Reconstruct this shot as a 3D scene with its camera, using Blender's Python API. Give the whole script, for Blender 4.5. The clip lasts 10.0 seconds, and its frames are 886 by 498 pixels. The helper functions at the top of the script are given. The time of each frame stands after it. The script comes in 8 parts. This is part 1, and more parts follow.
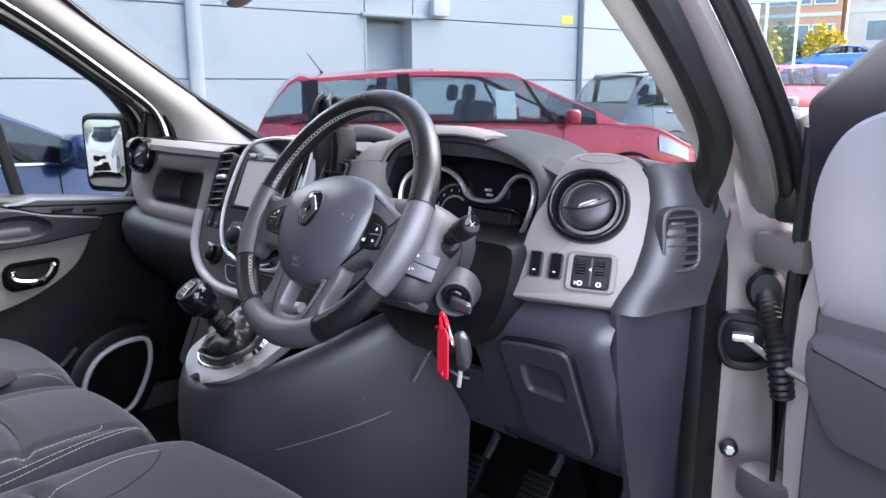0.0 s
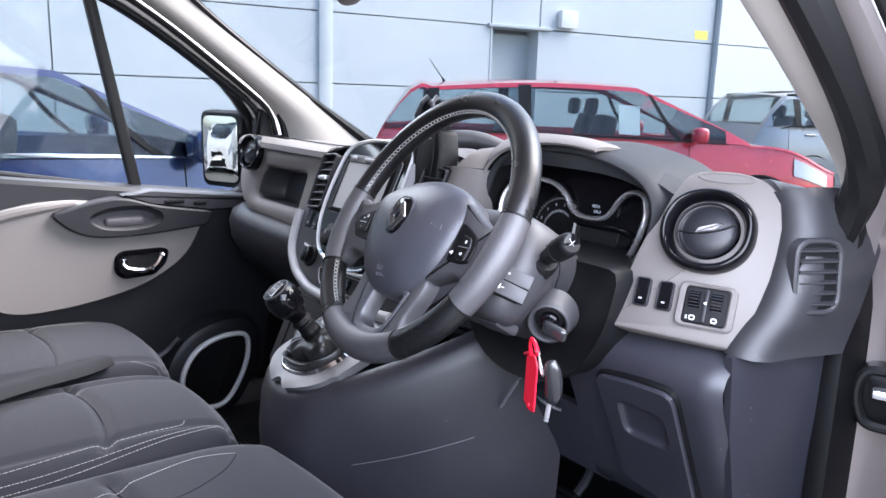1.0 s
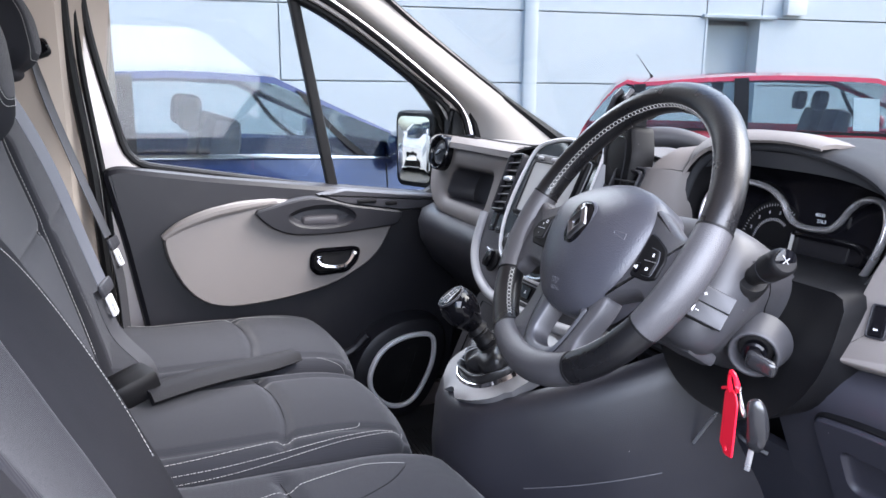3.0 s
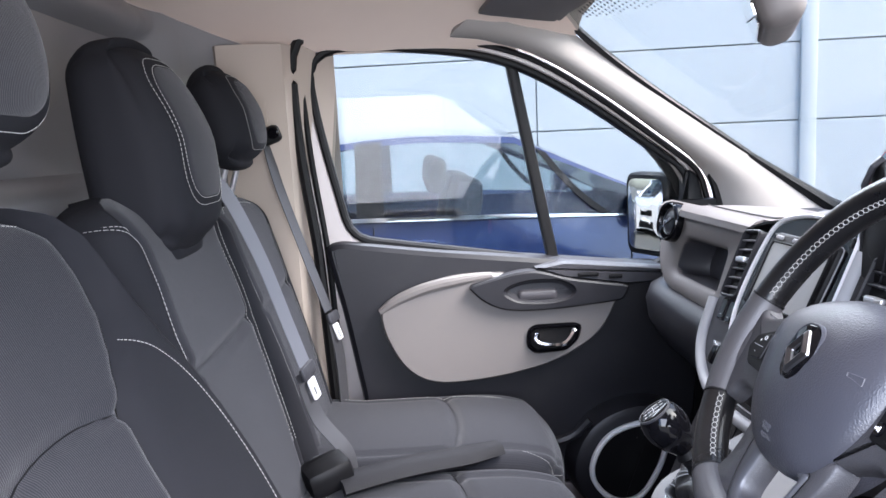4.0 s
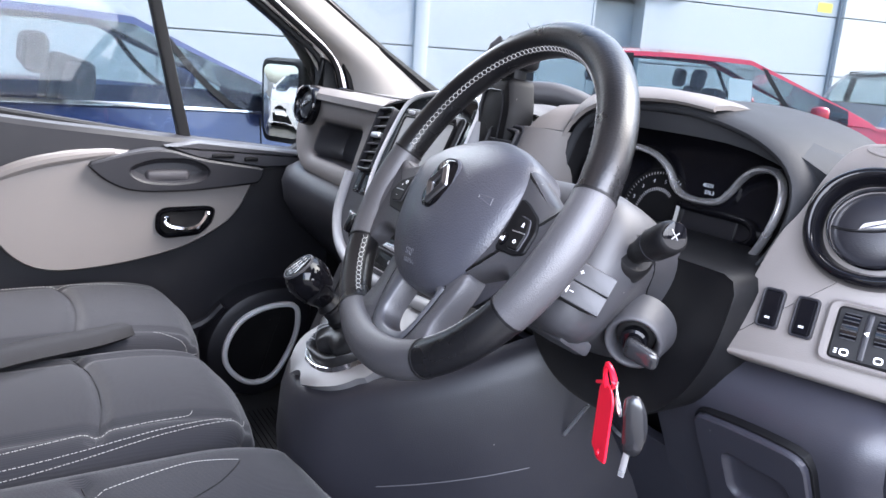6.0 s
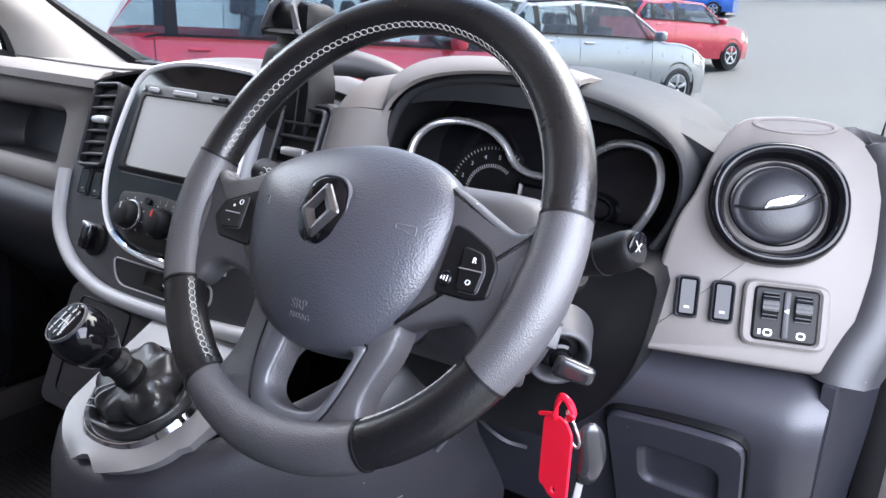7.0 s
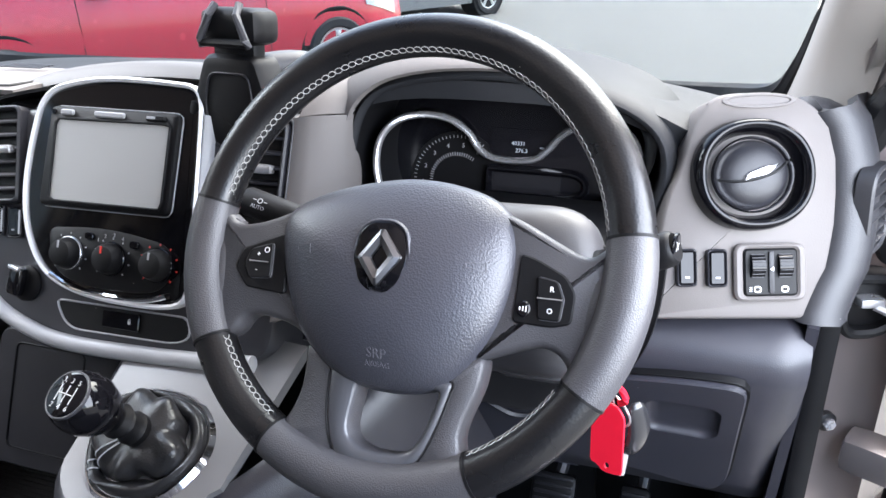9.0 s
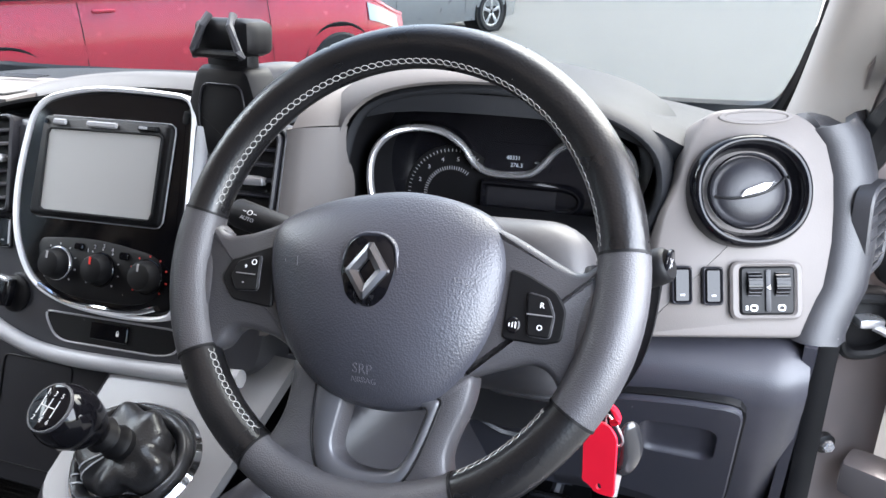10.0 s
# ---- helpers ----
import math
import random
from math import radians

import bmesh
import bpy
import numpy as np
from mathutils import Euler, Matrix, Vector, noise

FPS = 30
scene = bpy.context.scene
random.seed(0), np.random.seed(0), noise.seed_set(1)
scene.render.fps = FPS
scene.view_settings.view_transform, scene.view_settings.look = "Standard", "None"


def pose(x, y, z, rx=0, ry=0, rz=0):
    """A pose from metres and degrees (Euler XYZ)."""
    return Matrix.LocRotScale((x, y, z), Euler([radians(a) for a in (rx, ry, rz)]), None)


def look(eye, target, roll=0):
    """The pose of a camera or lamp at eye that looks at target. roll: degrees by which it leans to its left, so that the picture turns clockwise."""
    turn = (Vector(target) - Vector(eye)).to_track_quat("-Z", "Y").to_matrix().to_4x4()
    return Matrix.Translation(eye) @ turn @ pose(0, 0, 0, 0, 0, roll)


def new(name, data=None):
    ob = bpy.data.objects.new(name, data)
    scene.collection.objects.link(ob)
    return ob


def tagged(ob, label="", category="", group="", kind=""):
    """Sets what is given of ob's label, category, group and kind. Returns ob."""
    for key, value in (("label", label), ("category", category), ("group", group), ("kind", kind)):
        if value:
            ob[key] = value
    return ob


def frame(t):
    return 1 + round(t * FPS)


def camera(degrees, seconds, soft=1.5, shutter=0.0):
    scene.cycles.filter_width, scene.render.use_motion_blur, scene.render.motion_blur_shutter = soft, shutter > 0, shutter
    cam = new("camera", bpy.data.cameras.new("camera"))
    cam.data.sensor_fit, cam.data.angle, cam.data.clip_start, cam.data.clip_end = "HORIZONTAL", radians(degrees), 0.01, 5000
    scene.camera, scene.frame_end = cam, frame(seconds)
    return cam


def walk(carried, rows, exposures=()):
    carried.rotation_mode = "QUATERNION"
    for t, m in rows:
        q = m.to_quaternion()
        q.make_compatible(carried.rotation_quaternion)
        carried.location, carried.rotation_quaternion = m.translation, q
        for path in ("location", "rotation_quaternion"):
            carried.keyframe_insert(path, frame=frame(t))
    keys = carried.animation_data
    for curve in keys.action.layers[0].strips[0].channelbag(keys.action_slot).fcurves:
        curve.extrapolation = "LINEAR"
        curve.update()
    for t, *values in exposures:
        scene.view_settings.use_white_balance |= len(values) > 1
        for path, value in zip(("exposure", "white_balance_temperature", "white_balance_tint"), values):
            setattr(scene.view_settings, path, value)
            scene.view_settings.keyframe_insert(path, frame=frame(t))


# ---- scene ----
cam = camera(60.7, 10.0)
EXPOSURE, KELVIN, TINT = 2.88, 6270, 16
PATH = [
    (0, (1.217, -0.598, 1.401), (-0.136, 0.815, 0.98), -0.2),
    (0.5, (1.198, -0.568, 1.397), (-0.276, 0.717, 0.976), 1.1),
    (1, (1.175, -0.525, 1.39), (-0.38, 0.669, 0.993), 1.9),
    (1.5, (1.153, -0.547, 1.394), (-0.457, 0.573, 1.005), 2.2),
    (2, (1.137, -0.555, 1.395), (-0.514, 0.502, 0.996), 2.1),
    (2.2, (1.137, -0.546, 1.394), (-0.533, 0.479, 0.994), 2.2),
    (3.3, (1.087, -0.416, 1.383), (-0.789, 0.151, 0.988), -0.5),
    (3.5, (1.054, -0.39, 1.385), (-0.861, 0.049, 1.01), -1.1),
    (4, (1.01, -0.325, 1.43), (-0.969, -0.249, 1.151), -2.6),
    (4.5, (1.024, -0.264, 1.432), (-0.957, -0.427, 1.214), -2.7),
    (5, (1.041, -0.263, 1.409), (-0.935, -0.351, 1.118), -1.3),
    (5.5, (1.032, -0.305, 1.362), (-0.877, 0.125, 0.948), 1.8),
    (6, (1.008, -0.356, 1.355), (-0.658, 0.638, 0.869), 3.9),
    (6.2, (0.964, -0.352, 1.364), (-0.579, 0.813, 0.855), 3.8),
    (7.3, (0.694, -0.424, 1.387), (-0.171, 1.262, 0.747), 2.3),
    (7.5, (0.655, -0.439, 1.393), (-0.132, 1.264, 0.698), 1.6),
    (8, (0.606, -0.47, 1.424), (-0.065, 1.239, 0.632), 0.2),
    (8.5, (0.603, -0.465, 1.454), (-0.017, 1.255, 0.645), -0.7),
    (9, (0.613, -0.457, 1.461), (0.01, 1.277, 0.667), -1.1),
    (9.5, (0.615, -0.46, 1.458), (0.012, 1.28, 0.678), -1.1),
    (10, (0.618, -0.446, 1.456), (0.008, 1.302, 0.7), -0.5),
]
walk(cam, [(t, look(eye, target, roll)) for t, eye, target, roll in PATH], [(0.0, EXPOSURE, KELVIN - 60, TINT), (0.5, EXPOSURE + 0.13, KELVIN - 60, TINT), (2.2, EXPOSURE + 0.13, KELVIN - 40, TINT), (4.0, EXPOSURE + 0.20, KELVIN - 30, TINT), (5.0, EXPOSURE + 0.20, KELVIN - 20, TINT), (6.2, EXPOSURE + 0.32, KELVIN - 20, TINT), (7.5, EXPOSURE + 0.37, KELVIN + 100, TINT - 2), (8.25, EXPOSURE + 0.50, KELVIN + 125, TINT - 3), (10.0, EXPOSURE + 0.46, KELVIN + 180, TINT - 5)])
from mathutils.bvhtree import BVHTree

# ---- light ----
SUN_ELEV, SUN_TURN = 48.0, 28.0
world = bpy.data.worlds.new("sky")
scene.world = world
world.use_nodes = True
wn = world.node_tree.nodes
sky = wn.new("ShaderNodeTexSky")
sky.sky_type = "NISHITA"
sky.sun_disc = False
sky.sun_elevation, sky.sun_rotation = radians(SUN_ELEV), radians(SUN_TURN)
sky.dust_density = 3.0
world.node_tree.links.new(sky.outputs[0], wn["Background"].inputs[0])
wn["Background"].inputs[1].default_value = 0.15
sun_data = bpy.data.lights.new("sun", "SUN")
sun_data.energy, sun_data.angle, sun_data.color = 1.5, radians(50), (1.0, 0.96, 0.90)
sun = new("sun", sun_data)
_az = radians(SUN_TURN)
sun.matrix_world = look((math.sin(_az) * 30, math.cos(_az) * 30, 30 * math.tan(radians(SUN_ELEV))), (0, 0, 0))
door_light = bpy.data.lights.new("door_opening_light", "AREA")
door_light.shape, door_light.size, door_light.size_y = "RECTANGLE", 0.75, 0.55
door_light.energy, door_light.color = 2.3, (0.90, 0.94, 1.0)
opening = new("door_opening_light", door_light)
opening.matrix_world = look((0.98, -0.16, 1.42), (-0.2, -0.06, 1.06))


screen_light = bpy.data.lights.new("windscreen_light", "AREA")
screen_light.shape, screen_light.size, screen_light.size_y = "RECTANGLE", 1.5, 0.8
screen_light.energy, screen_light.color = 1.9, (0.93, 0.96, 1.0)
screen_lamp = new("windscreen_light", screen_light)
screen_lamp.matrix_world = look((0.0, 0.80, 1.98), (0.0, 0.05, 1.10))
side_light = bpy.data.lights.new("side_window_light", "AREA")
side_light.shape, side_light.size, side_light.size_y = "RECTANGLE", 1.3, 0.7
side_light.energy, side_light.color = 11.0, (0.93, 0.96, 1.0)
side_lamp = new("side_window_light", side_light)
side_lamp.matrix_world = look((-1.22, -0.15, 2.12), (0.0, -0.15, 1.05))


# ---- materials ----
def material(name, base, rough=0.5, metal=0.0, grain=0.0, grain_size=0.001, vary=0.08, vary_size=0.15, coat=0.0, spec=0.5, voronoi=False, rough_vary=0.08, dust=0.0):
    m = bpy.data.materials.new(name)
    m.use_nodes = True
    nt = m.node_tree
    b = nt.nodes["Principled BSDF"]
    b.inputs["Roughness"].default_value = rough
    b.inputs["Metallic"].default_value = metal
    b.inputs["Coat Weight"].default_value = coat
    b.inputs["Coat Roughness"].default_value = 0.05
    b.inputs["Specular IOR Level"].default_value = spec
    co = nt.nodes.new("ShaderNodeTexCoord")
    big = nt.nodes.new("ShaderNodeTexNoise")
    big.inputs["Scale"].default_value = 1 / vary_size
    big.inputs["Detail"].default_value = 5
    nt.links.new(co.outputs["Object"], big.inputs["Vector"])
    ramp = nt.nodes.new("ShaderNodeMix")
    ramp.data_type = "RGBA"
    lo = [c * (1 - vary) for c in base]
    hi = [min(1, c * (1 + vary)) for c in base]
    ramp.inputs[6].default_value, ramp.inputs[7].default_value = (*lo, 1), (*hi, 1)
    nt.links.new(big.outputs["Fac"], ramp.inputs[0])
    nt.links.new(ramp.outputs[2], b.inputs["Base Color"])
    rr = nt.nodes.new("ShaderNodeMapRange")
    rr.inputs[3].default_value, rr.inputs[4].default_value = max(0.02, rough - rough_vary), min(1, rough + rough_vary)
    nt.links.new(big.outputs["Fac"], rr.inputs[0])
    nt.links.new(rr.outputs[0], b.inputs["Roughness"])
    if dust:
        # sparse pale specks of dust and small scuffs
        sv = nt.nodes.new("ShaderNodeTexVoronoi")
        sv.inputs["Scale"].default_value = 70
        nt.links.new(co.outputs["Object"], sv.inputs["Vector"])
        near = nt.nodes.new("ShaderNodeMath")
        near.operation = "LESS_THAN"
        near.inputs[1].default_value = 0.05
        nt.links.new(sv.outputs["Distance"], near.inputs[0])
        rare = nt.nodes.new("ShaderNodeSeparateColor")
        nt.links.new(sv.outputs["Color"], rare.inputs[0])
        few = nt.nodes.new("ShaderNodeMath")
        few.operation = "GREATER_THAN"
        few.inputs[1].default_value = 1 - dust
        nt.links.new(rare.outputs[0], few.inputs[0])
        both = nt.nodes.new("ShaderNodeMath")
        both.operation = "MULTIPLY"
        nt.links.new(near.outputs[0], both.inputs[0])
        nt.links.new(few.outputs[0], both.inputs[1])
        haze = nt.nodes.new("ShaderNodeTexNoise")
        haze.inputs["Scale"].default_value = 9
        haze.inputs["Detail"].default_value = 8
        nt.links.new(co.outputs["Object"], haze.inputs["Vector"])
        film = nt.nodes.new("ShaderNodeMapRange")
        film.inputs[1].default_value, film.inputs[2].default_value = 0.52, 0.80
        film.inputs[3].default_value, film.inputs[4].default_value = 0.0, 0.025
        nt.links.new(haze.outputs["Fac"], film.inputs[0])
        total = nt.nodes.new("ShaderNodeMath")
        total.operation = "MAXIMUM"
        nt.links.new(both.outputs[0], total.inputs[0])
        nt.links.new(film.outputs[0], total.inputs[1])
        dm = nt.nodes.new("ShaderNodeMix")
        dm.data_type = "RGBA"
        dm.inputs[7].default_value = (0.30, 0.29, 0.27, 1)
        nt.links.new(total.outputs[0], dm.inputs[0])
        nt.links.new(ramp.outputs[2], dm.inputs[6])
        nt.links.new(dm.outputs[2], b.inputs["Base Color"])
    if grain:
        if voronoi:
            tx = nt.nodes.new("ShaderNodeTexVoronoi")
            tx.feature = "F1"
            out = tx.outputs["Distance"]
        else:
            tx = nt.nodes.new("ShaderNodeTexNoise")
            tx.inputs["Detail"].default_value = 3
            out = tx.outputs["Fac"]
        tx.inputs["Scale"].default_value = 1 / grain_size
        nt.links.new(co.outputs["Object"], tx.inputs["Vector"])
        bump = nt.nodes.new("ShaderNodeBump")
        bump.inputs["Strength"].default_value = grain
        bump.inputs["Distance"].default_value = grain_size * 0.5
        nt.links.new(out, bump.inputs["Height"])
        nt.links.new(bump.outputs[0], b.inputs["Normal"])
    return m


def glass_material(name, tint=(1, 1, 1), gloss=1.0):
    m = bpy.data.materials.new(name)
    m.use_nodes = True
    nt = m.node_tree
    nt.nodes.remove(nt.nodes["Principled BSDF"])
    clear = nt.nodes.new("ShaderNodeBsdfTransparent")
    clear.inputs[0].default_value = (*tint, 1)
    shine = nt.nodes.new("ShaderNodeBsdfGlossy")
    shine.inputs["Roughness"].default_value = 0.01
    edge = nt.nodes.new("ShaderNodeLayerWeight")
    edge.inputs[0].default_value = 0.5
    power = nt.nodes.new("ShaderNodeMath")
    power.operation = "POWER"
    power.inputs[1].default_value = 4.0
    nt.links.new(edge.outputs["Facing"], power.inputs[0])
    mul = nt.nodes.new("ShaderNodeMath")
    mul.operation = "MULTIPLY_ADD"
    mul.inputs[1].default_value = 0.6 * gloss
    mul.inputs[2].default_value = 0.03 * gloss
    nt.links.new(power.outputs[0], mul.inputs[0])
    mix = nt.nodes.new("ShaderNodeMixShader")
    nt.links.new(mul.outputs[0], mix.inputs[0])
    nt.links.new(clear.outputs[0], mix.inputs[1])
    nt.links.new(shine.outputs[0], mix.inputs[2])
    nt.links.new(mix.outputs[0], nt.nodes["Material Output"].inputs[0])
    return m


def fabric_material(name, base, stripe, pitch, strength):
    """Woven cloth with fine wavy ribs."""
    m = material(name, base, 0.85, vary=0.12, vary_size=0.2, spec=0.15)
    nt = m.node_tree
    b = nt.nodes["Principled BSDF"]
    b.inputs["Sheen Weight"].default_value = 0.14
    b.inputs["Sheen Roughness"].default_value = 0.4
    co = nt.nodes.new("ShaderNodeTexCoord")
    wave = nt.nodes.new("ShaderNodeTexWave")
    wave.wave_type, wave.bands_direction = "BANDS", "X"
    wave.inputs["Scale"].default_value = 1 / pitch / 6.28 * 2
    wave.inputs["Distortion"].default_value = 2.5
    wave.inputs["Detail"].default_value = 1.0
    wave.inputs["Detail Scale"].default_value = 0.25
    nt.links.new(co.outputs["Object"], wave.inputs["Vector"])
    weave = nt.nodes.new("ShaderNodeTexNoise")
    weave.inputs["Scale"].default_value = 900
    nt.links.new(co.outputs["Object"], weave.inputs["Vector"])
    old = b.inputs["Base Color"].links[0].from_socket
    mix = nt.nodes.new("ShaderNodeMix")
    mix.data_type = "RGBA"
    mix.inputs[7].default_value = (*stripe, 1)
    sc = nt.nodes.new("ShaderNodeMath")
    sc.operation = "MULTIPLY"
    sc.inputs[1].default_value = strength
    nt.links.new(wave.outputs["Fac"], sc.inputs[0])
    nt.links.new(sc.outputs[0], mix.inputs[0])
    nt.links.new(old, mix.inputs[6])
    nt.links.new(mix.outputs[2], b.inputs["Base Color"])
    add = nt.nodes.new("ShaderNodeMath")
    add.inputs[1].default_value = 0.0
    nt.links.new(wave.outputs["Fac"], add.inputs[0])
    nt.links.new(weave.outputs["Fac"], add.inputs[1])
    bump = nt.nodes.new("ShaderNodeBump")
    bump.inputs["Strength"].default_value = 0.3
    bump.inputs["Distance"].default_value = 0.0008
    nt.links.new(add.outputs[0], bump.inputs["Height"])
    nt.links.new(bump.outputs[0], b.inputs["Normal"])
    return m


BEIGE = material("greige_plastic", (0.116, 0.105, 0.100), 0.62, grain=0.25, grain_size=0.0012, vary=0.04)
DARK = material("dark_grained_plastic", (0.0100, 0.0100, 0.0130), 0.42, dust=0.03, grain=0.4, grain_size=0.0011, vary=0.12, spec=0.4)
CONSOLE = material("console_plastic", (0.0165, 0.0160, 0.0205), 0.40, dust=0.05, grain=0.45, grain_size=0.0012, vary=0.14, spec=0.5)
DASHTOP = material("dash_top_plastic", (0.018, 0.019, 0.0215), 0.55, dust=0.06, grain=0.45, grain_size=0.0013, vary=0.08, spec=0.14)
MIDGREY = material("mid_grey_plastic", (0.034, 0.034, 0.039), 0.38, grain=0.4, grain_size=0.0012, vary=0.08)
GREYPLASTIC = material("satin_grey_plastic", (0.30, 0.30, 0.31), 0.4, grain=0.15, grain_size=0.001, vary=0.05)
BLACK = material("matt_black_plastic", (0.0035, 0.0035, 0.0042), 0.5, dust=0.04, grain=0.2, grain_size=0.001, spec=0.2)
PIANO = material("gloss_black_plastic", (0.003, 0.003, 0.004), 0.07, coat=0.0, spec=0.28, vary=0.2, rough_vary=0.03)
CHROME = material("chrome", (0.82, 0.82, 0.84), 0.08, 1.0, vary=0.03, rough_vary=0.04)
DARKCHROME = material("emblem_chrome", (0.22, 0.22, 0.235), 0.30, 1.0, vary=0.05, rough_vary=0.05)
CONSOLESILVER = material("console_silver_paint", (0.145, 0.143, 0.146), 0.36, 0.3, vary=0.05)
SILVER = material("silver_plastic", (0.78, 0.78, 0.79), 0.32, 0.2, vary=0.04)
EMBOSS = material("embossed_mark", (0.075, 0.075, 0.085), 0.6, vary=0.02)
SATIN = material("satin_silver", (0.62, 0.62, 0.64), 0.28, 0.85, vary=0.04)
RIMLEATHER = material("black_leather", (0.0052, 0.0052, 0.006), 0.29, dust=0.01, grain=0.10, grain_size=0.0022, voronoi=True, vary=0.25, vary_size=0.05, rough_vary=0.1)
GRIPLEATHER = material("grey_grained_grip", (0.046, 0.045, 0.049), 0.40, dust=0.05, grain=0.38, grain_size=0.0011, voronoi=True, vary=0.1, vary_size=0.06)
AIRBAG = material("airbag_cover", (0.036, 0.037, 0.046), 0.33, dust=0.05, grain=0.30, grain_size=0.0015, voronoi=True, vary=0.1)
STITCH = material("pale_thread", (0.34, 0.335, 0.325), 0.8, vary=0.15, vary_size=0.004)
GAITER = material("gaiter_leather", (0.012, 0.012, 0.013), 0.3, grain=0.2, grain_size=0.002, voronoi=True, vary=0.2)
FABRIC = fabric_material("ribbed_seat_cloth", (0.0178, 0.0183, 0.0222), (0.0215, 0.0220, 0.0260), 0.0030, 0.35)
SEATSIDE = material("smooth_seat_cloth", (0.0125, 0.0128, 0.0156), 0.8, grain=0.5, grain_size=0.0009, vary=0.12, vary_size=0.12, spec=0.15)
LEATHERETTE = material("seat_leatherette", (0.010, 0.010, 0.012), 0.65, spec=0.2, grain=0.35, grain_size=0.0018, voronoi=True, vary=0.1)
HEADLINER = material("headliner_cloth", (0.78, 0.65, 0.56), 0.95, grain=0.3, grain_size=0.0015, vary=0.05, spec=0.1)
PILLARB = material("door_pillar_plastic", (0.44, 0.375, 0.315), 0.8, grain=0.25, grain_size=0.001, vary=0.05)
PILLARTRIM = material("pillar_trim_plastic", (0.31, 0.29, 0.27), 0.8, grain=0.25, grain_size=0.001, vary=0.05)
BULKHEAD = material("bulkhead_paint", (0.21, 0.205, 0.21), 0.36, grain=0.03, grain_size=0.004, vary=0.08, vary_size=0.3, coat=0.4)
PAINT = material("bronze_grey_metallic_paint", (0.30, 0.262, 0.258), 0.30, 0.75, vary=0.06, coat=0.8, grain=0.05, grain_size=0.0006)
# paler copy of the van paint, light put into the window surrounds' colour
LITBRONZE = material("lit_bronze_paint", (0.42, 0.385, 0.37), 0.38, 0.45, vary=0.06, coat=0.5, grain=0.04, grain_size=0.0006)
# darker copy of the van paint, with shade put into its colour
SHADEBRONZE = material("shaded_bronze_paint", (0.09, 0.08, 0.08), 0.35, 0.3, vary=0.08, coat=0.3)
RUBBER = material("rubber_seal", (0.004, 0.004, 0.0045), 0.5, vary=0.2, spec=0.25)
MATFLOOR = material("ribbed_floor_mat", (0.016, 0.016, 0.017), 0.7, grain=0.8, grain_size=0.004, vary=0.2)
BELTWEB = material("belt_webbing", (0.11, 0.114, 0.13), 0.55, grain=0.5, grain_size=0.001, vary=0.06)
# darker copy of the belt webbing, shade put into its colour
SHADEWEB = material("shaded_belt_webbing", (0.05, 0.051, 0.057), 0.55, grain=0.5, grain_size=0.001, vary=0.08)
DARKWEB = material("dark_webbing", (0.03, 0.03, 0.034), 0.6, grain=0.5, grain_size=0.001, vary=0.1)
REDTAG = material("red_plastic_tag", (0.72, 0.008, 0.03), 0.4, vary=0.06, vary_size=0.02)
# unlit screen whose grey base carries a pale reflection
SCREENSHEEN = material("lcd_with_reflection", (0.34, 0.335, 0.32), 0.33, vary=0.02, rough_vary=0.01)
CLUSTERGLASS = material("cluster_face", (0.003, 0.003, 0.0045), 0.18, vary=0.1)
SCREENOFF = material("unlit_display", (0.010, 0.010, 0.012), 0.25, vary=0.05)
WHITEMARK = material("white_marking", (0.75, 0.75, 0.75), 0.6, vary=0.02)
REDMARK = material("red_marking", (0.6, 0.03, 0.02), 0.6, vary=0.02)
GREYMARK = material("grey_marking", (0.32, 0.32, 0.33), 0.6, vary=0.02)
LCDMARK = material("lcd_digits", (0.36, 0.39, 0.42), 0.6, vary=0.02)
MIRRORGLASS = material("mirror_glass", (0.66, 0.66, 0.66), 0.01, 1.0, vary=0.0, rough_vary=0.0)
GLASS = glass_material("clear_glass", (0.61, 0.64, 0.645), 0.35)
SIDEGLASS = glass_material("side_window_glass", (0.60, 0.63, 0.635), 0.6)
CARGLASS = glass_material("car_window_glass", (0.62, 0.70, 0.72), 1.6)
ASPHALT = material("pale_asphalt", (0.118, 0.119, 0.110), 0.9, grain=0.7, grain_size=0.012, vary=0.22, vary_size=0.8)
CLADDING = material("cladding_panel", (0.455, 0.49, 0.51), 0.5, vary=0.05, vary_size=2.0)
WHITECLAD = material("white_cladding", (0.62, 0.63, 0.62), 0.5, vary=0.03, vary_size=2.0)
JOINT = material("panel_joint", (0.30, 0.33, 0.35), 0.7, vary=0.1)
GREYDOOR = material("grey_painted_door", (0.36, 0.40, 0.42), 0.5, vary=0.05)
REDPAINT = material("red_car_paint", (0.52, 0.022, 0.048), 0.25, 0.15, coat=1.0, vary=0.03)
BLUEPAINT = material("navy_car_paint", (0.012, 0.027, 0.095), 0.2, 0.3, coat=1.0, vary=0.04)
GREYPAINT = material("silver_grey_car_paint", (0.27, 0.28, 0.29), 0.3, 0.5, coat=1.0, vary=0.03)
BRIGHTBLUE = material("bright_blue_car_paint", (0.03, 0.16, 0.60), 0.25, 0.2, coat=1.0, vary=0.03)
WHITEPAINT = material("white_car_paint", (0.55, 0.56, 0.57), 0.25, 0.0, coat=1.0, vary=0.02)
TYRE = material("tyre_rubber", (0.014, 0.014, 0.015), 0.75, grain=0.3, grain_size=0.01, vary=0.2)
ALLOY = material("alloy_wheel", (0.6, 0.6, 0.62), 0.3, 0.9, vary=0.05)
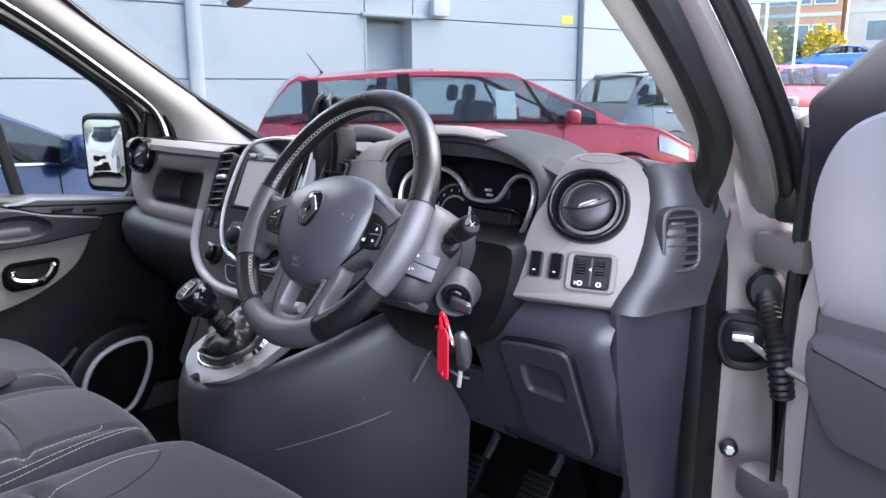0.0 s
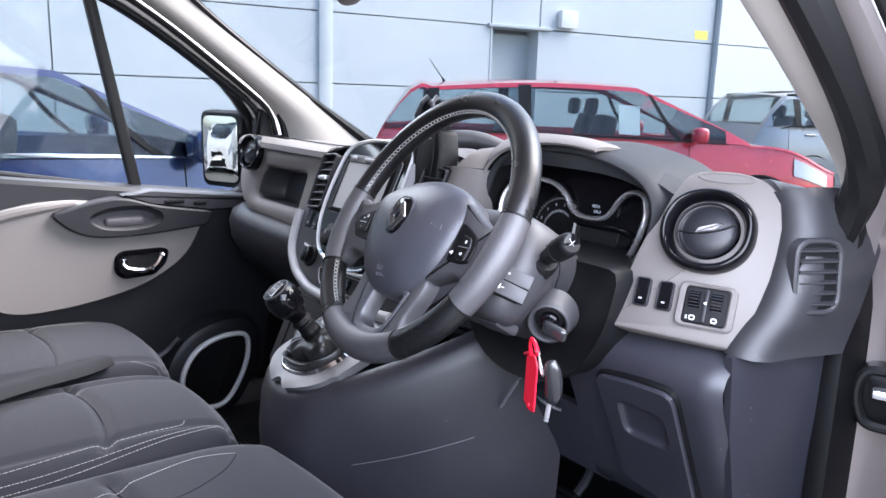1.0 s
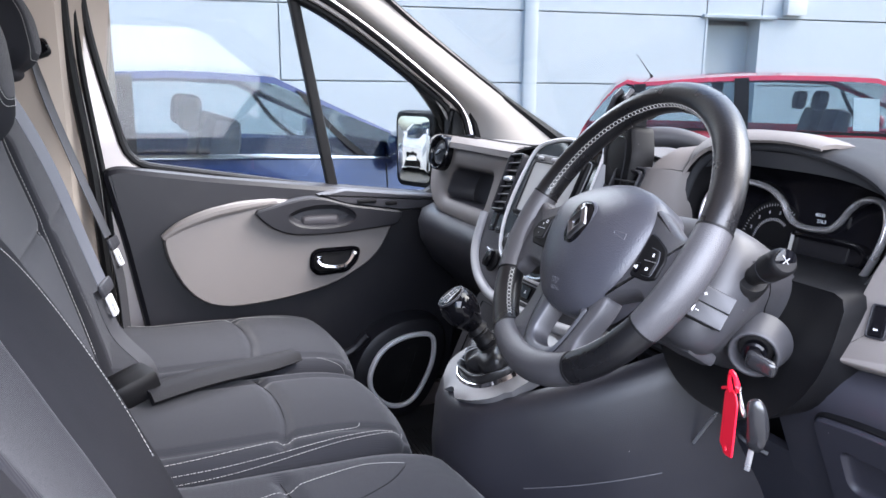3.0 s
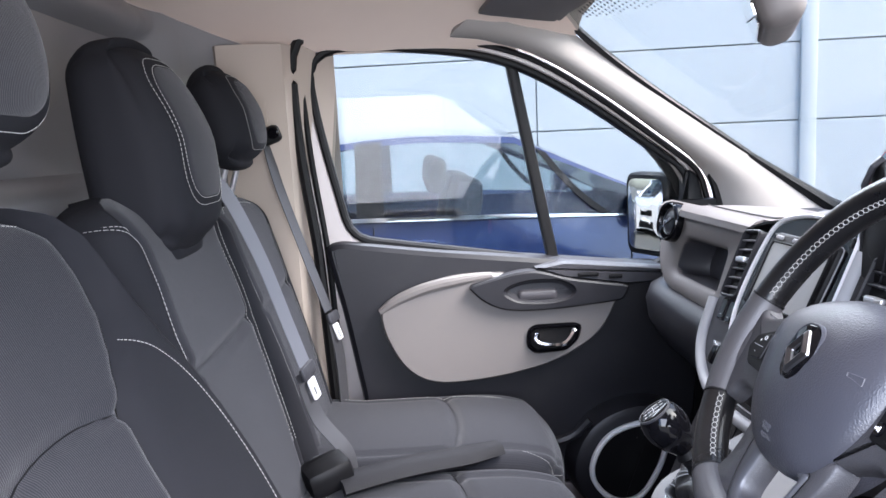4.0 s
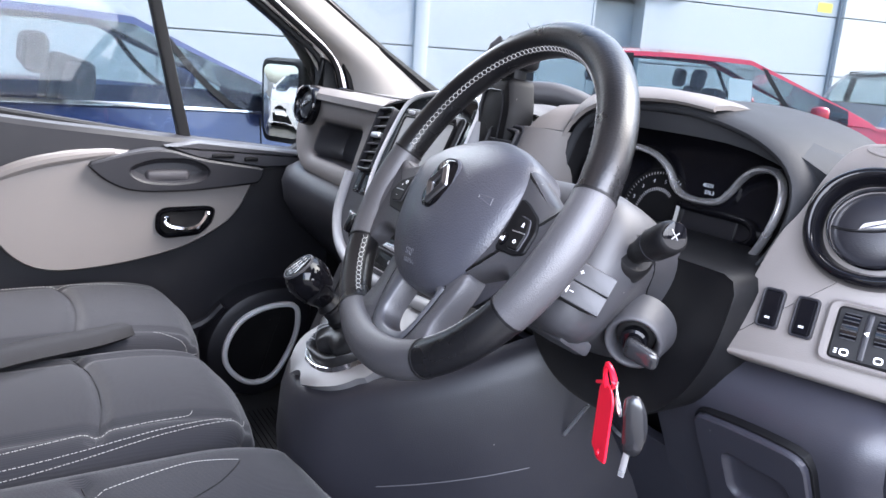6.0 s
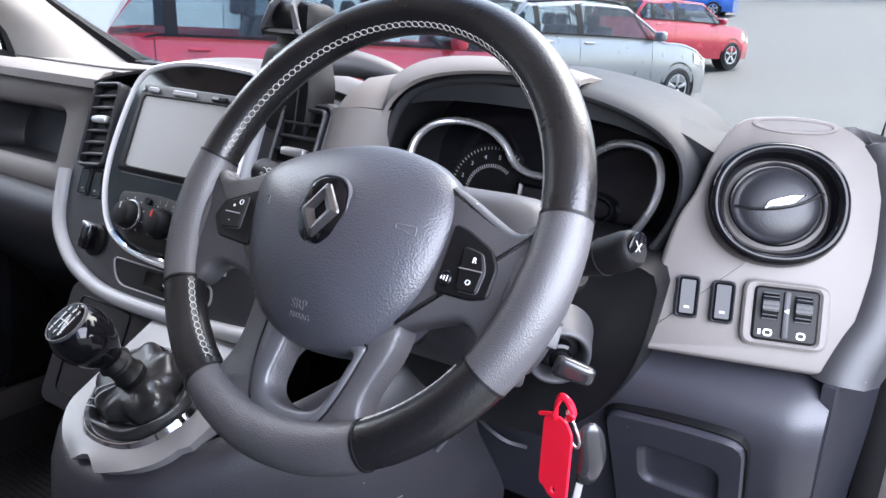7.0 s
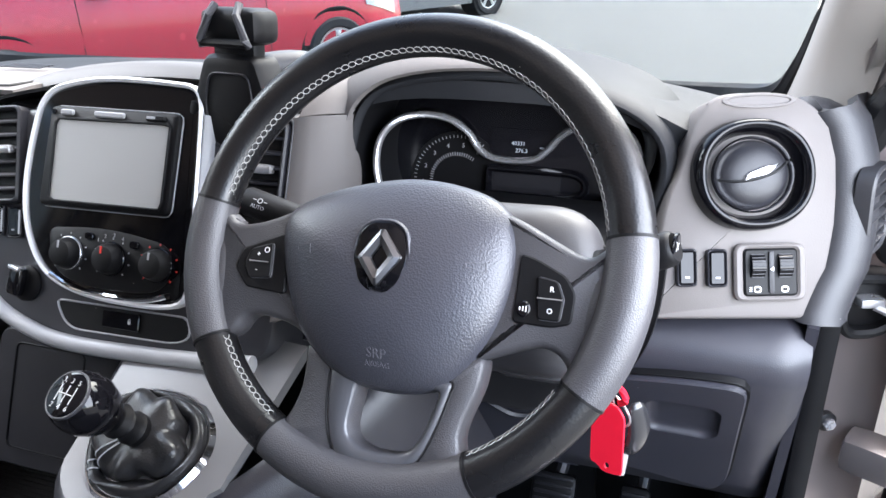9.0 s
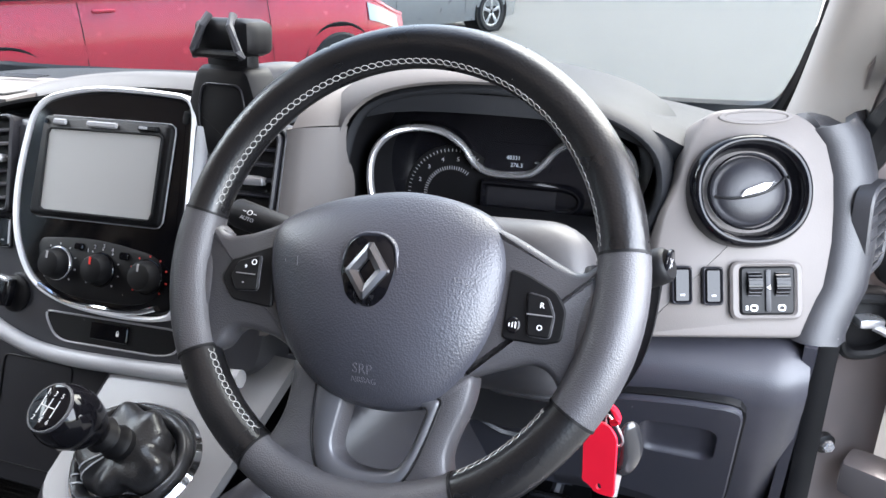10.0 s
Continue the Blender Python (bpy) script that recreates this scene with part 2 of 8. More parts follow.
LAMPGLASS = material("headlamp_lens", (0.30, 0.31, 0.33), 0.08, 0.3, coat=1.0, vary=0.1, vary_size=0.05)
BRICK = material("orange_render", (0.62, 0.33, 0.17), 0.85, grain=0.4, grain_size=0.03, vary=0.15, vary_size=0.6)
CREAM = material("cream_render", (0.66, 0.55, 0.42), 0.85, grain=0.4, grain_size=0.03, vary=0.1, vary_size=0.8)
ROOFTILE = material("roof_tile", (0.30, 0.14, 0.09), 0.8, grain=0.6, grain_size=0.06, vary=0.2)
HEDGE = material("hedge_leaf", (0.12, 0.17, 0.03), 0.7, vary=0.35, vary_size=0.3)
YELLOWLEAF = material("yellow_shrub_leaf", (0.5, 0.38, 0.03), 0.7, vary=0.25, vary_size=0.3)
SIGNBLUE = material("sign_blue", (0.02, 0.05, 0.25), 0.4, vary=0.05)
YELLOWSIGN = material("yellow_sticker", (0.85, 0.75, 0.12), 0.5, vary=0.05)
PAPER = material("white_paper_sheet", (0.78, 0.80, 0.78), 0.7, vary=0.02)
PALETOP = material("pale_hood_plastic", (0.085, 0.080, 0.078), 0.5, dust=0.08, grain=0.4, grain_size=0.0012, vary=0.06)
ENDCAP = material("slate_end_plastic", (0.021, 0.021, 0.024), 0.48, dust=0.06, grain=0.4, grain_size=0.0012, vary=0.08)
SHROUD = material("column_plastic", (0.030, 0.030, 0.034), 0.50, dust=0.06, grain=0.3, grain_size=0.0009, vary=0.08)
SPOKETRIM = material("satin_spoke_plastic", (0.058, 0.059, 0.066), 0.30, dust=0.05, grain=0.08, grain_size=0.0010, vary=0.10)
KEYGREY = material("glossy_grey_key", (0.018, 0.018, 0.020), 0.25, vary=0.15, vary_size=0.02, coat=0.4)
KNEE = material("knee_panel_plastic", (0.022, 0.022, 0.029), 0.38, dust=0.08, grain=0.35, grain_size=0.0011, vary=0.1)
GRAPHITE = material("graphite_and_lit_door_plastic", (0.055, 0.052, 0.058), 0.5, grain=0.3, grain_size=0.0012, vary=0.08)
DOORGREY = material("door_insert_plastic", (0.155, 0.143, 0.137), 0.5, grain=0.25, grain_size=0.0012, vary=0.06)
LILAC = material("pale_door_plastic", (0.17, 0.165, 0.178), 0.5, grain=0.3, grain_size=0.0012, vary=0.06)
PLASTICWRAP = material("clear_plastic_film", (0.62, 0.60, 0.55), 0.25, vary=0.1, vary_size=0.03, coat=0.3)


# ---- mesh helpers ----
def plane_at(origin, right=(1, 0, 0), up=(0, 0, 1)):
    """Pose of a panel: local x right, y up, z out of the panel."""
    r, u = Vector(right).normalized(), Vector(up)
    u = (u - r * u.dot(r)).normalized()
    n = r.cross(u)
    m = Matrix((r, u, n)).transposed().to_4x4()
    m.translation = origin
    return m


def link_mesh(name, bm, mat, sharp=35):
    bmesh.ops.recalc_face_normals(bm, faces=bm.faces)
    for f in bm.faces:
        f.smooth = True
    for e in bm.edges:
        if len(e.link_faces) == 2 and e.calc_face_angle(0) > radians(sharp):
            e.smooth = False
    me = bpy.data.meshes.new(name)
    bm.to_mesh(me)
    bm.free()
    me.materials.append(mat)
    return new(name, me)


def thing(name, label, category, at=(0, 0, 0), group="", kind=""):
    ob = new(name)
    ob.empty_display_size = 0.05
    ob.location = at
    return tagged(ob, label, category, group, kind)


def part(name, bm, mat, parent=None, label="", sharp=35):
    ob = link_mesh(name, bm, mat, sharp)
    if parent is not None:
        ob.parent = parent
        off = parent.matrix_basis.copy()
        up = parent
        while up.parent is not None:
            off = up.parent.matrix_basis @ up.matrix_parent_inverse @ off
            up = up.parent
        ob.matrix_parent_inverse = off.inverted()
    return tagged(ob, label)


def put(bm, m):
    bmesh.ops.transform(bm, matrix=m, verts=bm.verts)
    return bm


def rounded(pts, r, n=5):
    """A polygon with its corners rounded; r: one radius or one for each corner."""
    out = []
    k = len(pts)
    for i, p in enumerate(pts):
        p = Vector(p)
        a, b = Vector(pts[i - 1]), Vector(pts[(i + 1) % k])
        ri = r[i] if isinstance(r, (list, tuple)) else r
        da, db = (a - p), (b - p)
        ra, rb = min(ri, da.length * 0.49), min(ri, db.length * 0.49)
        s, e = p + da.normalized() * ra, p + db.normalized() * rb
        for j in range(n + 1):
            t = j / n
            out.append(tuple(s * (1 - t) ** 2 + p * 2 * t * (1 - t) + e * t * t))
    return out


def box2(w, h, cx=0, cy=0):
    return [(cx - w / 2, cy - h / 2), (cx + w / 2, cy - h / 2), (cx + w / 2, cy + h / 2), (cx - w / 2, cy + h / 2)]


def rrect(w, h, r, cx=0, cy=0, n=5):
    return rounded(box2(w, h, cx, cy), r, n)


def oval(rx, ry, cx=0, cy=0, n=32):
    return [(cx + rx * math.cos(2 * math.pi * i / n), cy + ry * math.sin(2 * math.pi * i / n)) for i in range(n)]


def inset(pts, d):
    """The outline moved inwards by d (anticlockwise outline)."""
    out = []
    k = len(pts)
    area = sum(pts[i - 1][0] * pts[i][1] - pts[i][0] * pts[i - 1][1] for i in range(k))
    sg = 1 if area > 0 else -1
    for i in range(k):
        a, p, b = Vector(pts[i - 1]), Vector(pts[i]), Vector(pts[(i + 1) % k])
        t = (b - a)
        if t.length < 1e-9:
            t = Vector((1, 0))
        t.normalize()
        out.append((p.x - t.y * d * sg, p.y + t.x * d * sg))
    return out


def prism(pts, profile, m=None, bm=None, cap_back=True):
    """An outline carried through steps (inset, height); the last step is closed with a face."""
    bm = bm or bmesh.new()
    rings = []
    for d, w in profile:
        q = inset(pts, d) if d else pts
        rings.append([bm.verts.new((x, y, w)) for x, y in q])
    if m is not None:
        for ring in rings:
            for v in ring:
                v.co = m @ v.co
    k = len(pts)
    for a, b in zip(rings, rings[1:]):
        for i in range(k):
            j = (i + 1) % k
            bm.faces.new((a[i], a[j], b[j], b[i]))
    bm.faces.new(rings[-1])
    if cap_back:
        bm.faces.new(rings[0][::-1])
    return bm


def dome(pts, profile, m=None, centre=None, cap_back=True):
    """An outline shrunk about its centre through steps (scale, height)."""
    c = centre or (sum(p[0] for p in pts) / len(pts), sum(p[1] for p in pts) / len(pts))
    rings = [[Vector((c[0] + (x - c[0]) * k, c[1] + (y - c[1]) * k, w)) for x, y in pts] for k, w in profile]
    if m is not None:
        rings = [[m @ v for v in r] for r in rings]
    bm = loft(rings, True, False)
    bm.verts.ensure_lookup_table()
    n = len(pts)
    bm.faces.new(bm.verts[-n:])
    if cap_back:
        bm.faces.new(bm.verts[:n][::-1])
    return bm


def slab(pts, depth, m=None, bevel=0.002, bm=None):
    b = min(bevel, depth * 0.9)
    return prism(pts, [(0, 0), (0, depth - b), (b * 0.3, depth - b * 0.3), (b, depth)], m, bm)


def ring(outer, inner, depth, m=None, bevel=0.002, bm=None, back=0.0):
    """A frame between two outlines of the same count of points."""
    bm = bm or bmesh.new()
    b = bevel
    steps = [(outer, back), (outer, depth - b), (inset(outer, b), depth), (inset(inner, -b), depth), (inner, depth - b), (inner, back)]
    rings = [[bm.verts.new((x, y, w)) for x, y in q] for q, w in steps]
    if m is not None:
        for rr in rings:
            for v in rr:
                v.co = m @ v.co
    k = len(outer)
    for a, c in zip(rings, rings[1:] + rings[:1]):
        for i in range(k):
            j = (i + 1) % k
            bm.faces.new((a[i], a[j], c[j], c[i]))
    return bm


def respace(pts, n, start=None):
    """n points at even steps along a closed outline, from the point nearest to the direction start."""
    p = [Vector(q) for q in pts]
    k = len(p)
    lens = [(p[(i + 1) % k] - p[i]).length for i in range(k)]
    total = sum(lens)
    out = []
    i, acc = 0, 0.0
    for j in range(n):
        s = total * j / n
        while acc + lens[i] < s:
            acc += lens[i]
            i += 1
        t = (s - acc) / max(lens[i], 1e-9)
        out.append(p[i].lerp(p[(i + 1) % k], t))
    c = sum(out, Vector((0, 0))) / n
    key = min(range(n), key=lambda q: abs(math.atan2(out[q].y - c.y, out[q].x - c.x)))
    return [tuple(v) for v in out[key:] + out[:key]]


def smooth_path(pts, n=8, closed=False):
    p = [Vector(q) for q in pts]
    out = []
    k = len(p)
    for i in range(k if closed else k - 1):
        a, b, c, d = (p[(i - 1) % k] if closed or i else p[0]), p[i], p[(i + 1) % k], (p[(i + 2) % k] if closed or i + 2 < k else p[-1])
        for j in range(n):
            t = j / n
            out.append(0.5 * ((2 * b) + (c - a) * t + (2 * a - 5 * b + 4 * c - d) * t * t + (3 * b - a - 3 * c + d) * t ** 3))
    if not closed:
        out.append(p[-1])
    return out


def tube(path, r, n=8, closed=False, bm=None, cap=True, flat=1.0, up=(0, 0, 1)):
    """A round (or flattened) bar along a path; r: one radius or one for each point."""
    bm = bm or bmesh.new()
    p = [Vector(q) for q in path]
    k = len(p)
    rings = []
    for i in range(k):
        a = p[i - 1] if (i or closed) else p[0]
        b = p[(i + 1) % k] if (i + 1 < k or closed) else p[-1]
        t = (b - a).normalized()
        u = Vector(up)
        s = t.cross(u)
        if s.length < 1e-3:
            s = t.cross(Vector((0, 1, 0.01)))
        s.normalize()
        u = s.cross(t).normalized()
        ri = r[i] if isinstance(r, (list, tuple)) else r
        rings.append([bm.verts.new(p[i] + (s * math.cos(2 * math.pi * j / n) + u * math.sin(2 * math.pi * j / n) * flat) * ri) for j in range(n)])
    for i in range(k if closed else k - 1):
        a, b = rings[i], rings[(i + 1) % k]
        for j in range(n):
            bm.faces.new((a[j], a[(j + 1) % n], b[(j + 1) % n], b[j]))
    if cap and not closed:
        bm.faces.new(rings[0][::-1])
        bm.faces.new(rings[-1])
    return bm


def loft(rings, closed=True, cap=True, bm=None):
    bm = bm or bmesh.new()
    rs = [[bm.verts.new(v) for v in ring_] for ring_ in rings]
    k = len(rs[0])
    for a, b in zip(rs, rs[1:]):
        for i in range(k if closed else k - 1):
            j = (i + 1) % k
            bm.faces.new((a[i], a[j], b[j], b[i]))
    if cap and closed:
        bm.faces.new(rs[0][::-1])
        bm.faces.new(rs[-1])
    return bm


def sheet(rows, thick, bm=None):
    """A curved sheet with thickness from a grid of points."""
    bm = bm or bmesh.new()
    g = [[Vector(p) for p in r] for r in rows]
    n, k = len(g), len(g[0])
    def nrm(i, j):
        a = g[min(i + 1, n - 1)][j] - g[max(i - 1, 0)][j]
        b = g[i][min(j + 1, k - 1)] - g[i][max(j - 1, 0)]
        c = a.cross(b)
        return c.normalized() if c.length > 1e-12 else Vector((0, 0, 1))
    top = [[bm.verts.new(g[i][j]) for j in range(k)] for i in range(n)]
    low = [[bm.verts.new(g[i][j] - nrm(i, j) * thick) for j in range(k)] for i in range(n)]
    for i in range(n - 1):
        for j in range(k - 1):
            bm.faces.new((top[i][j], top[i + 1][j], top[i + 1][j + 1], top[i][j + 1]))
            bm.faces.new((low[i][j], low[i][j + 1], low[i + 1][j + 1], low[i + 1][j]))
    for i in range(n - 1):
        bm.faces.new((top[i][0], low[i][0], low[i + 1][0], top[i + 1][0]))
        bm.faces.new((top[i][-1], top[i + 1][-1], low[i + 1][-1], low[i][-1]))
    for j in range(k - 1):
        bm.faces.new((top[0][j], top[0][j + 1], low[0][j + 1], low[0][j]))
        bm.faces.new((top[-1][j], low[-1][j], low[-1][j + 1], top[-1][j + 1]))
    return bm


def pillow(size, r, seg=(10, 10, 6), deform=None, m=None, bm=None):
    """A box with rounded edges and an even grid, which deform(x, y, z in -1..1, place) may swell or crease."""
    bm = bm or bmesh.new()
    sx, sy, sz = (s / 2 for s in size)
    nx, ny, nz = seg
    made = {}
    def v(i, j, k):
        key = (i, j, k)
        if key not in made:
            a, b, c = 2 * i / nx - 1, 2 * j / ny - 1, 2 * k / nz - 1
            p = Vector((a * sx, b * sy, c * sz))
            q = Vector((max(-sx + r, min(sx - r, p.x)), max(-sy + r, min(sy - r, p.y)), max(-sz + r, min(sz - r, p.z))))
            d = p - q
            if d.length > 1e-9:
                p = q + d.normalized() * min(r, d.length if sum(abs(t) > 1e-9 for t in d) == 1 else r)
            if deform:
                p = deform(a, b, c, p)
            made[key] = bm.verts.new(m @ p if m is not None else p)
        return made[key]
    for i in range(nx):
        for j in range(ny):
            for k in (0, nz):
                bm.faces.new((v(i, j, k), v(i + 1, j, k), v(i + 1, j + 1, k), v(i, j + 1, k)))
    for i in range(nx):
        for k in range(nz):
            for j in (0, ny):
                bm.faces.new((v(i, j, k), v(i + 1, j, k), v(i + 1, j, k + 1), v(i, j, k + 1)))
    for j in range(ny):
        for k in range(nz):
            for i in (0, nx):
                bm.faces.new((v(i, j, k), v(i, j + 1, k), v(i, j + 1, k + 1), v(i, j, k + 1)))
    return bm


def block(size, r, m, seg=(3, 3, 3)):
    return pillow(size, r, tuple(max(4, s) for s in seg), None, m)


def stitches(path, length, gap, r, bm=None, lift=None):
    """A row of short thread ends along a path."""
    bm = bm or bmesh.new()
    p = [Vector(q) for q in path]
    d, on = 0.0, []
    for a, b in zip(p, p[1:]):
        seg = (b - a).length
        t = 0.0
        while t < seg:
            on.append(a.lerp(b, t / seg))
            t += length + gap
    for a, b in zip(on, on[1:]):
        w = (b - a)
        if w.length < (length + gap) * 1.6 and w.length > 1e-5:
            tube([a, a + w * (length / (length + gap))], r, 4, bm=bm)
    return bm


def text_mesh(body, size, m, depth=0.0003):
    """Lettering as a mesh in a panel's pose."""
    cu = bpy.data.curves.new("lettering", "FONT")
    cu.body, cu.size, cu.extrude = body, size, depth
    cu.align_x, cu.align_y = "CENTER", "CENTER"
    cu.resolution_u = 2
    ob = bpy.data.objects.new("lettering", cu)
    me = bpy.data.meshes.new_from_object(ob)
    bm = bmesh.new()
    bm.from_mesh(me)
    bpy.data.objects.remove(ob)
    bpy.data.meshes.remove(me)
    bpy.data.curves.remove(cu)
    return put(bm, m)


def drop_on(points, bvh, way, lift=0.001):
    """Points carried along a direction on to a surface."""
    out = []
    w = Vector(way).normalized()
    for p in points:
        hit = bvh.ray_cast(Vector(p) - w * 0.5, w)
        if hit[0] is not None:
            out.append(hit[0] - w * lift)
    return out


def bvh_of(*obs):
    verts, faces = [], []
    for ob in obs:
        n = len(verts)
        verts += [v.co.copy() for v in ob.data.vertices]
        faces += [[i + n for i in p.vertices] for p in ob.data.polygons]
    return BVHTree.FromPolygons(verts, faces)
def rounded_loop(pts, r, m, w):
    """A closed rounded outline as points in space."""
    return [m @ Vector((u, v, w)) for u, v in rounded(pts, r)]


def lay_on(bm, bvh, m, lift=0.0004):
    """Flat marks, drawn in the panel's own pose m, laid on to a curved surface."""
    way = (m.to_3x3() @ Vector((0, 0, -1))).normalized()
    inv = m.inverted()
    for v in bm.verts:
        high = (inv @ v.co).z
        hit = bvh.ray_cast(v.co - way * 0.1, way)
        if hit[0] is not None:
            v.co = hit[0] - way * (lift if high > 0.0001 else 0.0)
    return bm


# ---- van shell and setting ----
FLOOR_Z = 0.52


def shell_floor():
    ob = part("floor", block((1.62, 1.75, 0.05), 0.01, pose(0, -0.15, FLOOR_Z - 0.025), (6, 6, 2)), MATFLOOR)
    tagged(ob, "black ribbed rubber cab floor mat", "floor", kind="structure")
    ribs = bmesh.new()
    for i in range(46):
        y = -0.10 + i * 0.011
        block_m = pose(-0.28, y, FLOOR_Z + 0.001)
        prism(box2(0.66, 0.005), [(0, 0), (0, 0.0015), (0.001, 0.003)], block_m, ribs)
    part("ribs", ribs, MATFLOOR, ob)
    return ob


def pillar_strip(side):
    """Trim along a front pillar: inner edge at the windscreen, outer edge at the door seal."""
    inner = [(0.690, -0.16, 1.712), (0.700, -0.07, 1.712), (0.715, 0.00, 1.695), (0.718, 0.14, 1.595), (0.722, 0.38, 1.425), (0.722, 0.56, 1.30), (0.715, 0.66, 1.215)]
    outer = [(0.765, -0.22, 1.662), (0.763, -0.12, 1.650), (0.755, -0.02, 1.615), (0.765, 0.10, 1.545), (0.775, 0.25, 1.44), (0.775, 0.37, 1.335), (0.765, 0.42, 1.20)]
    inner, outer = smooth_path(inner, 6), smooth_path(outer, 6)
    rows = []
    for a, b in zip(inner, outer):
        row = []
        for j in range(9):
            t = j / 8
            p = a.lerp(b, t)
            p = p + Vector((-0.035, -0.03, -0.02)) * math.sin(math.pi * t) * 0.7
            row.append((p.x * side, p.y, p.z))
        rows.append(row)
    return sheet(rows, 0.02 * side)


def shell_pillars():
    for side, n in ((-1, "passenger"), (1, "driver")):
        ob = part("trim", pillar_strip(side), PILLARTRIM)
        tagged(ob, "pale greige plastic trim of a front pillar beside the windscreen", "pillar trim", kind="structure")
        # rubber edge along the windscreen
        edge = smooth_path([(0.0 * side, 0.035, 1.70), (0.45 * side, 0.03, 1.70), (0.66 * side, 0.03, 1.697), (0.705 * side, 0.06, 1.665), (0.722 * side, 0.20, 1.555), (0.728 * side, 0.40, 1.415), (0.728 * side, 0.58, 1.29), (0.70 * side, 0.70, 1.215), (0.0, 0.80, 1.215)], 6)
        part("windscreen_seal", tube(edge, 0.009, 6), RUBBER, ob, "black windscreen edge band")
        band = smooth_path([(0.728 * side, 0.46, 1.372), (0.728 * side, 0.58, 1.292), (0.712 * side, 0.67, 1.236), (0.64 * side, 0.73, 1.222), (0.45 * side, 0.765, 1.222)], 6)
        part("corner_band", tube(band, [0.008 + 0.010 * math.sin(math.pi * i / (len(band) - 1)) for i in range(len(band))], 8), RUBBER, ob, "black printed windscreen corner")
        # rear door pillar
        rows = []
        for i in range(9):
            z = 0.55 + (1.66 - 0.55) * i / 8
            lean = 0.05 * (i / 8) ** 2
            sh = 0.24 if side > 0 else 0.0
            rows.append([((0.86 - lean) * side, -0.50 if side < 0 else -0.53 - sh, z), ((0.80 - lean) * side, (-0.572 if side < 0 else -0.53 - sh) - 0.02 * (i / 8), z), ((0.765 - lean) * side, -0.598 - sh - 0.006 * (i / 8), z), ((0.755 - lean) * side, -0.66 - sh, z), ((0.757 - lean) * side, -0.725 if side < 0 else -0.80, z), ((0.79 - lean) * side, -0.735 if side < 0 else -0.95, z)])
        b = part("trim", sheet(rows, 0.02 * side), PILLARB)
        tagged(b, "beige plastic trim of the pillar behind the door", "pillar trim", kind="structure")
        if side < 0:
            m = plane_at((-0.7045, -0.652, 1.50), (0, 1, 0), (0, 0, 1))
            part("slot_cover", slab(rrect(0.036, 0.13, 0.016, 0, 0.045), 0.005, m, 0.0025), PILLARB, b, "raised belt height cover")
            part("knob", prism(oval(0.016, 0.016, 0, -0.03), [(0, 0), (0, 0.008), (0.004, 0.013)], m), PILLARB, b, "beige round belt adjuster knob")


def shell_roof():
    rows = []
    n = 13
    for i in range(n):
        x = -0.78 + 1.56 * i / (n - 1)
        e = abs(x) / 0.78
        drop = 0.075 * max(0, (e - 0.72) / 0.28) ** 2
        row = []
        for j in range(14):
            y = -0.95 + 1.01 * j / 13
            swell = 0.03 * math.sin(math.pi * (j / 13)) * (1 - e ** 4)
            row.append((x, y, 1.715 + 0.035 * (1 - j / 13) * (1 - e ** 4) - drop + swell - 0.018 * max(0, (j - 11) / 2)))
        rows.append(row)
    ob = part("ceiling", sheet(rows, -0.03), HEADLINER)
    tagged(ob, "pale beige cloth headliner of the van cab", "ceiling", kind="structure")
    skin = part("roof_skin", block((1.74, 3.4, 0.05), 0.024, pose(0, -1.70, 1.83), (4, 4, 2)), PAINT)
    tagged(skin, "bronze-grey painted van roof", "van roof", kind="structure")
    front = [[(x * 0.87, 0.0 + 0.12 * t - 0.05 * x * x, 1.845 - 0.12 * t ** 1.5) for t in (0, 0.5, 1)] for x in (-1, -0.6, 0, 0.6, 1)]
    part("roof_front", sheet(front, 0.03), PAINT, skin)


def shell_bulkhead():
    """Pressed steel wall behind the seats: an overhanging upper rail, a sunken field, a ledge and curved wings with a rib."""
    profile = [(1.775, -0.912), (1.745, -0.903), (1.722, -0.888), (1.710, -0.876), (1.704, -0.8715), (1.700, -0.870), (1.6965, -0.8715), (1.692, -0.877), (1.680, -0.893), (1.670, -0.906), (1.666, -0.909), (1.6625, -0.9075), (1.659, -0.908), (1.650, -0.909), (1.60, -0.910), (1.55, -0.911), (1.50, -0.912), (1.45, -0.912), (1.405, -0.911), (1.395, -0.908), (1.388, -0.900), (1.381, -0.886), (1.376, -0.881), (1.370, -0.879), (1.34, -0.880), (1.25, -0.884), (1.10, -0.885), (0.90, -0.885), (0.50, -0.885)]
    xs = [-0.80 + 0.0125 * i for i in range(129)]
    rows = []
    for x in xs:
        t = max(0.0, (abs(x) - 0.585) / 0.165)
        fade = max(0.0, min(1.0, (0.655 - abs(x)) / 0.05))
        rib = math.exp(-((abs(x) - 0.668) / 0.011) ** 2) + 0.5 * math.exp(-((abs(x) - 0.70) / 0.012) ** 2)
        row = []
        for z, y in profile:
            y = -0.897 + (y + 0.897) * fade
            y += 0.185 * t ** 1.7 + 0.020 * rib * max(0, min(1, (1.715 - z) / 0.04))
            y += 0.004 * math.sin(7 * x + 1.2) * math.sin(9 * z) * fade
            row.append((x, y, z))
        rows.append(row)
    ob = part("wall_rear", sheet(rows, -0.02), BULKHEAD, sharp=60)
    tagged(ob, "dark grey painted steel bulkhead behind the seats", "bulkhead", kind="structure")


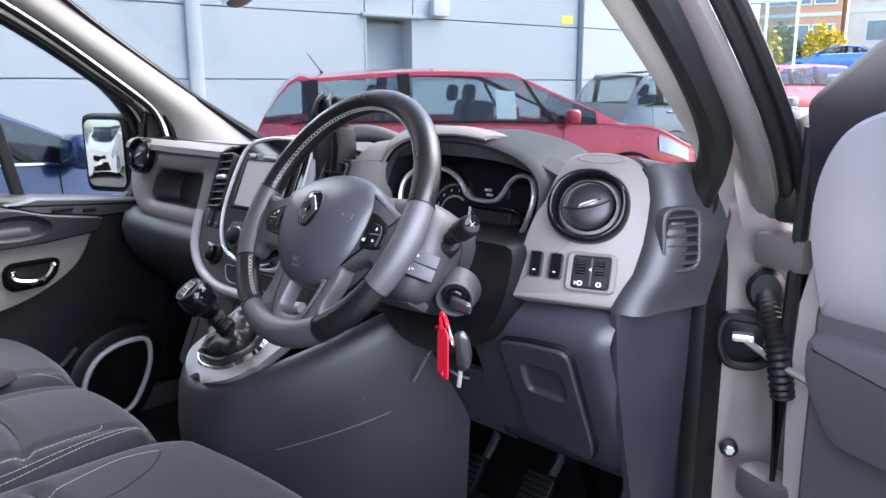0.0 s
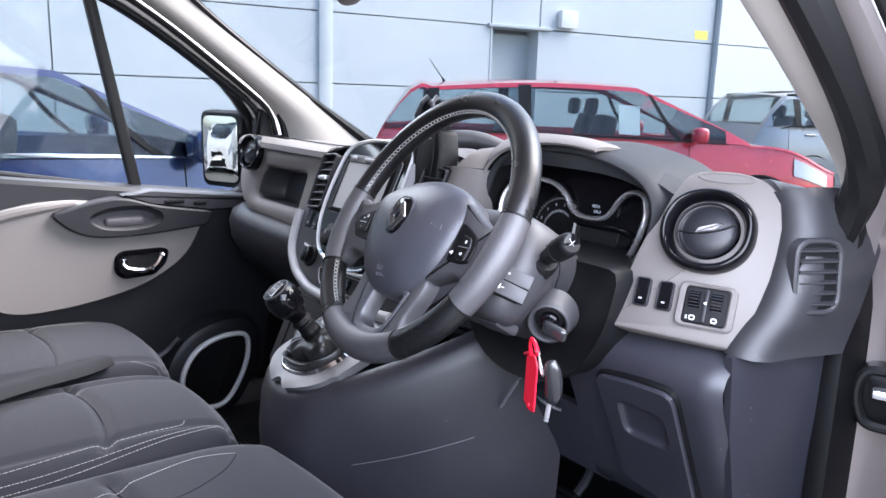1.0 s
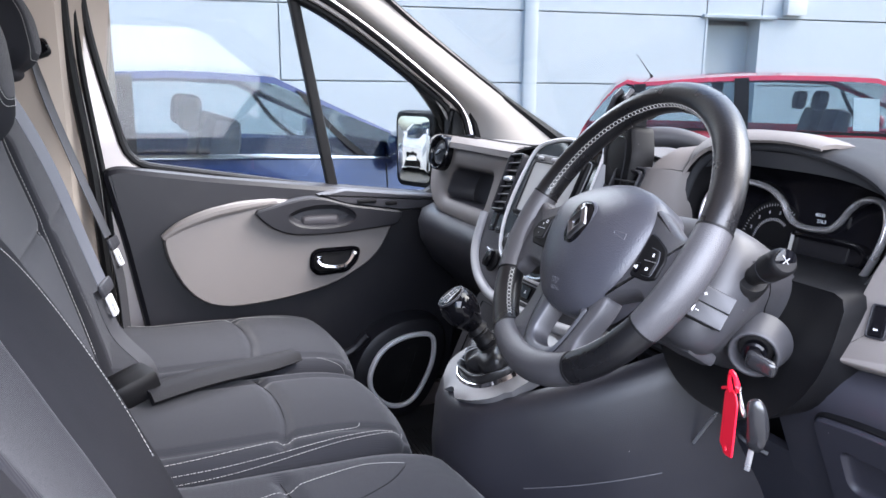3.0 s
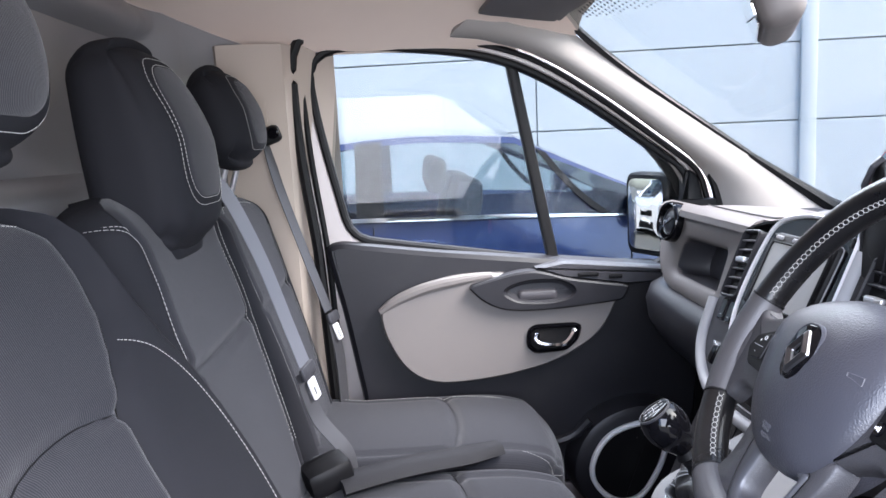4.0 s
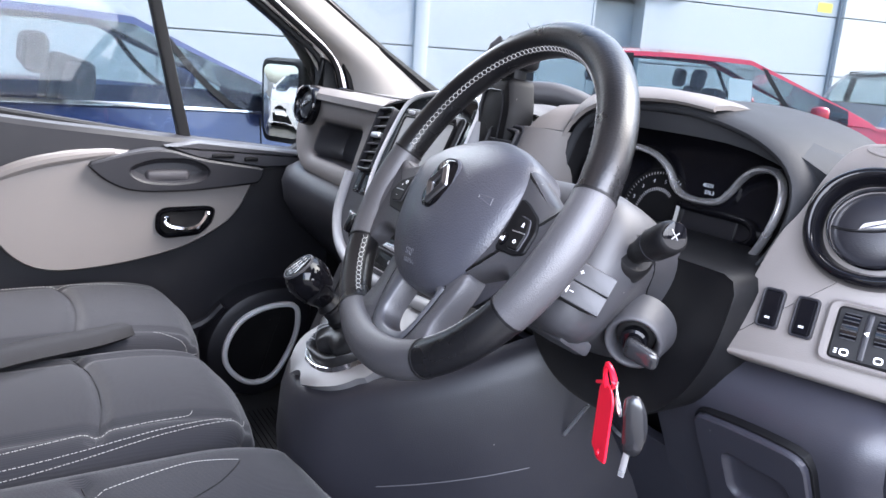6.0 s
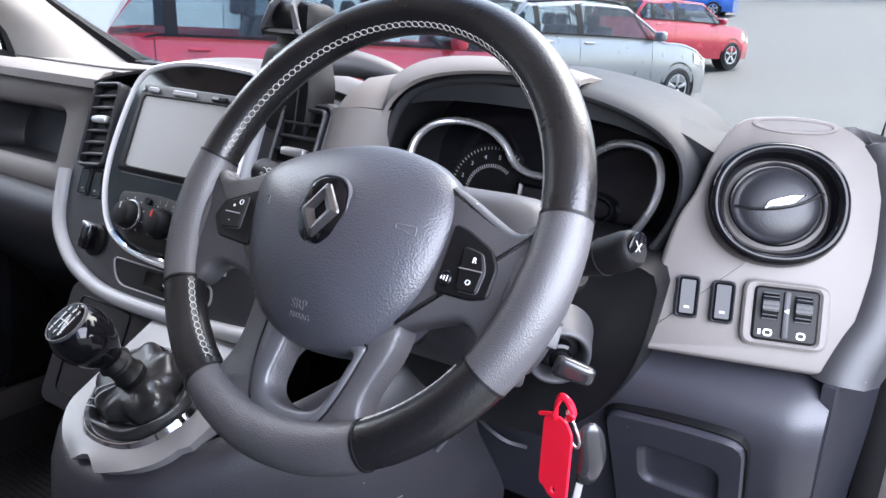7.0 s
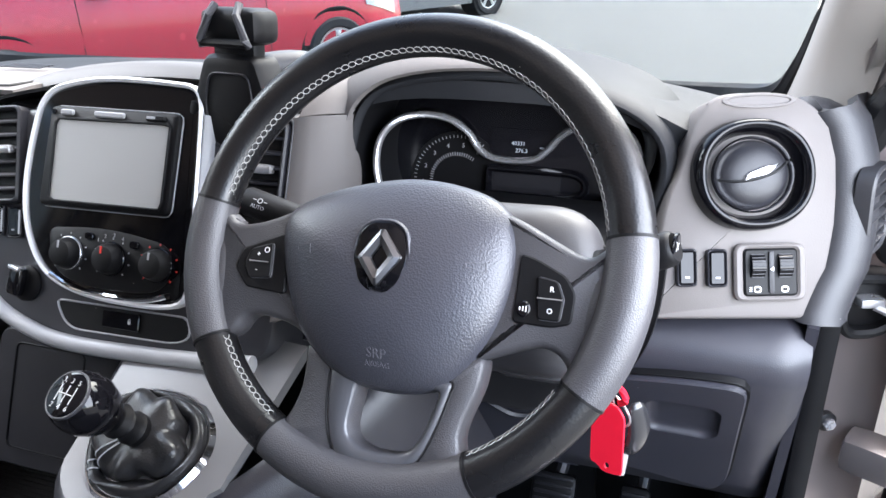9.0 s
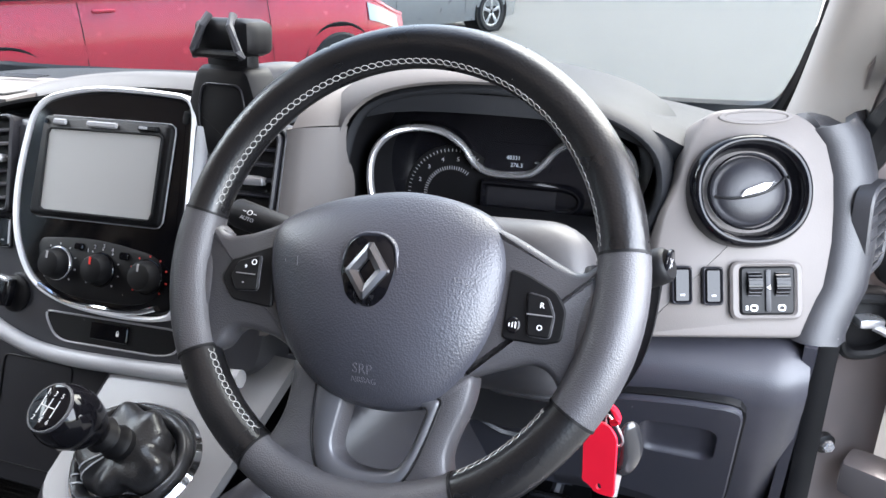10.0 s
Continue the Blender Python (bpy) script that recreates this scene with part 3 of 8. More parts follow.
def windscreen():
    rows = []
    for i in range(13):
        u = -1 + 2 * i / 12
        row = []
        for j in range(7):
            t = j / 6
            half = 0.70 + 0.03 * t
            y = 0.04 + 0.68 * t - 0.02 * u * u + 0.08 * t * (1 - u * u)
            z = 1.705 - 0.49 * t - 0.01 * u * u
            row.append((u * half, y, z))
        rows.append(row)
    ob = part("windscreen", sheet(rows, 0.005), GLASS)
    ob.visible_shadow = False
    tagged(ob, "clear curved windscreen with a dotted shade band on top", "windscreen", kind="structure")
    dots = bmesh.new()
    for r in range(9):
        for c in range(60):
            u = (c - 29.5) / 34
            fall = 0.14 - 0.12 * abs(u) ** 1.3
            t = 0.012 + r * 0.011
            if t > fall:
                continue
            half = 0.70 + 0.03 * t
            p = Vector((u * half * 0.92, 0.04 + 0.68 * t - 0.02 * u * u + 0.08 * t * (1 - u * u), 1.705 - 0.49 * t - 0.01 * u * u - 0.012))
            prism(oval(0.0038 - 0.0003 * r, 0.0038 - 0.0003 * r, n=6), [(0, 0), (0, 0.0006)], Matrix.Translation(p) @ pose(0, 0, 0, -36), dots)
    part("shade_dots", dots, BLACK, ob, "fine black dots along the top edge")


def window_outline(y0=0.0):
    """Side window seen from inside: forward to the right, up, about the door's frame."""
    return rounded([(-0.47, 1.215), (0.02, 1.135), (0.26, 1.10), (0.345, 1.17), (0.335, 1.335), (0.09, 1.515), (-0.09, 1.615), (-0.30, 1.648), (-0.545, 1.652), (-0.535, 1.50)],
                   [0.05, 0.3, 0.04, 0.05, 0.03, 0.15, 0.15, 0.15, 0.09, 0.2], 5)


def door_shape():
    return rounded([(-0.515, 0.60), (0.40, 0.60), (0.42, 0.95), (0.42, 1.20), (0.385, 1.345), (0.10, 1.56), (-0.07, 1.655), (-0.30, 1.69), (-0.58, 1.695), (-0.575, 1.45), (-0.545, 1.20)],
                   [0.03, 0.03, 0.05, 0.06, 0.04, 0.15, 0.15, 0.15, 0.09, 0.1, 0.03], 4)


def build_door(m, name, label, full):
    """A cab door in its own pose: x along the van (forward), y up, z towards the seats."""
    door = thing(name, label, "door", kind="structure")
    n = 96
    outer = respace(door_shape(), n)
    inner = respace(window_outline(), n)
    # painted shell below the belt
    low = rounded([(-0.515, 0.60), (0.40, 0.60), (0.42, 0.95), (0.415, 1.10), (0.02, 1.13), (-0.50, 1.20), (-0.54, 1.15)], [0.03, 0.03, 0.05, 0.02, 0.02, 0.02, 0.05], 4)
    part("door_shell", prism(low, [(0, -0.09), (0, -0.03), (0.004, -0.026)], m), PAINT, door, "bronze-grey painted door shell")
    frame = part("window_frame", ring(outer, respace(inset(window_outline(), -0.008), n), 0.006, m, 0.006, back=-0.05), LITBRONZE, door, "painted window surround")
    seal = part("window_seal", ring(respace(inset(window_outline(), -0.011), n), respace(inset(window_outline(), 0.006), n), 0.010, m, 0.005, back=-0.02), RUBBER, door, "black rubber window seal")
    pane = part("window_pane", prism(respace(inset(window_outline(), -0.006), n), [(0, -0.028), (0, -0.024)], m), SIDEGLASS, door, "clear side window")
    pane.visible_shadow = False
    bar = [(-0.094, 1.63), (-0.066, 1.62), (0.030, 1.12), (0.002, 1.12)]
    part("window_divider", slab(bar, 0.022, m @ pose(0, 0, -0.026), 0.006), RUBBER, door, "black upright window bar")
    # corner sail behind the mirror
    sail = rounded([(0.265, 1.10), (0.37, 1.10), (0.40, 1.19), (0.365, 1.33), (0.33, 1.345), (0.325, 1.20)], 0.02)
    part("corner_panel", slab(sail, 0.03, m @ pose(0, 0, -0.012), 0.012), BLACK, door, "black plastic mirror corner")
    # trim: dark carrier
    carrier = rounded([(-0.49, 0.58), (0.33, 0.58), (0.36, 0.80), (0.36, 1.095), (0.30, 1.112), (0.02, 1.145), (-0.28, 1.180), (-0.50, 1.212), (-0.535, 1.20), (-0.50, 1.04), (-0.46, 0.80)],
                      [0.06, 0.06, 0.05, 0.02, 0.03, 0.05, 0.05, 0.02, 0.02, 0.05, 0.05], 4)
    # open door's lining is the paler plastic: skylight put into its colour
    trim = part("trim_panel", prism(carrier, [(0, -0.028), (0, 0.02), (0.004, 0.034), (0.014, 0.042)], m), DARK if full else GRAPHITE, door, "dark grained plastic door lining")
    if not full:
        up_ = rounded([(-0.40, 0.93), (0.30, 0.93), (0.348, 1.00), (0.348, 1.060), (0.02, 1.075), (-0.40, 1.10)], 0.02)
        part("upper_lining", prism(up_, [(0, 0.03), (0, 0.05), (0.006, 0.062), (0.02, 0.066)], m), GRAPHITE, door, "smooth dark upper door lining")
        inner_corner = rounded([(0.06, 1.085), (0.345, 1.073), (0.372, 1.154), (0.377, 1.225), (0.352, 1.292), (0.299, 1.327), (0.06, 1.36)], [0.02, 0.006, 0.03, 0.06, 0.05, 0.06, 0.05])
        part("corner_trim", dome(inner_corner, [(1, -0.01), (1, 0.030), (0.98, 0.040), (0.93, 0.046), (0.7, 0.050), (0.4, 0.052)], m), LILAC, door, "pale grey door corner trim")
        part("frame_lining", slab(rounded([(0.06, 1.36), (0.395, 1.20), (0.415, 1.33), (0.40, 1.345), (0.05, 1.60)], 0.01), 0.022, m, 0.008), DARK, door, "dark window frame lining")
        part("edge_seal", tube([m @ Vector((u, v, 0.012)) for u, v in ((0.418, 0.66), (0.420, 0.95), (0.412, 1.15), (0.408, 1.30))], 0.010, 8), RUBBER, door, "black door edge seal")
        return door
    # pale insert with a bulging ledge
    card = rounded([(-0.415, 1.052), (-0.41, 1.00), (-0.37, 0.91), (-0.30, 0.862), (-0.15, 0.868), (0.0, 0.900), (0.11, 0.965), (0.155, 1.060), (-0.05, 1.112), (-0.15, 1.124), (-0.24, 1.122), (-0.33, 1.098)],
                   [0.02, 0.03, 0.05, 0.06, 0.08, 0.06, 0.05, 0.01, 0.05, 0.03, 0.03, 0.03], 4)
    part("insert_panel", prism(card, [(0, 0.036), (0, 0.058), (0.002, 0.066), (0.006, 0.0715)], m), DOORGREY, door, "pale greige door insert")
    rail = smooth_path([m @ Vector(p) for p in ((-0.412, 1.045, 0.062), (-0.37, 1.073, 0.066), (-0.30, 1.098, 0.068), (-0.22, 1.112, 0.068), (-0.15, 1.118, 0.064))], 6)
    part("ledge", tube(rail, [0.006 + 0.008 * math.sin(math.pi * (0.12 + 0.8 * i / (len(rail) - 1))) for i in range(len(rail))], 10, up=(1, 0, 0)), DOORGREY, door)
    # arm rest console with the grab cup
    arm = rounded([(-0.21, 1.098), (-0.175, 1.060), (-0.12, 1.035), (0.0, 1.034), (0.155, 1.048), (0.17, 1.082), (0.02, 1.106), (-0.05, 1.131), (-0.12, 1.122)],
                  [0.012, 0.03, 0.05, 0.05, 0.01, 0.01, 0.04, 0.05, 0.05], 5)
    hole = rounded([(-0.135, 1.085), (-0.10, 1.058), (-0.03, 1.052), (0.03, 1.060), (0.045, 1.082), (0.0, 1.105), (-0.08, 1.105)], 0.028, 5)
    cup = part("arm_rest", ring(respace(arm, 64), respace(hole, 64), 0.095, m, 0.004, back=0.05), DARK, door, "dark grey arm rest moulding")
    part("cup", prism(hole, [(0, 0.091), (0.004, 0.079), (0.010, 0.0735)], m, cap_back=False), MIDGREY, cup, "smooth grey grab recess")
    part("cup_lip", prism(rrect(0.095, 0.028, 0.012, -0.045, 1.068), [(0, 0.0735), (0.003, 0.080), (0.008, 0.083)], m), GRAPHITE, cup)
    top = rounded([(-0.05, 1.131), (0.02, 1.106), (0.17, 1.082), (0.30, 1.085), (0.34, 1.10), (0.30, 1.112), (0.02, 1.143)], 0.008)
    cap = part("sill_cap", prism(top, [(0, 0.03), (0, 0.074), (0.004, 0.08)], m), MIDGREY, door, "grey top of the arm rest")
    for k, (u, w) in enumerate(((0.075, 0.050), (0.140, 0.032))):
        sw = part("window_switch", slab(rrect(w, 0.010, 0.004, u, 1.117 - 0.12 * (u - 0.02)), 0.008, m @ pose(0, 0, 0.077), 0.003), BLACK, cap, "small black window switch")
    # release handle
    hexa = rounded([(-0.072, 0.985), (-0.075, 0.945), (-0.055, 0.926), (0.020, 0.930), (0.050, 0.955), (0.060, 0.988), (0.045, 0.997), (-0.055, 0.997)], 0.012)
    bowl = part("handle_bezel", ring(respace(hexa, 48), respace(inset(hexa, 0.011), 48), 0.080, m, 0.004, back=0.06), PIANO, door, "gloss black handle surround")
    part("handle_recess", prism(inset(hexa, 0.010), [(0, 0.0745), (0.006, 0.0738)], m), BLACK, bowl)
    lever = smooth_path([m @ Vector(p) for p in ((-0.055, 0.970, 0.084), (-0.045, 0.956, 0.087), (-0.01, 0.950, 0.091), (0.015, 0.957, 0.092), (0.033, 0.980, 0.090), (0.040, 0.984, 0.088))], 5)
    part("release_lever", tube(lever, [0.008 + 0.004 * math.sin(math.pi * i / (len(lever) - 1)) for i in range(len(lever))], 8, flat=0.6), CHROME, bowl, "chrome release lever")
    part("lever_mark", slab(rrect(0.012, 0.016, 0.004, -0.050, 0.970), 0.004, m @ pose(0, 0, 0.078)), CHROME, bowl)
    # loudspeaker in the lower corner
    spk = rounded([(0.05, 0.63), (0.11, 0.553), (0.19, 0.553), (0.255, 0.665), (0.255, 0.755), (0.17, 0.760), (0.09, 0.725)], [0.05, 0.06, 0.05, 0.06, 0.035, 0.05, 0.06], 6)
    pod = part("speaker_pod", prism(inset(spk, -0.045), [(0, 0.03), (0.004, 0.075), (0.014, 0.098), (0.03, 0.105)], m), DARK, door, "dark swollen speaker pod")
    part("speaker_ring", ring(respace(spk, 64), respace(inset(spk, 0.012), 64), 0.117, m, 0.004, back=0.09), SILVER, pod, "silver speaker ring")
    part("speaker_grille", prism(inset(spk, 0.011), [(0, 0.1055), (0.004, 0.1085)], m), BLACK, pod, "black speaker grille")
    part("pocket_edge", tube(smooth_path([m @ Vector(p) for p in ((-0.44, 0.72, 0.06), (-0.2, 0.70, 0.075), (0.0, 0.71, 0.08), (0.07, 0.76, 0.09))], 6), 0.012, 8), DARK, door)
    return door


def doors():
    inside = plane_at((-0.79, 0, 0), (0, 1, 0), (0, 0, 1)) @ pose(0, 0, 0, 0, 1.5, 0)
    build_door(inside, "door_1", "closed passenger door with dark lining and pale insert", True)
    a = radians(66)
    hinge = Vector((0.895, 0.44, 0))
    fwd = Vector((-math.sin(a), math.cos(a), 0))
    # mirrored hand: x still runs forward, z points to the inner side
    n = fwd.cross(Vector((0, 0, 1)))
    inner = -Vector((math.cos(a), math.sin(a), 0))
    m = Matrix((fwd, Vector((0, 0, 1)), inner)).transposed().to_4x4()
    m.translation = hinge - fwd * 0.42 + inner * 0.02 + Vector((0, 0, 0.05))
    build_door(m, "door_2", "open driver door of bronze-grey metal with dark lining", False)


def sill_and_post():
    """Painted body post that the open driver door hangs on, its seal, hinges and door strap."""
    rows = []
    for i in range(14):
        z = 0.45 + (1.42 - 0.45) * i / 13
        back = 0.11 * max(0, (z - 1.18) / 0.24) ** 1.2
        push = 0.02 * math.sin(z * 9)
        f = 1 - 0.72 * max(0, min(1, (z - 1.17) / 0.17))
        out = 0.034 * max(0, min(1, (z - 1.16) / 0.10))
        rows.append([(0.755 + out, 0.405 - back * 0.6, z), (0.775 + out * 0.8, 0.42 - back * 0.6, z), (0.780 + 0.025 * f, 0.45 - back, z), (0.775 + 0.07 * f, 0.47 + push * 0.4 - back, z), (0.775 + 0.10 * f, 0.49 - back, z), (0.775 + 0.11 * f, 0.49 + 0.07 * f - back, z), (0.775 + 0.115 * f, 0.49 + 0.17 * f - back, z)])
    post = part("post", sheet(rows, -0.03), PAINT)
    tagged(post, "bronze-grey painted door post with bolts", "door post", kind="structure")
    for z, y in ((0.875, 0.455), (1.02, 0.50)):
        p = plane_at((0.806, y - 0.012, z), (0.8, 0.45, 0), (0, 0, 1))
        part("bolt", prism(oval(0.013, 0.013), [(0, -0.004), (0, 0.004), (0.003, 0.006)], p), RUBBER, post, "bolt with a black washer")
        part("bolt_head", prism(oval(0.008, 0.008, n=6), [(0, 0.004), (0, 0.011), (0.002, 0.013)], p), SATIN, post)
    for z in (1.185, 0.84):
        part("hinge", block((0.085, 0.05, 0.048), 0.010, pose(0.872, 0.430, z, 0, 0, -24), (5, 4, 4)), SHADEBRONZE, post, "grey painted door hinge")
    pl = plane_at((0.822, 0.435, 1.05), (0.85, 0.35, 0), (0, 0, 1))
    well = rounded([(-0.045, 0.0), (-0.03, -0.045), (0.02, -0.045), (0.055, -0.01), (0.03, 0.035), (-0.035, 0.04)], 0.02)
    part("strap_well", ring(respace(well, 40), respace(inset(well, 0.012), 40), 0.012, pl, 0.004, back=-0.03), RUBBER, post, "black rubber frame of the door strap")
    part("strap_cup", prism(inset(well, 0.010), [(0, -0.004), (0.006, -0.001)], pl), BLACK, post)
    part("latch", block((0.03, 0.012, 0.02), 0.004, pl @ pose(-0.005, 0.005, 0.008)), SATIN, post, "bright metal latch")
    part("strap", tube([pl @ Vector((0.0, 0.0, 0.012)), (0.885, 0.40, 1.035), (0.94, 0.37, 1.03)], 0.005, 6), SATIN, post, "thin steel door strap")
    boot = smooth_path([(0.842, 0.44, 1.118), (0.858, 0.415, 1.098), (0.878, 0.400, 1.052), (0.888, 0.405, 0.99)], 14)
    part("wire_boot", tube(boot, [0.014 + 0.003 * (i % 2) for i in range(len(boot))], 10), RUBBER, post, "ribbed black cable boot")
    part("boot_base", prism(oval(0.026, 0.03), [(0, 0), (0, 0.01), (0.006, 0.018)], plane_at((0.838, 0.445, 1.125), (0.85, 0.4, 0), (0, 0, 1))), RUBBER, post)
    # outer front wing, seen past the post
    wing = [[(0.90 + 0.05 * math.sin(math.pi * j / 6), 0.52 + 0.30 * i, 0.5 + 0.62 * j / 6 - 0.04 * i * (j / 6)) for j in range(7)] for i in range(5)]
    w = part("front_wing", sheet(wing, 0.01), PAINT)
    tagged(w, "bronze-grey painted front wing", "van wing", kind="structure")
    # seal all along the opening
    path = smooth_path([(0.742, -0.68, 0.56), (0.742, 0.33, 0.56), (0.732, 0.395, 0.72), (0.735, 0.405, 1.00), (0.745, 0.40, 1.20), (0.778, 0.345, 1.35), (0.78, 0.12, 1.53), (0.765, -0.05, 1.64), (0.75, -0.30, 1.68), (0.745, -0.62, 1.675), (0.745, -0.72, 1.50), (0.75, -0.72, 1.0)], 8, True)
    lift = [Vector((p.x + 0.026 * max(0, min(1, (p.z - 1.2) / 0.12)) * (p.y > -0.1), p.y - 0.025 * max(0, min(1, (p.z - 1.1) / 0.1)) * (p.y > 0.0), p.z)) for p in path]
    s = part("door_seal", tube(lift, 0.021, 10, True), RUBBER)
    part("inner_lip", tube([Vector((p.x - 0.024, p.y + 0.004, p.z)) for p in path if p.y > 0.2 and 0.6 < p.z < 1.22], 0.019, 10), RUBBER, s, "black inner seal lip")
    film = [[(0.885 + 0.012 * math.sin(3.1 * i) + 0.011 * j + 0.0015 * i, 0.43 + 0.008 * math.sin(5 * j + 2 * i), 1.345 - 0.0215 * i) for j in range(4)] for i in range(8)]
    fl = part("protective_film", sheet(film, 0.001), PLASTICWRAP)
    tagged(fl, "crumpled clear protective film hanging at the door hinge", "plastic film")
    tagged(s, "black rubber seal round the driver door opening", "door seal", kind="structure")
    frame_m = plane_at((-0.79, 0, 0), (0, 1, 0), (0, 0, 1)) @ pose(0, 0, 0, 0, 1.5, 0)
    loop2 = respace(inset(door_shape(), -0.004), 120)
    s2 = part("door_seal", tube([frame_m @ Vector((u, v, 0.030)) for u, v in loop2], 0.012, 8, True), RUBBER)
    part("seal_lip", tube([frame_m @ Vector((u, v, 0.012)) for u, v in respace(inset(door_shape(), 0.016), 120)], 0.007, 8, True), RUBBER, s2, "thin second seal lip")
    tagged(s2, "black rubber seal round the passenger door opening", "door seal", kind="structure")
    # windscreen pillar outside the seal
    outer = smooth_path([(0.815, 0.50, 1.19), (0.838, 0.36, 1.33), (0.826, 0.14, 1.52), (0.795, -0.08, 1.68)], 6)
    # pillar takes the darkened paint copy, so its shade lies in the colour
    o = part("outer_pillar", tube(outer, 0.020, 10, flat=0.7), SHADEBRONZE)
    part("weather_strip", tube([p + Vector((0.028, 0.0, 0.012)) for p in outer], 0.011, 8), RUBBER, o, "black outer weather strip")
    part("weather_strip", tube([p + Vector((0.046, 0.004, 0.010)) for p in outer], 0.008, 8), RUBBER, o, "black outer weather strip")
    tagged(o, "bronze-grey painted outer windscreen pillar", "pillar", kind="structure")
    m = block((0.045, 0.05, 0.085), 0.014, pose(0.850, 0.455, 1.325, 10), (5, 4, 5))
    q = part("mirror_base", m, BLACK)
    part("foot_lower", block((0.035, 0.04, 0.07), 0.010, pose(0.858, 0.455, 1.255, 4), (4, 4, 4)), RUBBER, q)
    part("foot_knob", block((0.030, 0.03, 0.035), 0.010, pose(0.832, 0.438, 1.315, 10), (4, 4, 4)), BLACK, q)
    tagged(q, "black plastic mirror foot cover on the door corner", "mirror foot", kind="structure")
    for sx in (1, -1):
        kk = part("kick_wall", block((0.03, 0.30, 0.78), 0.01, pose(0.775 * sx, 0.46 if sx < 0 else 0.52, 0.88), (4, 4, 4)), BLACK)
        tagged(kk, "black side wall of the footwell", "footwell", kind="structure")
        st = part("sill", block((0.10, 0.98, 0.08), 0.02, pose(0.80 * sx, -0.07, 0.545), (4, 6, 4)), PAINT)
        tagged(st, "painted door sill", "sill", kind="structure")


def bonnet():
    rows = []
    for i in range(13):
        u = -1 + 2 * i / 12
        rows.append([(u * (0.86 - 0.06 * t), 0.78 + 0.62 * t - 0.05 * u * u, 1.165 - 0.26 * t ** 1.4 - 0.04 * u * u) for t in [j / 6 for j in range(7)]])
    ob = part("bonnet", sheet(rows, 0.02), PAINT)
    tagged(ob, "bronze-grey painted van bonnet in front of the windscreen", "bonnet", kind="structure")
    grille = part("cowl", block((1.5, 0.16, 0.02), 0.008, pose(0, 0.76, 1.185, -8), (6, 4, 3)), BLACK)
    tagged(grille, "black plastic cowl below the windscreen", "cowl", kind="structure")
    front = part("front_panel", block((1.70, 0.08, 0.55), 0.03, pose(0, 1.38, 0.65, 8), (6, 4, 4)), PAINT)
    tagged(front, "painted nose of the van", "van nose", kind="structure")


shell_floor()
shell_pillars()
shell_roof()
shell_bulkhead()
windscreen()
doors()
sill_and_post()
bonnet()
# ---- dashboard ----
ST = plane_at((0.006, 0.125, 1.033), (1, 0, 0), (0, 0.45, 1))      # centre stack
PF = plane_at((0, 0.245, 1.19), (1, 0, 0), (0, 0.2, 1))        # passenger side face
DF = plane_at((0.65, 0.247, 1.2), (1, 0.35, 0), (0, 0.45, 1))       # driver side face


def round_vent(m, r, parent, tilt=0):
    """Deep round vent: a swollen gloss ring, a sloping throat, a chrome hoop and a domed flap with a finger tab."""
    n = 72
    def hoop(k, w, e=2.2):
        out = []
        for i in range(n):
            a = 2 * math.pi * i / n
            c, s = math.cos(a), math.sin(a)
            q = (abs(c) ** e + abs(s) ** e) ** (-1 / e)
            out.append(m @ Vector((r * k * c * q, r * k * 0.93 * s * q, w)))
        return out
    prof = [(1.00, -0.012), (1.02, 0.0), (1.00, 0.009), (0.96, 0.0145), (0.91, 0.0165), (0.86, 0.0155), (0.82, 0.011), (0.76, 0.0), (0.71, -0.006), (0.66, -0.009)]
    ring_ = part("vent_ring", loft([hoop(k, w) for k, w in prof], True, False), PIANO, parent, "gloss black vent ring", sharp=80)
    part("vent_trim", loft([hoop(k, w, 2.0) for k, w in ((0.685, -0.008), (0.69, 0.004), (0.672, 0.0065), (0.652, 0.004), (0.648, -0.008))], True, False), CHROME, ring_, "thin chrome ring", sharp=80)
    mt = m @ pose(0, 0, 0, 0, 0, tilt)
    flap = [[mt @ Vector((r * k * math.cos(2 * math.pi * i / 48), r * k * 0.93 * math.sin(2 * math.pi * i / 48), w)) for i in range(48)] for k, w in ((0.635, -0.010), (0.635, -0.002), (0.60, 0.003), (0.50, 0.007), (0.36, 0.0095), (0.2, 0.0108), (0.05, 0.011))]
    part("vent_flap", loft(flap, True, True), DARK, ring_, "round black vent flap", sharp=80)
    groove = smooth_path([mt @ Vector((r * x, r * y, w)) for x, y, w in ((-0.60, 0.02, 0.0045), (-0.35, -0.06, 0.0098), (0.0, -0.08, 0.0118), (0.35, -0.02, 0.0098), (0.60, 0.10, 0.0045))], 6)
    part("flap_groove", tube(groove, 0.0014, 6), BLACK, ring_)
    tab = rounded([(-r * 0.26, -0.005), (r * 0.20, -0.0035), (r * 0.42, 0.005), (r * 0.18, 0.0065), (-r * 0.16, 0.003)], 0.003)
    part("flap_tab", prism(tab, [(0, 0.008), (0.0006, 0.0125), (0.0018, 0.0145)], mt), SATIN, ring_, "silver finger tab")
    return ring_


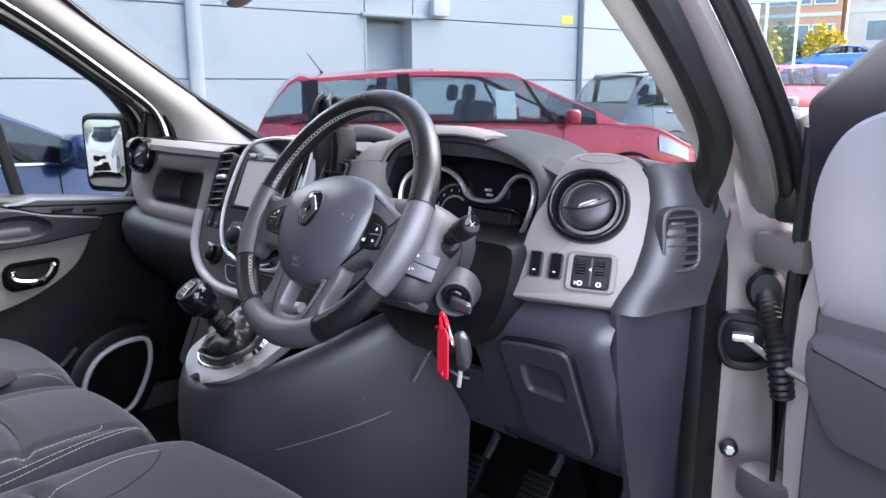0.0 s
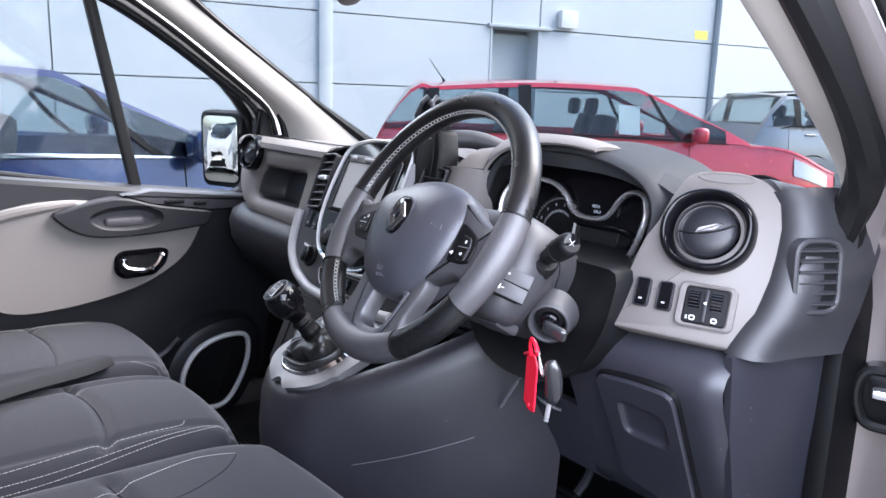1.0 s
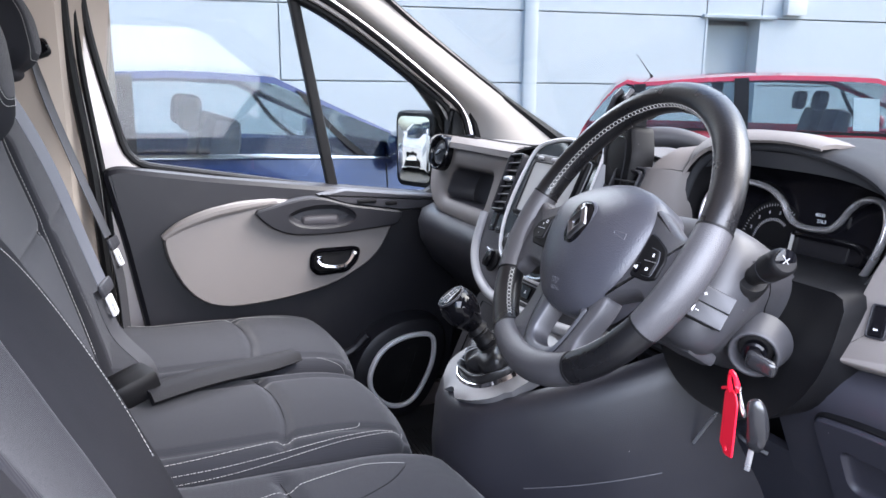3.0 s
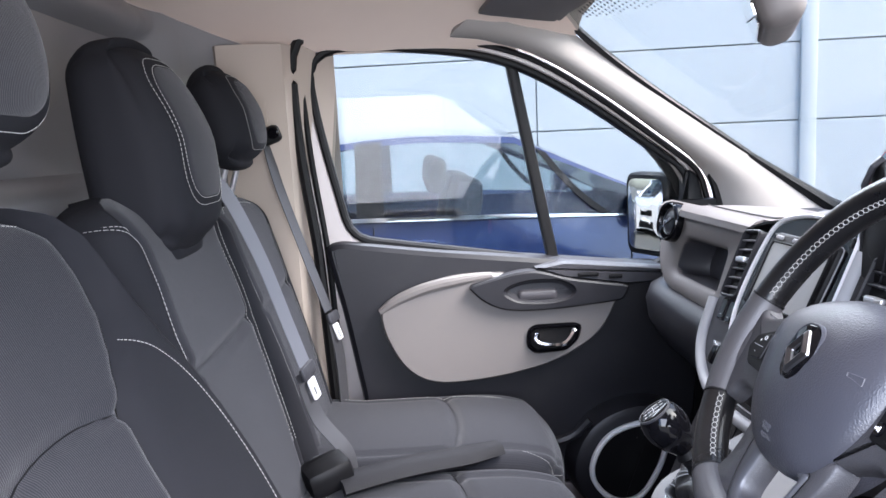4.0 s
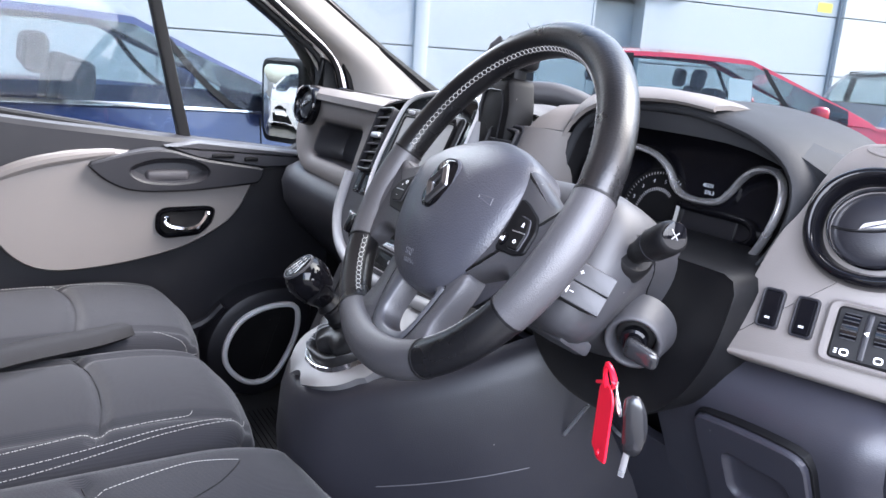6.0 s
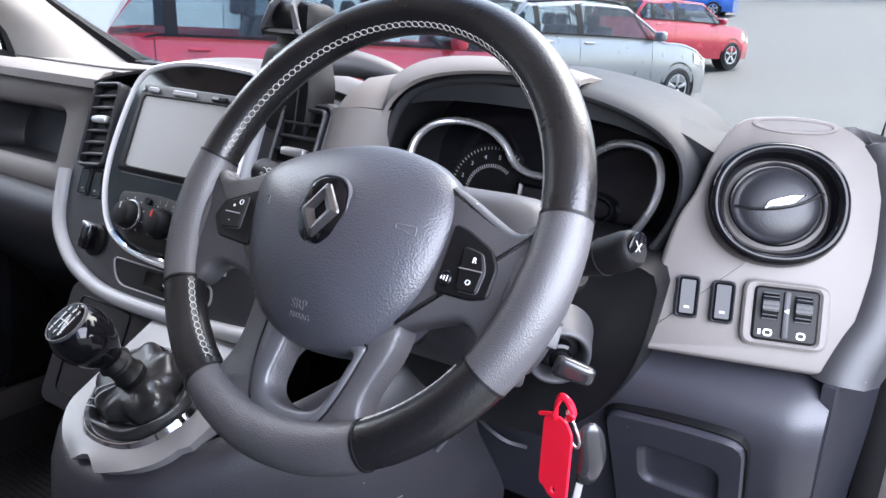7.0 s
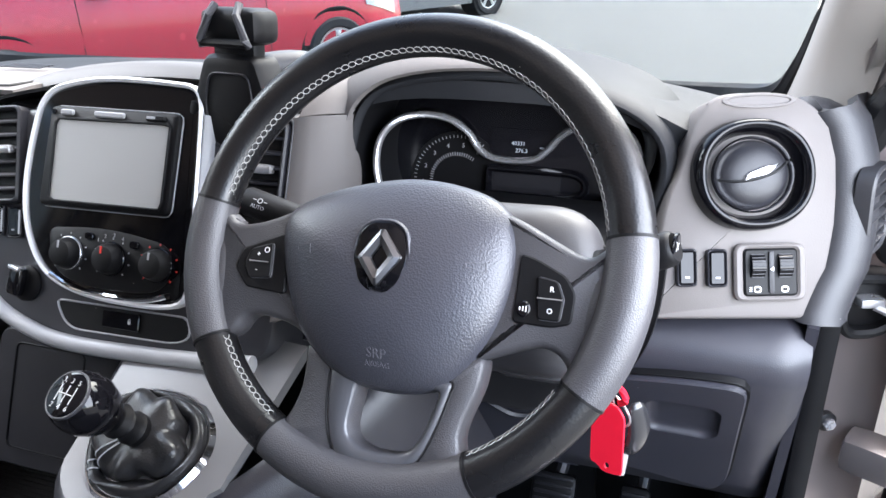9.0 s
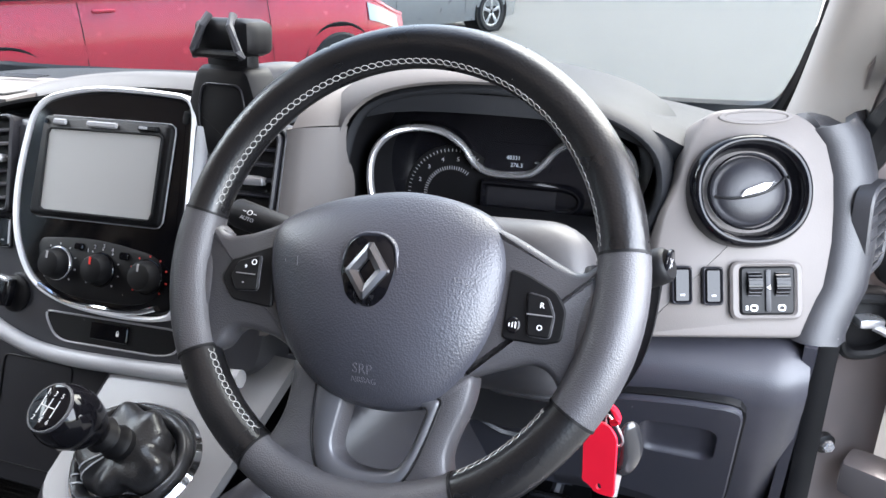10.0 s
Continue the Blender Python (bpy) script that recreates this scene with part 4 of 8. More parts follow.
def slat_vent(m, w, h, count, parent, tab=True, mat=None):
    fr = part("vent_frame", ring(rrect(w, h, 0.010), rrect(w - 0.010, h - 0.010, 0.007), 0.012, m, 0.002, back=-0.02), DARK, parent, "dark vent frame")
    part("vent_back", prism(rrect(w - 0.008, h - 0.008, 0.007), [(0, -0.008), (0, 0.0015)], m), BLACK, fr)
    for i in range(count):
        v = -h / 2 + 0.010 + (h - 0.020) * (i + 0.5) / count
        part("slat", block((w - 0.010, 0.0035, 0.009), 0.0015, m @ pose(0, v, 0.006, 25), (4, 4, 4)), mat or DARK, fr)
    if tab:
        part("tab", block((w * 0.5, 0.010, 0.012), 0.003, m @ pose(0.004, h * 0.05, 0.011, 10)), SATIN, fr, "silver vent tab")
    return fr


def rocker(m, w, h, parent):
    b = part("switch", prism(rrect(w, h, 0.003), [(0, -0.004), (0, 0.001), (0.0016, 0.003)], m), PIANO, parent, "gloss black rocker switch")
    part("switch_frame", ring(rrect(w + 0.004, h + 0.004, 0.004), rrect(w, h, 0.003), 0.0025, m, 0.001, back=-0.004), DARK, b)
    part("switch_mark", slab(box2(0.0042, 0.0020, 0, -h * 0.28), 0.0006, m @ pose(0, 0, 0.0026), 0.0001), GREYMARK, b)
    return b


def dashboard():
    dash = thing("dashboard", "two-tone grey and greige plastic van dashboard", "dashboard", (0, 0.4, 0.9))
    # -- upper deck reaching to the windscreen
    rows = []
    nx = 48
    for i in range(nx + 1):
        x = -0.735 + 1.47 * i / nx
        e = abs(x) / 0.735
        row = []
        for j in range(15):
            t = j / 14
            front = 0.262 + 0.02 * e + 0.035 * max(0, (x - 0.60) / 0.135)
            back = 0.80 - 0.10 * e ** 2
            y = front + (back - front) * t
            z = 1.272 - 0.03 * t - 0.03 * e ** 6
            # swell over the instruments
            hump = math.exp(-((x - 0.415) / 0.20) ** 4)
            z += hump * 0.055 * (1 - t) ** 1.1
            # shallow tray in the middle
            tray = math.exp(-((x - 0.03) / 0.17) ** 6) * math.exp(-((t - 0.30) / 0.20) ** 4)
            z -= 0.030 * tray
            z -= 0.02 * max(0, t - 0.8) / 0.2
            if t == 0:
                z -= 0.012
            row.append((x, y, z))
        rows.append(row)
    part("upper_deck", sheet(rows, 0.02), DASHTOP, dash, "grained dark grey dash top", sharp=50)
    # -- pale lid on the passenger side
    lid = []
    for i in range(17):
        x = -0.70 + 0.50 * i / 16
        lid.append([(x, 0.262 + 0.20 * t, 1.272 + 0.006 - 0.012 * t - 0.03 * (abs(x) / 0.735) ** 6 + 0.004 * math.sin(math.pi * t)) for t in [j / 6 for j in range(7)]])
    top_lid = part("dash_lid", sheet(lid, 0.006), BEIGE, dash, "greige tray lid on the dash top")
    part("lid_seam", tube(smooth_path([(-0.52, 0.285, 1.2795), (-0.45, 0.275, 1.280), (-0.25, 0.275, 1.280), (-0.22, 0.30, 1.279), (-0.22, 0.44, 1.272)], 4), 0.0015, 4), BLACK, top_lid)
    grille = bmesh.new()
    for i in range(5):
        slab(box2(0.075, 0.0022, 0, i * 0.006), 0.0015, pose(-0.33, 0.40, 1.277), 0.0003, grille)
    part("deck_grille", grille, MIDGREY, top_lid)
    # -- passenger face with the open shelf
    face = rounded([(-0.665, -0.045), (-0.60, -0.098), (-0.27, -0.105), (-0.225, -0.10), (-0.225, 0.082), (-0.62, 0.082), (-0.675, 0.03)], [0.05, 0.05, 0.02, 0.004, 0.006, 0.04, 0.05], 6)
    shelf = rounded([(-0.555, -0.058), (-0.335, -0.058), (-0.315, 0.022), (-0.535, 0.020), (-0.56, -0.02)], [0.02, 0.012, 0.014, 0.03, 0.03], 6)
    pf = part("passenger_face", ring(respace(face, 96), respace(shelf, 96), 0.012, PF, 0.010, back=-0.03), BEIGE, dash, "greige face panel with an open shelf", sharp=50)
    part("open_shelf", prism(shelf, [(0, 0.003), (0.002, -0.06), (0.004, -0.065)], PF, cap_back=False), MIDGREY, pf, "grey recess of the open shelf")
    lip = []
    for i in range(25):
        x = -0.68 + 0.455 * i / 24
        lip.append([(x, 0.245 + dy, 1.257 + dz) for dy, dz in ((-0.012, -0.002), (-0.008, 0.010), (0.004, 0.0185), (0.02, 0.021))])
    part("face_top_edge", sheet(lip, 0.006), BEIGE, pf)
    side = Matrix.Translation((-0.592, 0.234, 1.238)) @ plane_at((0, 0, 0), (1.0, 0.08, 0), (0.0, 0.2, 1))
    round_vent(side, 0.046, dash, 20)
    # -- soft dark roll under the face
    roll = []
    for i in range(33):
        x = -0.735 + 0.57 * i / 32
        e = max(0, (-0.60 - x) / 0.135)
        roll.append([(x, y + 0.05 * e * e, z) for y, z in ((0.262, 1.094), (0.222, 1.100), (0.196, 1.088), (0.186, 1.062), (0.192, 1.02), (0.225, 0.965), (0.27, 0.925), (0.33, 0.86), (0.42, 0.70), (0.47, 0.52))])
    part("knee_roll", sheet(roll, -0.02), DARK, dash, "dark grained roll above the knees", sharp=60)
    # -- centre stack: dark carrier and silver-grey collar
    car = rounded([(-0.232, 0.250), (-0.228, 0.125), (-0.205, 0.045), (-0.150, 0.005), (-0.047, -0.014), (0.06, -0.012), (0.16, -0.006), (0.206, 0.01), (0.214, 0.12), (0.214, 0.272), (0.10, 0.276), (-0.10, 0.262)], [0.02, 0.03, 0.05, 0.05, 0.05, 0.05, 0.03, 0.02, 0.03, 0.02, 0.02, 0.02], 6)
    stack = part("stack_panel", prism(car, [(0, -0.10), (0, -0.012), (0.004, -0.004), (0.012, 0.0)], ST), MIDGREY, dash, "grey centre stack carrier")
    lipp = [ST @ Vector((u, v, 0.002)) for u, v in ((-0.226, 0.128), (-0.208, 0.062), (-0.163, 0.019), (-0.106, -0.003), (-0.047, -0.011), (0.047, -0.009), (0.13, -0.004), (0.19, 0.002))]
    part("stack_lip", tube(smooth_path(lipp, 6), 0.0095, 12), GREYPLASTIC, stack, "satin grey lower lip")
    collar = rounded([(-0.123, 0.278), (-0.054, 0.296), (0.016, 0.297), (0.086, 0.293), (0.099, 0.278), (0.102, 0.231), (0.107, 0.14), (0.108, 0.061), (0.095, 0.047), (0.05, 0.042), (-0.027, 0.044), (-0.078, 0.056), (-0.106, 0.077), (-0.128, 0.116), (-0.136, 0.162), (-0.134, 0.215)],
                     [0.03, 0.05, 0.05, 0.012, 0.02, 0.05, 0.05, 0.02, 0.03, 0.05, 0.05, 0.05, 0.03, 0.04, 0.05, 0.05], 6)
    col = part("stack_collar", ring(respace(collar, 96), respace(inset(collar, 0.0055), 96), 0.013, ST, 0.0025, back=-0.045), SILVER, stack, "satin silver collar")
    flank = [[ST @ Vector((0.103 + 0.008 * (1 - v) + du, 0.055 + 0.205 * v, dw)) for du, dw in ((0.0, 0.012), (0.005, 0.008), (0.011, -0.008), (0.014, -0.03))] for v in [i / 10 for i in range(11)]]
    part("collar_flank", sheet(flank, -0.004), GREYPLASTIC, col, "satin grey flank")
    part("gloss_panel", prism(inset(collar, 0.005), [(0, -0.01), (0, 0.006), (0.004, 0.009)], ST), PIANO, stack, "gloss black panel")
    # hollow behind the collar, its shadow put in as a black sheet, and the pale brow of the dash top beyond it
    hollow, brow = [], []
    for i in range(25):
        t = i / 24
        u = -0.235 + 0.46 * t
        h = 0.262 + 0.046 * math.sin(math.pi * min(1, max(0, (t + 0.02) / 1.04))) ** 0.55
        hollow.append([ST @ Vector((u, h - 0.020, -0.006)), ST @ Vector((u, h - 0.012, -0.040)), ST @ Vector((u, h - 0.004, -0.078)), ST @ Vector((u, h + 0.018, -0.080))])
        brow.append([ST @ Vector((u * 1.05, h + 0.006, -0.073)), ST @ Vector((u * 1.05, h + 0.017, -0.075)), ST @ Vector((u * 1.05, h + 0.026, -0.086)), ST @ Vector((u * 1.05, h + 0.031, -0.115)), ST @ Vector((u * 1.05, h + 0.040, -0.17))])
    part("stack_hollow", sheet(hollow, -0.004), BLACK, stack, "hollow behind the screen, its shadow put in black", sharp=60)
    part("stack_brow", sheet(brow, -0.006), PALETOP, stack, "smooth pale brow over the screen", sharp=60)
    # screen unit
    unit = rounded([(-0.101, 0.259), (-0.105, 0.143), (0.0735, 0.146), (0.0755, 0.259)], 0.009)
    scr = part("screen_unit", prism(unit, [(0, 0.004), (0, 0.012), (0.0015, 0.0155), (0.004, 0.017)], ST), BLACK, stack, "black navigation unit")
    part("unit_edge", ring(respace(inset(unit, -0.0012), 72), respace(inset(unit, 0.0004), 72), 0.0105, ST, 0.0004, back=0.006), GREYMARK, scr)
    pane = rounded([(-0.088, 0.2425), (-0.0865, 0.1515), (0.064, 0.154), (0.0645, 0.2445)], 0.003)
    part("display", prism(pane, [(0, 0.014), (0, 0.0176)], ST), SCREENSHEEN, scr, "blank touch screen with a pale reflection put into its grey")
    part("display_edge", ring(respace(inset(pane, -0.003), 64), respace(pane, 64), 0.0195, ST, 0.0008, back=0.012), BLACK, scr)
    for u, w in ((-0.0745, 0.019), (-0.016, 0.042), (0.046, 0.026)):
        part("unit_button", prism(rrect(w, 0.0068, 0.0034, u, 0.2515), [(0, 0.015), (0, 0.0185), (0.0015, 0.020)], ST), GREYPLASTIC if u < 0.03 else BLACK, scr, "small unit button")
    part("unit_slot", slab(rrect(0.011, 0.003, 0.0008, 0.041, 0.2515), 0.0006, ST @ pose(0, 0, 0.0199), 0.0001), GREYMARK, scr)
    part("unit_slot", prism(oval(0.003, 0.003, -0.094, 0.2515, 12), [(0, 0.0165), (0, 0.018)], ST), PIANO, scr)
    # heater panel
    heat = rounded([(-0.091, 0.119), (-0.0087, 0.1265), (0.078, 0.115), (0.086, 0.083), (0.063, 0.059), (-0.031, 0.056), (-0.079, 0.070)], [0.014, 0.08, 0.02, 0.03, 0.03, 0.06, 0.03], 6)
    hp = part("heater_panel", prism(heat, [(0, 0.006), (0, 0.010), (0.003, 0.012)], ST), BLACK, stack, "black heater control panel")
    for k, u in enumerate((-0.056, 0.003, 0.066)):
        v = 0.0925
        kb = part("knob", prism(oval(0.0178, 0.0178, u, v, 32), [(0, 0.010), (0, 0.016), (0.002, 0.024), (0.004, 0.0275), (0.007, 0.0285)], ST), BLACK, hp, "round black heater knob")
        part("knob_ring", ring(oval(0.0192, 0.0192, u, v, 32), oval(0.0175, 0.0175, u, v, 32), 0.0150, ST, 0.0008, back=0.010), SATIN if k == 0 else PIANO, kb)
        part("knob_grip", tube([ST @ Vector((u + (0.0172 - 0.0008) * math.cos(a), v + (0.0172 - 0.0008) * math.sin(a), 0.018)) for a in [2 * math.pi * i / 32 for i in range(32)]], 0.0008, 5, True), DARK, kb)
        part("knob_mark", slab(box2(0.0022, 0.008, u - 0.001, v + 0.0095), 0.0012, ST @ pose(0, 0, 0.028), 0.0002), REDMARK if k == 1 else GREYMARK, kb)
        ticks = bmesh.new()
        for i in range(9):
            a = radians(225 - 270 * i / 8)
            slab(box2(0.0016, 0.0022), 0.0005, ST @ pose(u + 0.0245 * math.cos(a), v + 0.0225 * math.sin(a), 0.0118, 0, 0, math.degrees(a) - 90), 0.0001, ticks)
        part("dial_marks", ticks, REDMARK if k == 2 else GREYMARK, kb)
    for ch, u, v in (("1", -0.017, 0.1115), ("2", -0.008, 0.1165), ("3", 0.004, 0.1185), ("4", 0.016, 0.1155)):
        part("blower_mark", text_mesh(ch, 0.0062, ST @ pose(u, v, 0.0122)), GREYMARK, hp)
    for u in (-0.029, 0.033):
        part("heater_button", prism(rrect(0.012, 0.008, 0.003, u, 0.1145 if u < 0 else 0.111), [(0, 0.011), (0, 0.014), (0.001, 0.015)], ST), PIANO, hp)
    # chrome bar stands in for the reflected highlight along the lower edge
    part("highlight_lip", tube(smooth_path([ST @ Vector((u, v, 0.011)) for u, v in ((-0.080, 0.066), (-0.045, 0.0535), (0.0, 0.0500), (0.05, 0.0515), (0.080, 0.060))], 6), 0.0032, 8), CHROME, hp, "lower lip with its reflected highlight put in as chrome")
    part("lower_panel", prism(rrect(0.30, 0.17, 0.02, -0.045, -0.098), [(0, -0.06), (0, -0.040), (0.003, -0.036)], ST), DARK, stack, "dark lower panel")
    part("lower_seam", tube(rounded_loop([(-0.165, -0.030), (-0.165, -0.16), (-0.06, -0.16), (-0.06, -0.030)], 0.01, ST, -0.0355), 0.0012, 5, True), BLACK, stack)
    # sunken switch tray below
    tray = rounded([(-0.0755, 0.036), (0.103, 0.0385), (0.109, 0.018), (0.090, 0.0095), (-0.057, 0.0065)], [0.008, 0.008, 0.01, 0.02, 0.02], 5)
    tr = part("switch_pad", ring(respace(inset(tray, -0.002), 64), respace(tray, 64), 0.003, ST, 0.001, back=-0.012), GREYMARK, stack, "bright tray edge")
    part("tray_floor", prism(inset(tray, 0.0005), [(0, -0.012), (0.0, 0.0008)], ST), BLACK, tr, "dark switch tray")
    lb = part("lock_switch", prism(rrect(0.050, 0.020, 0.003, 0.0175, 0.0245), [(0, 0.0006), (0, 0.0030), (0.001, 0.004)], ST), PIANO, tr, "gloss black door lock switch")
    part("lock_mark", slab(box2(0.0034, 0.0034, 0.030, 0.0235), 0.0005, ST @ pose(0, 0, 0.004), 0.0001), WHITEMARK, lb)
    part("lock_mark", ring(oval(0.0015, 0.0020, 0.030, 0.026, 12), oval(0.0009, 0.0013, 0.030, 0.026, 12), 0.0005, ST @ pose(0, 0, 0.004), 0.0001), WHITEMARK, lb)
    sock = part("socket", prism(oval(0.021, 0.021, -0.122, 0.049, 24), [(0, -0.004), (0, 0.003), (0.003, 0.005)], ST), BLACK, stack, "black socket well")
    part("socket_flap", block((0.022, 0.034, 0.014), 0.005, ST @ pose(-0.131, 0.051, 0.008, 0, -10, -8)), PIANO, sock, "gloss black socket flap")
    part("socket_tab", block((0.020, 0.006, 0.012), 0.002, ST @ pose(-0.131, 0.066, 0.010, 0, -10, -8)), SATIN, sock)
    # vents beside the stack
    slat_vent(ST @ pose(-0.174, 0.197, 0.0, 0, 0, 6), 0.056, 0.116, 6, dash, True, GRAPHITE)
    for u in (-0.1765, -0.1495):
        rocker(ST @ pose(u, 0.119, 0.002, 0, 0, 5), 0.018, 0.034, dash)
    rv = slat_vent(ST @ pose(0.172, 0.202, 0.0), 0.066, 0.116, 6, dash)
    part("vent_shoulder", ring(rrect(0.078, 0.130, 0.014, 0, 0), rrect(0.066, 0.116, 0.010), 0.007, ST @ pose(0.172, 0.202, 0.0), 0.003, back=-0.03), DARK, rv, "dark vent surround")
    # -- greige bridge between the stack and the instruments
    face_rows = []
    for i in range(13):
        v = 0.05 + 0.214 * i / 12
        l = ST @ Vector((0.212, v, 0.004))
        r = Vector((0.2610, 0.2440 + 0.2 * (l.z - 1.22), l.z + 0.001))
        face_rows.append([l + Vector((0.0, 0.03, 0.0))] + [l.lerp(r, q) + Vector((0, -0.005, 0.002)) * math.sin(math.pi * q) for q in [j / 6 for j in range(7)]] + [r + Vector((0.0, 0.03, 0.0))])
    bp = part("bridge_panel", sheet(face_rows, 0.006), BEIGE, dash, "greige bridge panel", sharp=50)
    top = face_rows[-1][1:8]
    cap_rows = []
    crest = [Vector(p) for p in ((0.262, 0.2495, 1.268), (0.270, 0.254, 1.288), (0.290, 0.258, 1.307), (0.318, 0.261, 1.319), (0.365, 0.2635, 1.3270), (0.425, 0.264, 1.3290), (0.480, 0.263, 1.3240))]
    crest = smooth_path(crest, 3)
    for i, p in enumerate(crest):
        a = crest[max(0, i - 1)]
        b = crest[min(len(crest) - 1, i + 1)]
        d = (b - a).normalized()
        n = Vector((-d.z, 0, d.x)).normalized()
        k = 1.0 - 0.97 * i / (len(crest) - 1)
        cap_rows.append([p + Vector((0, -0.002, 0)), p + n * 0.0035 + Vector((0, 0.001, 0)), p + n * (0.004 + 0.026 * k) + Vector((0, 0.022, 0)), p + n * (0.004 + 0.030 * k) + Vector((0, 0.060, -0.004))])
    part("bridge_cap", sheet(cap_rows, 0.005), BEIGE, bp, "greige cap that sweeps over the instruments", sharp=60)
    knuckle = [[q + Vector((0, 0.0, 0.0015)), q + Vector((0.004, 0.012, 0.016)), q + Vector((0.010, 0.040, 0.032)), q + Vector((0.020, 0.085, 0.036))] for q in top]
    part("bridge_top", sheet(knuckle, 0.005), BEIGE, bp, "greige top of the bridge", sharp=60)
    # -- instrument hood
    def arch_ring(y, grow, zoff=0.0):
        o = rounded([(0.262, 1.150), (0.260, 1.235), (0.274, 1.288), (0.308, 1.309), (0.375, 1.319), (0.440, 1.320), (0.530, 1.304), (0.580, 1.278), (0.591, 1.240), (0.580, 1.198), (0.538, 1.140), (0.300, 1.12)], [0.03, 0.05, 0.03, 0.04, 0.06, 0.06, 0.06, 0.03, 0.05, 0.06, 0.05, 0.03], 6)
        q = respace(inset(o, -grow), 96)
        return [Vector((x, y + 0.20 * (z - 1.22), z + zoff)) for x, z in q]
    hood = loft([arch_ring(0.40, 0.014, -0.004), arch_ring(0.30, 0.013), arch_ring(0.262, 0.009), arch_ring(0.250, 0.005), arch_ring(0.2465, 0.0015), arch_ring(0.248, -0.002), arch_ring(0.256, -0.0045)], True, False)
    part("instrument_hood", hood, DASHTOP, dash, "dark grey instrument hood", sharp=60)
    part("hood_lining", loft([arch_ring(0.254, -0.004), arch_ring(0.29, -0.008), arch_ring(0.338, -0.014)], True, False), BLACK, dash, "black hood lining")
    # -- driver face
    drv = rounded([(-0.088, -0.088), (0.068, -0.091), (0.077, -0.0725), (0.0915, -0.0468), (0.100, -0.005), (0.1027, 0.057), (0.096, 0.088), (0.0775, 0.1095), (0.057, 0.118), (0.0, 0.121), (-0.021, 0.1115), (-0.036, 0.080), (-0.044, 0.050), (-0.059, 0.025), (-0.071, -0.035)],
                  [0.004, 0.008, 0.03, 0.05, 0.05, 0.05, 0.03, 0.03, 0.03, 0.03, 0.03, 0.05, 0.05, 0.05, 0.05], 6)
    dfp = part("driver_face", prism(drv, [(0, -0.04), (0, -0.002), (0.0012, 0.003), (0.003, 0.0052)], DF), BEIGE, dash, "greige face panel with switches", sharp=60)
    backs = [[DF @ Vector((-0.020 + 0.092 * i / 8, 0.110 + 0.008 * math.sin(math.pi * i / 8), 0.002)) + Vector((0.0, 0.20 * t, 0.002 * math.sin(3.1 * t) - 0.060 * t)) for t in [j / 6 for j in range(7)]] for i in range(9)]
    part("face_cap", sheet(backs, 0.008), BEIGE, dfp)
    sl = DF @ pose(0.027, 0.1115, 0.0055)
    part("top_slot", ring(oval(0.034, 0.0072, n=40), oval(0.029, 0.0040, n=40), 0.0016, sl, 0.0007, back=-0.004), BEIGE, dfp)
    part("slot_dark", prism(oval(0.030, 0.0045, n=40), [(0, -0.004), (0, 0.0004)], sl), BEIGE, dfp)
    round_vent(DF @ pose(0.018, 0.043, 0.008), 0.0545, dash, 10)
    rocker(DF @ pose(-0.0435, -0.041, 0.009), 0.0145, 0.031, dash)
    rocker(DF @ pose(-0.0155, -0.042, 0.009), 0.0145, 0.031, dash)
    sp = DF @ pose(0.033, -0.0465, 0.008)
    part("switch_plinth", ring(rrect(0.066, 0.053, 0.010), rrect(0.050, 0.044, 0.005), 0.004, sp, 0.002, back=-0.004), BEIGE, dash)
    bank = part("switch_bank", prism(rrect(0.050, 0.044, 0.005), [(0, -0.003), (0, 0.002), (0.002, 0.004)], sp), BLACK, dash, "black lamp level switch bank")
    part("bank_rib", slab(rrect(0.005, 0.038, 0.002), 0.003, sp @ pose(0, 0, 0.003), 0.0008), DARK, bank)
    for u in (-0.0125, 0.0125):
        wheel = part("thumb_wheel", tube([sp @ Vector((u - 0.0062, 0.006, -0.004)), sp @ Vector((u + 0.0062, 0.006, -0.004))], 0.0135, 26), PIANO, bank, "ribbed thumb wheel")
        for k in range(7):
            a = radians(40 + 100 * k / 6)
            part("rib", block((0.0116, 0.0010, 0.0010), 0.0003, sp @ pose(u, 0.006 + 0.0135 * math.cos(a), -0.004 + 0.0135 * math.sin(a)), (2, 2, 2)), DARK, wheel)
        part("switch_mark", ring(rrect(0.0068, 0.0058, 0.0025, u, -0.0155), rrect(0.0046, 0.0034, 0.0015, u, -0.0155), 0.0006, sp @ pose(0, 0, 0.004), 0.0001), WHITEMARK, bank)
    for k in range(3):
        part("switch_mark", slab(box2(0.0024, 0.0006, -0.0188, -0.0138 - 0.0016 * k), 0.0006, sp @ pose(0, 0, 0.004), 0.0001), WHITEMARK, bank)
    part("switch_mark", slab([(-0.002, 0), (0.0015, -0.002), (0.0015, 0.002)], 0.0006, sp @ pose(0, 0.003, 0.0064), 0.0001), WHITEMARK, bank)
    # -- end cap with the demister vent
    edge = [(0.084, 0.104), (0.096, 0.088), (0.1022, 0.057), (0.1018, 0.025), (0.0995, -0.005), (0.0945, -0.03), (0.0905, -0.0468), (0.083, -0.06), (0.0765, -0.0735), (0.070, -0.088), (0.069, -0.096)]
    cap = []
    for u, v in edge:
        p = DF @ Vector((u, v, -0.001))
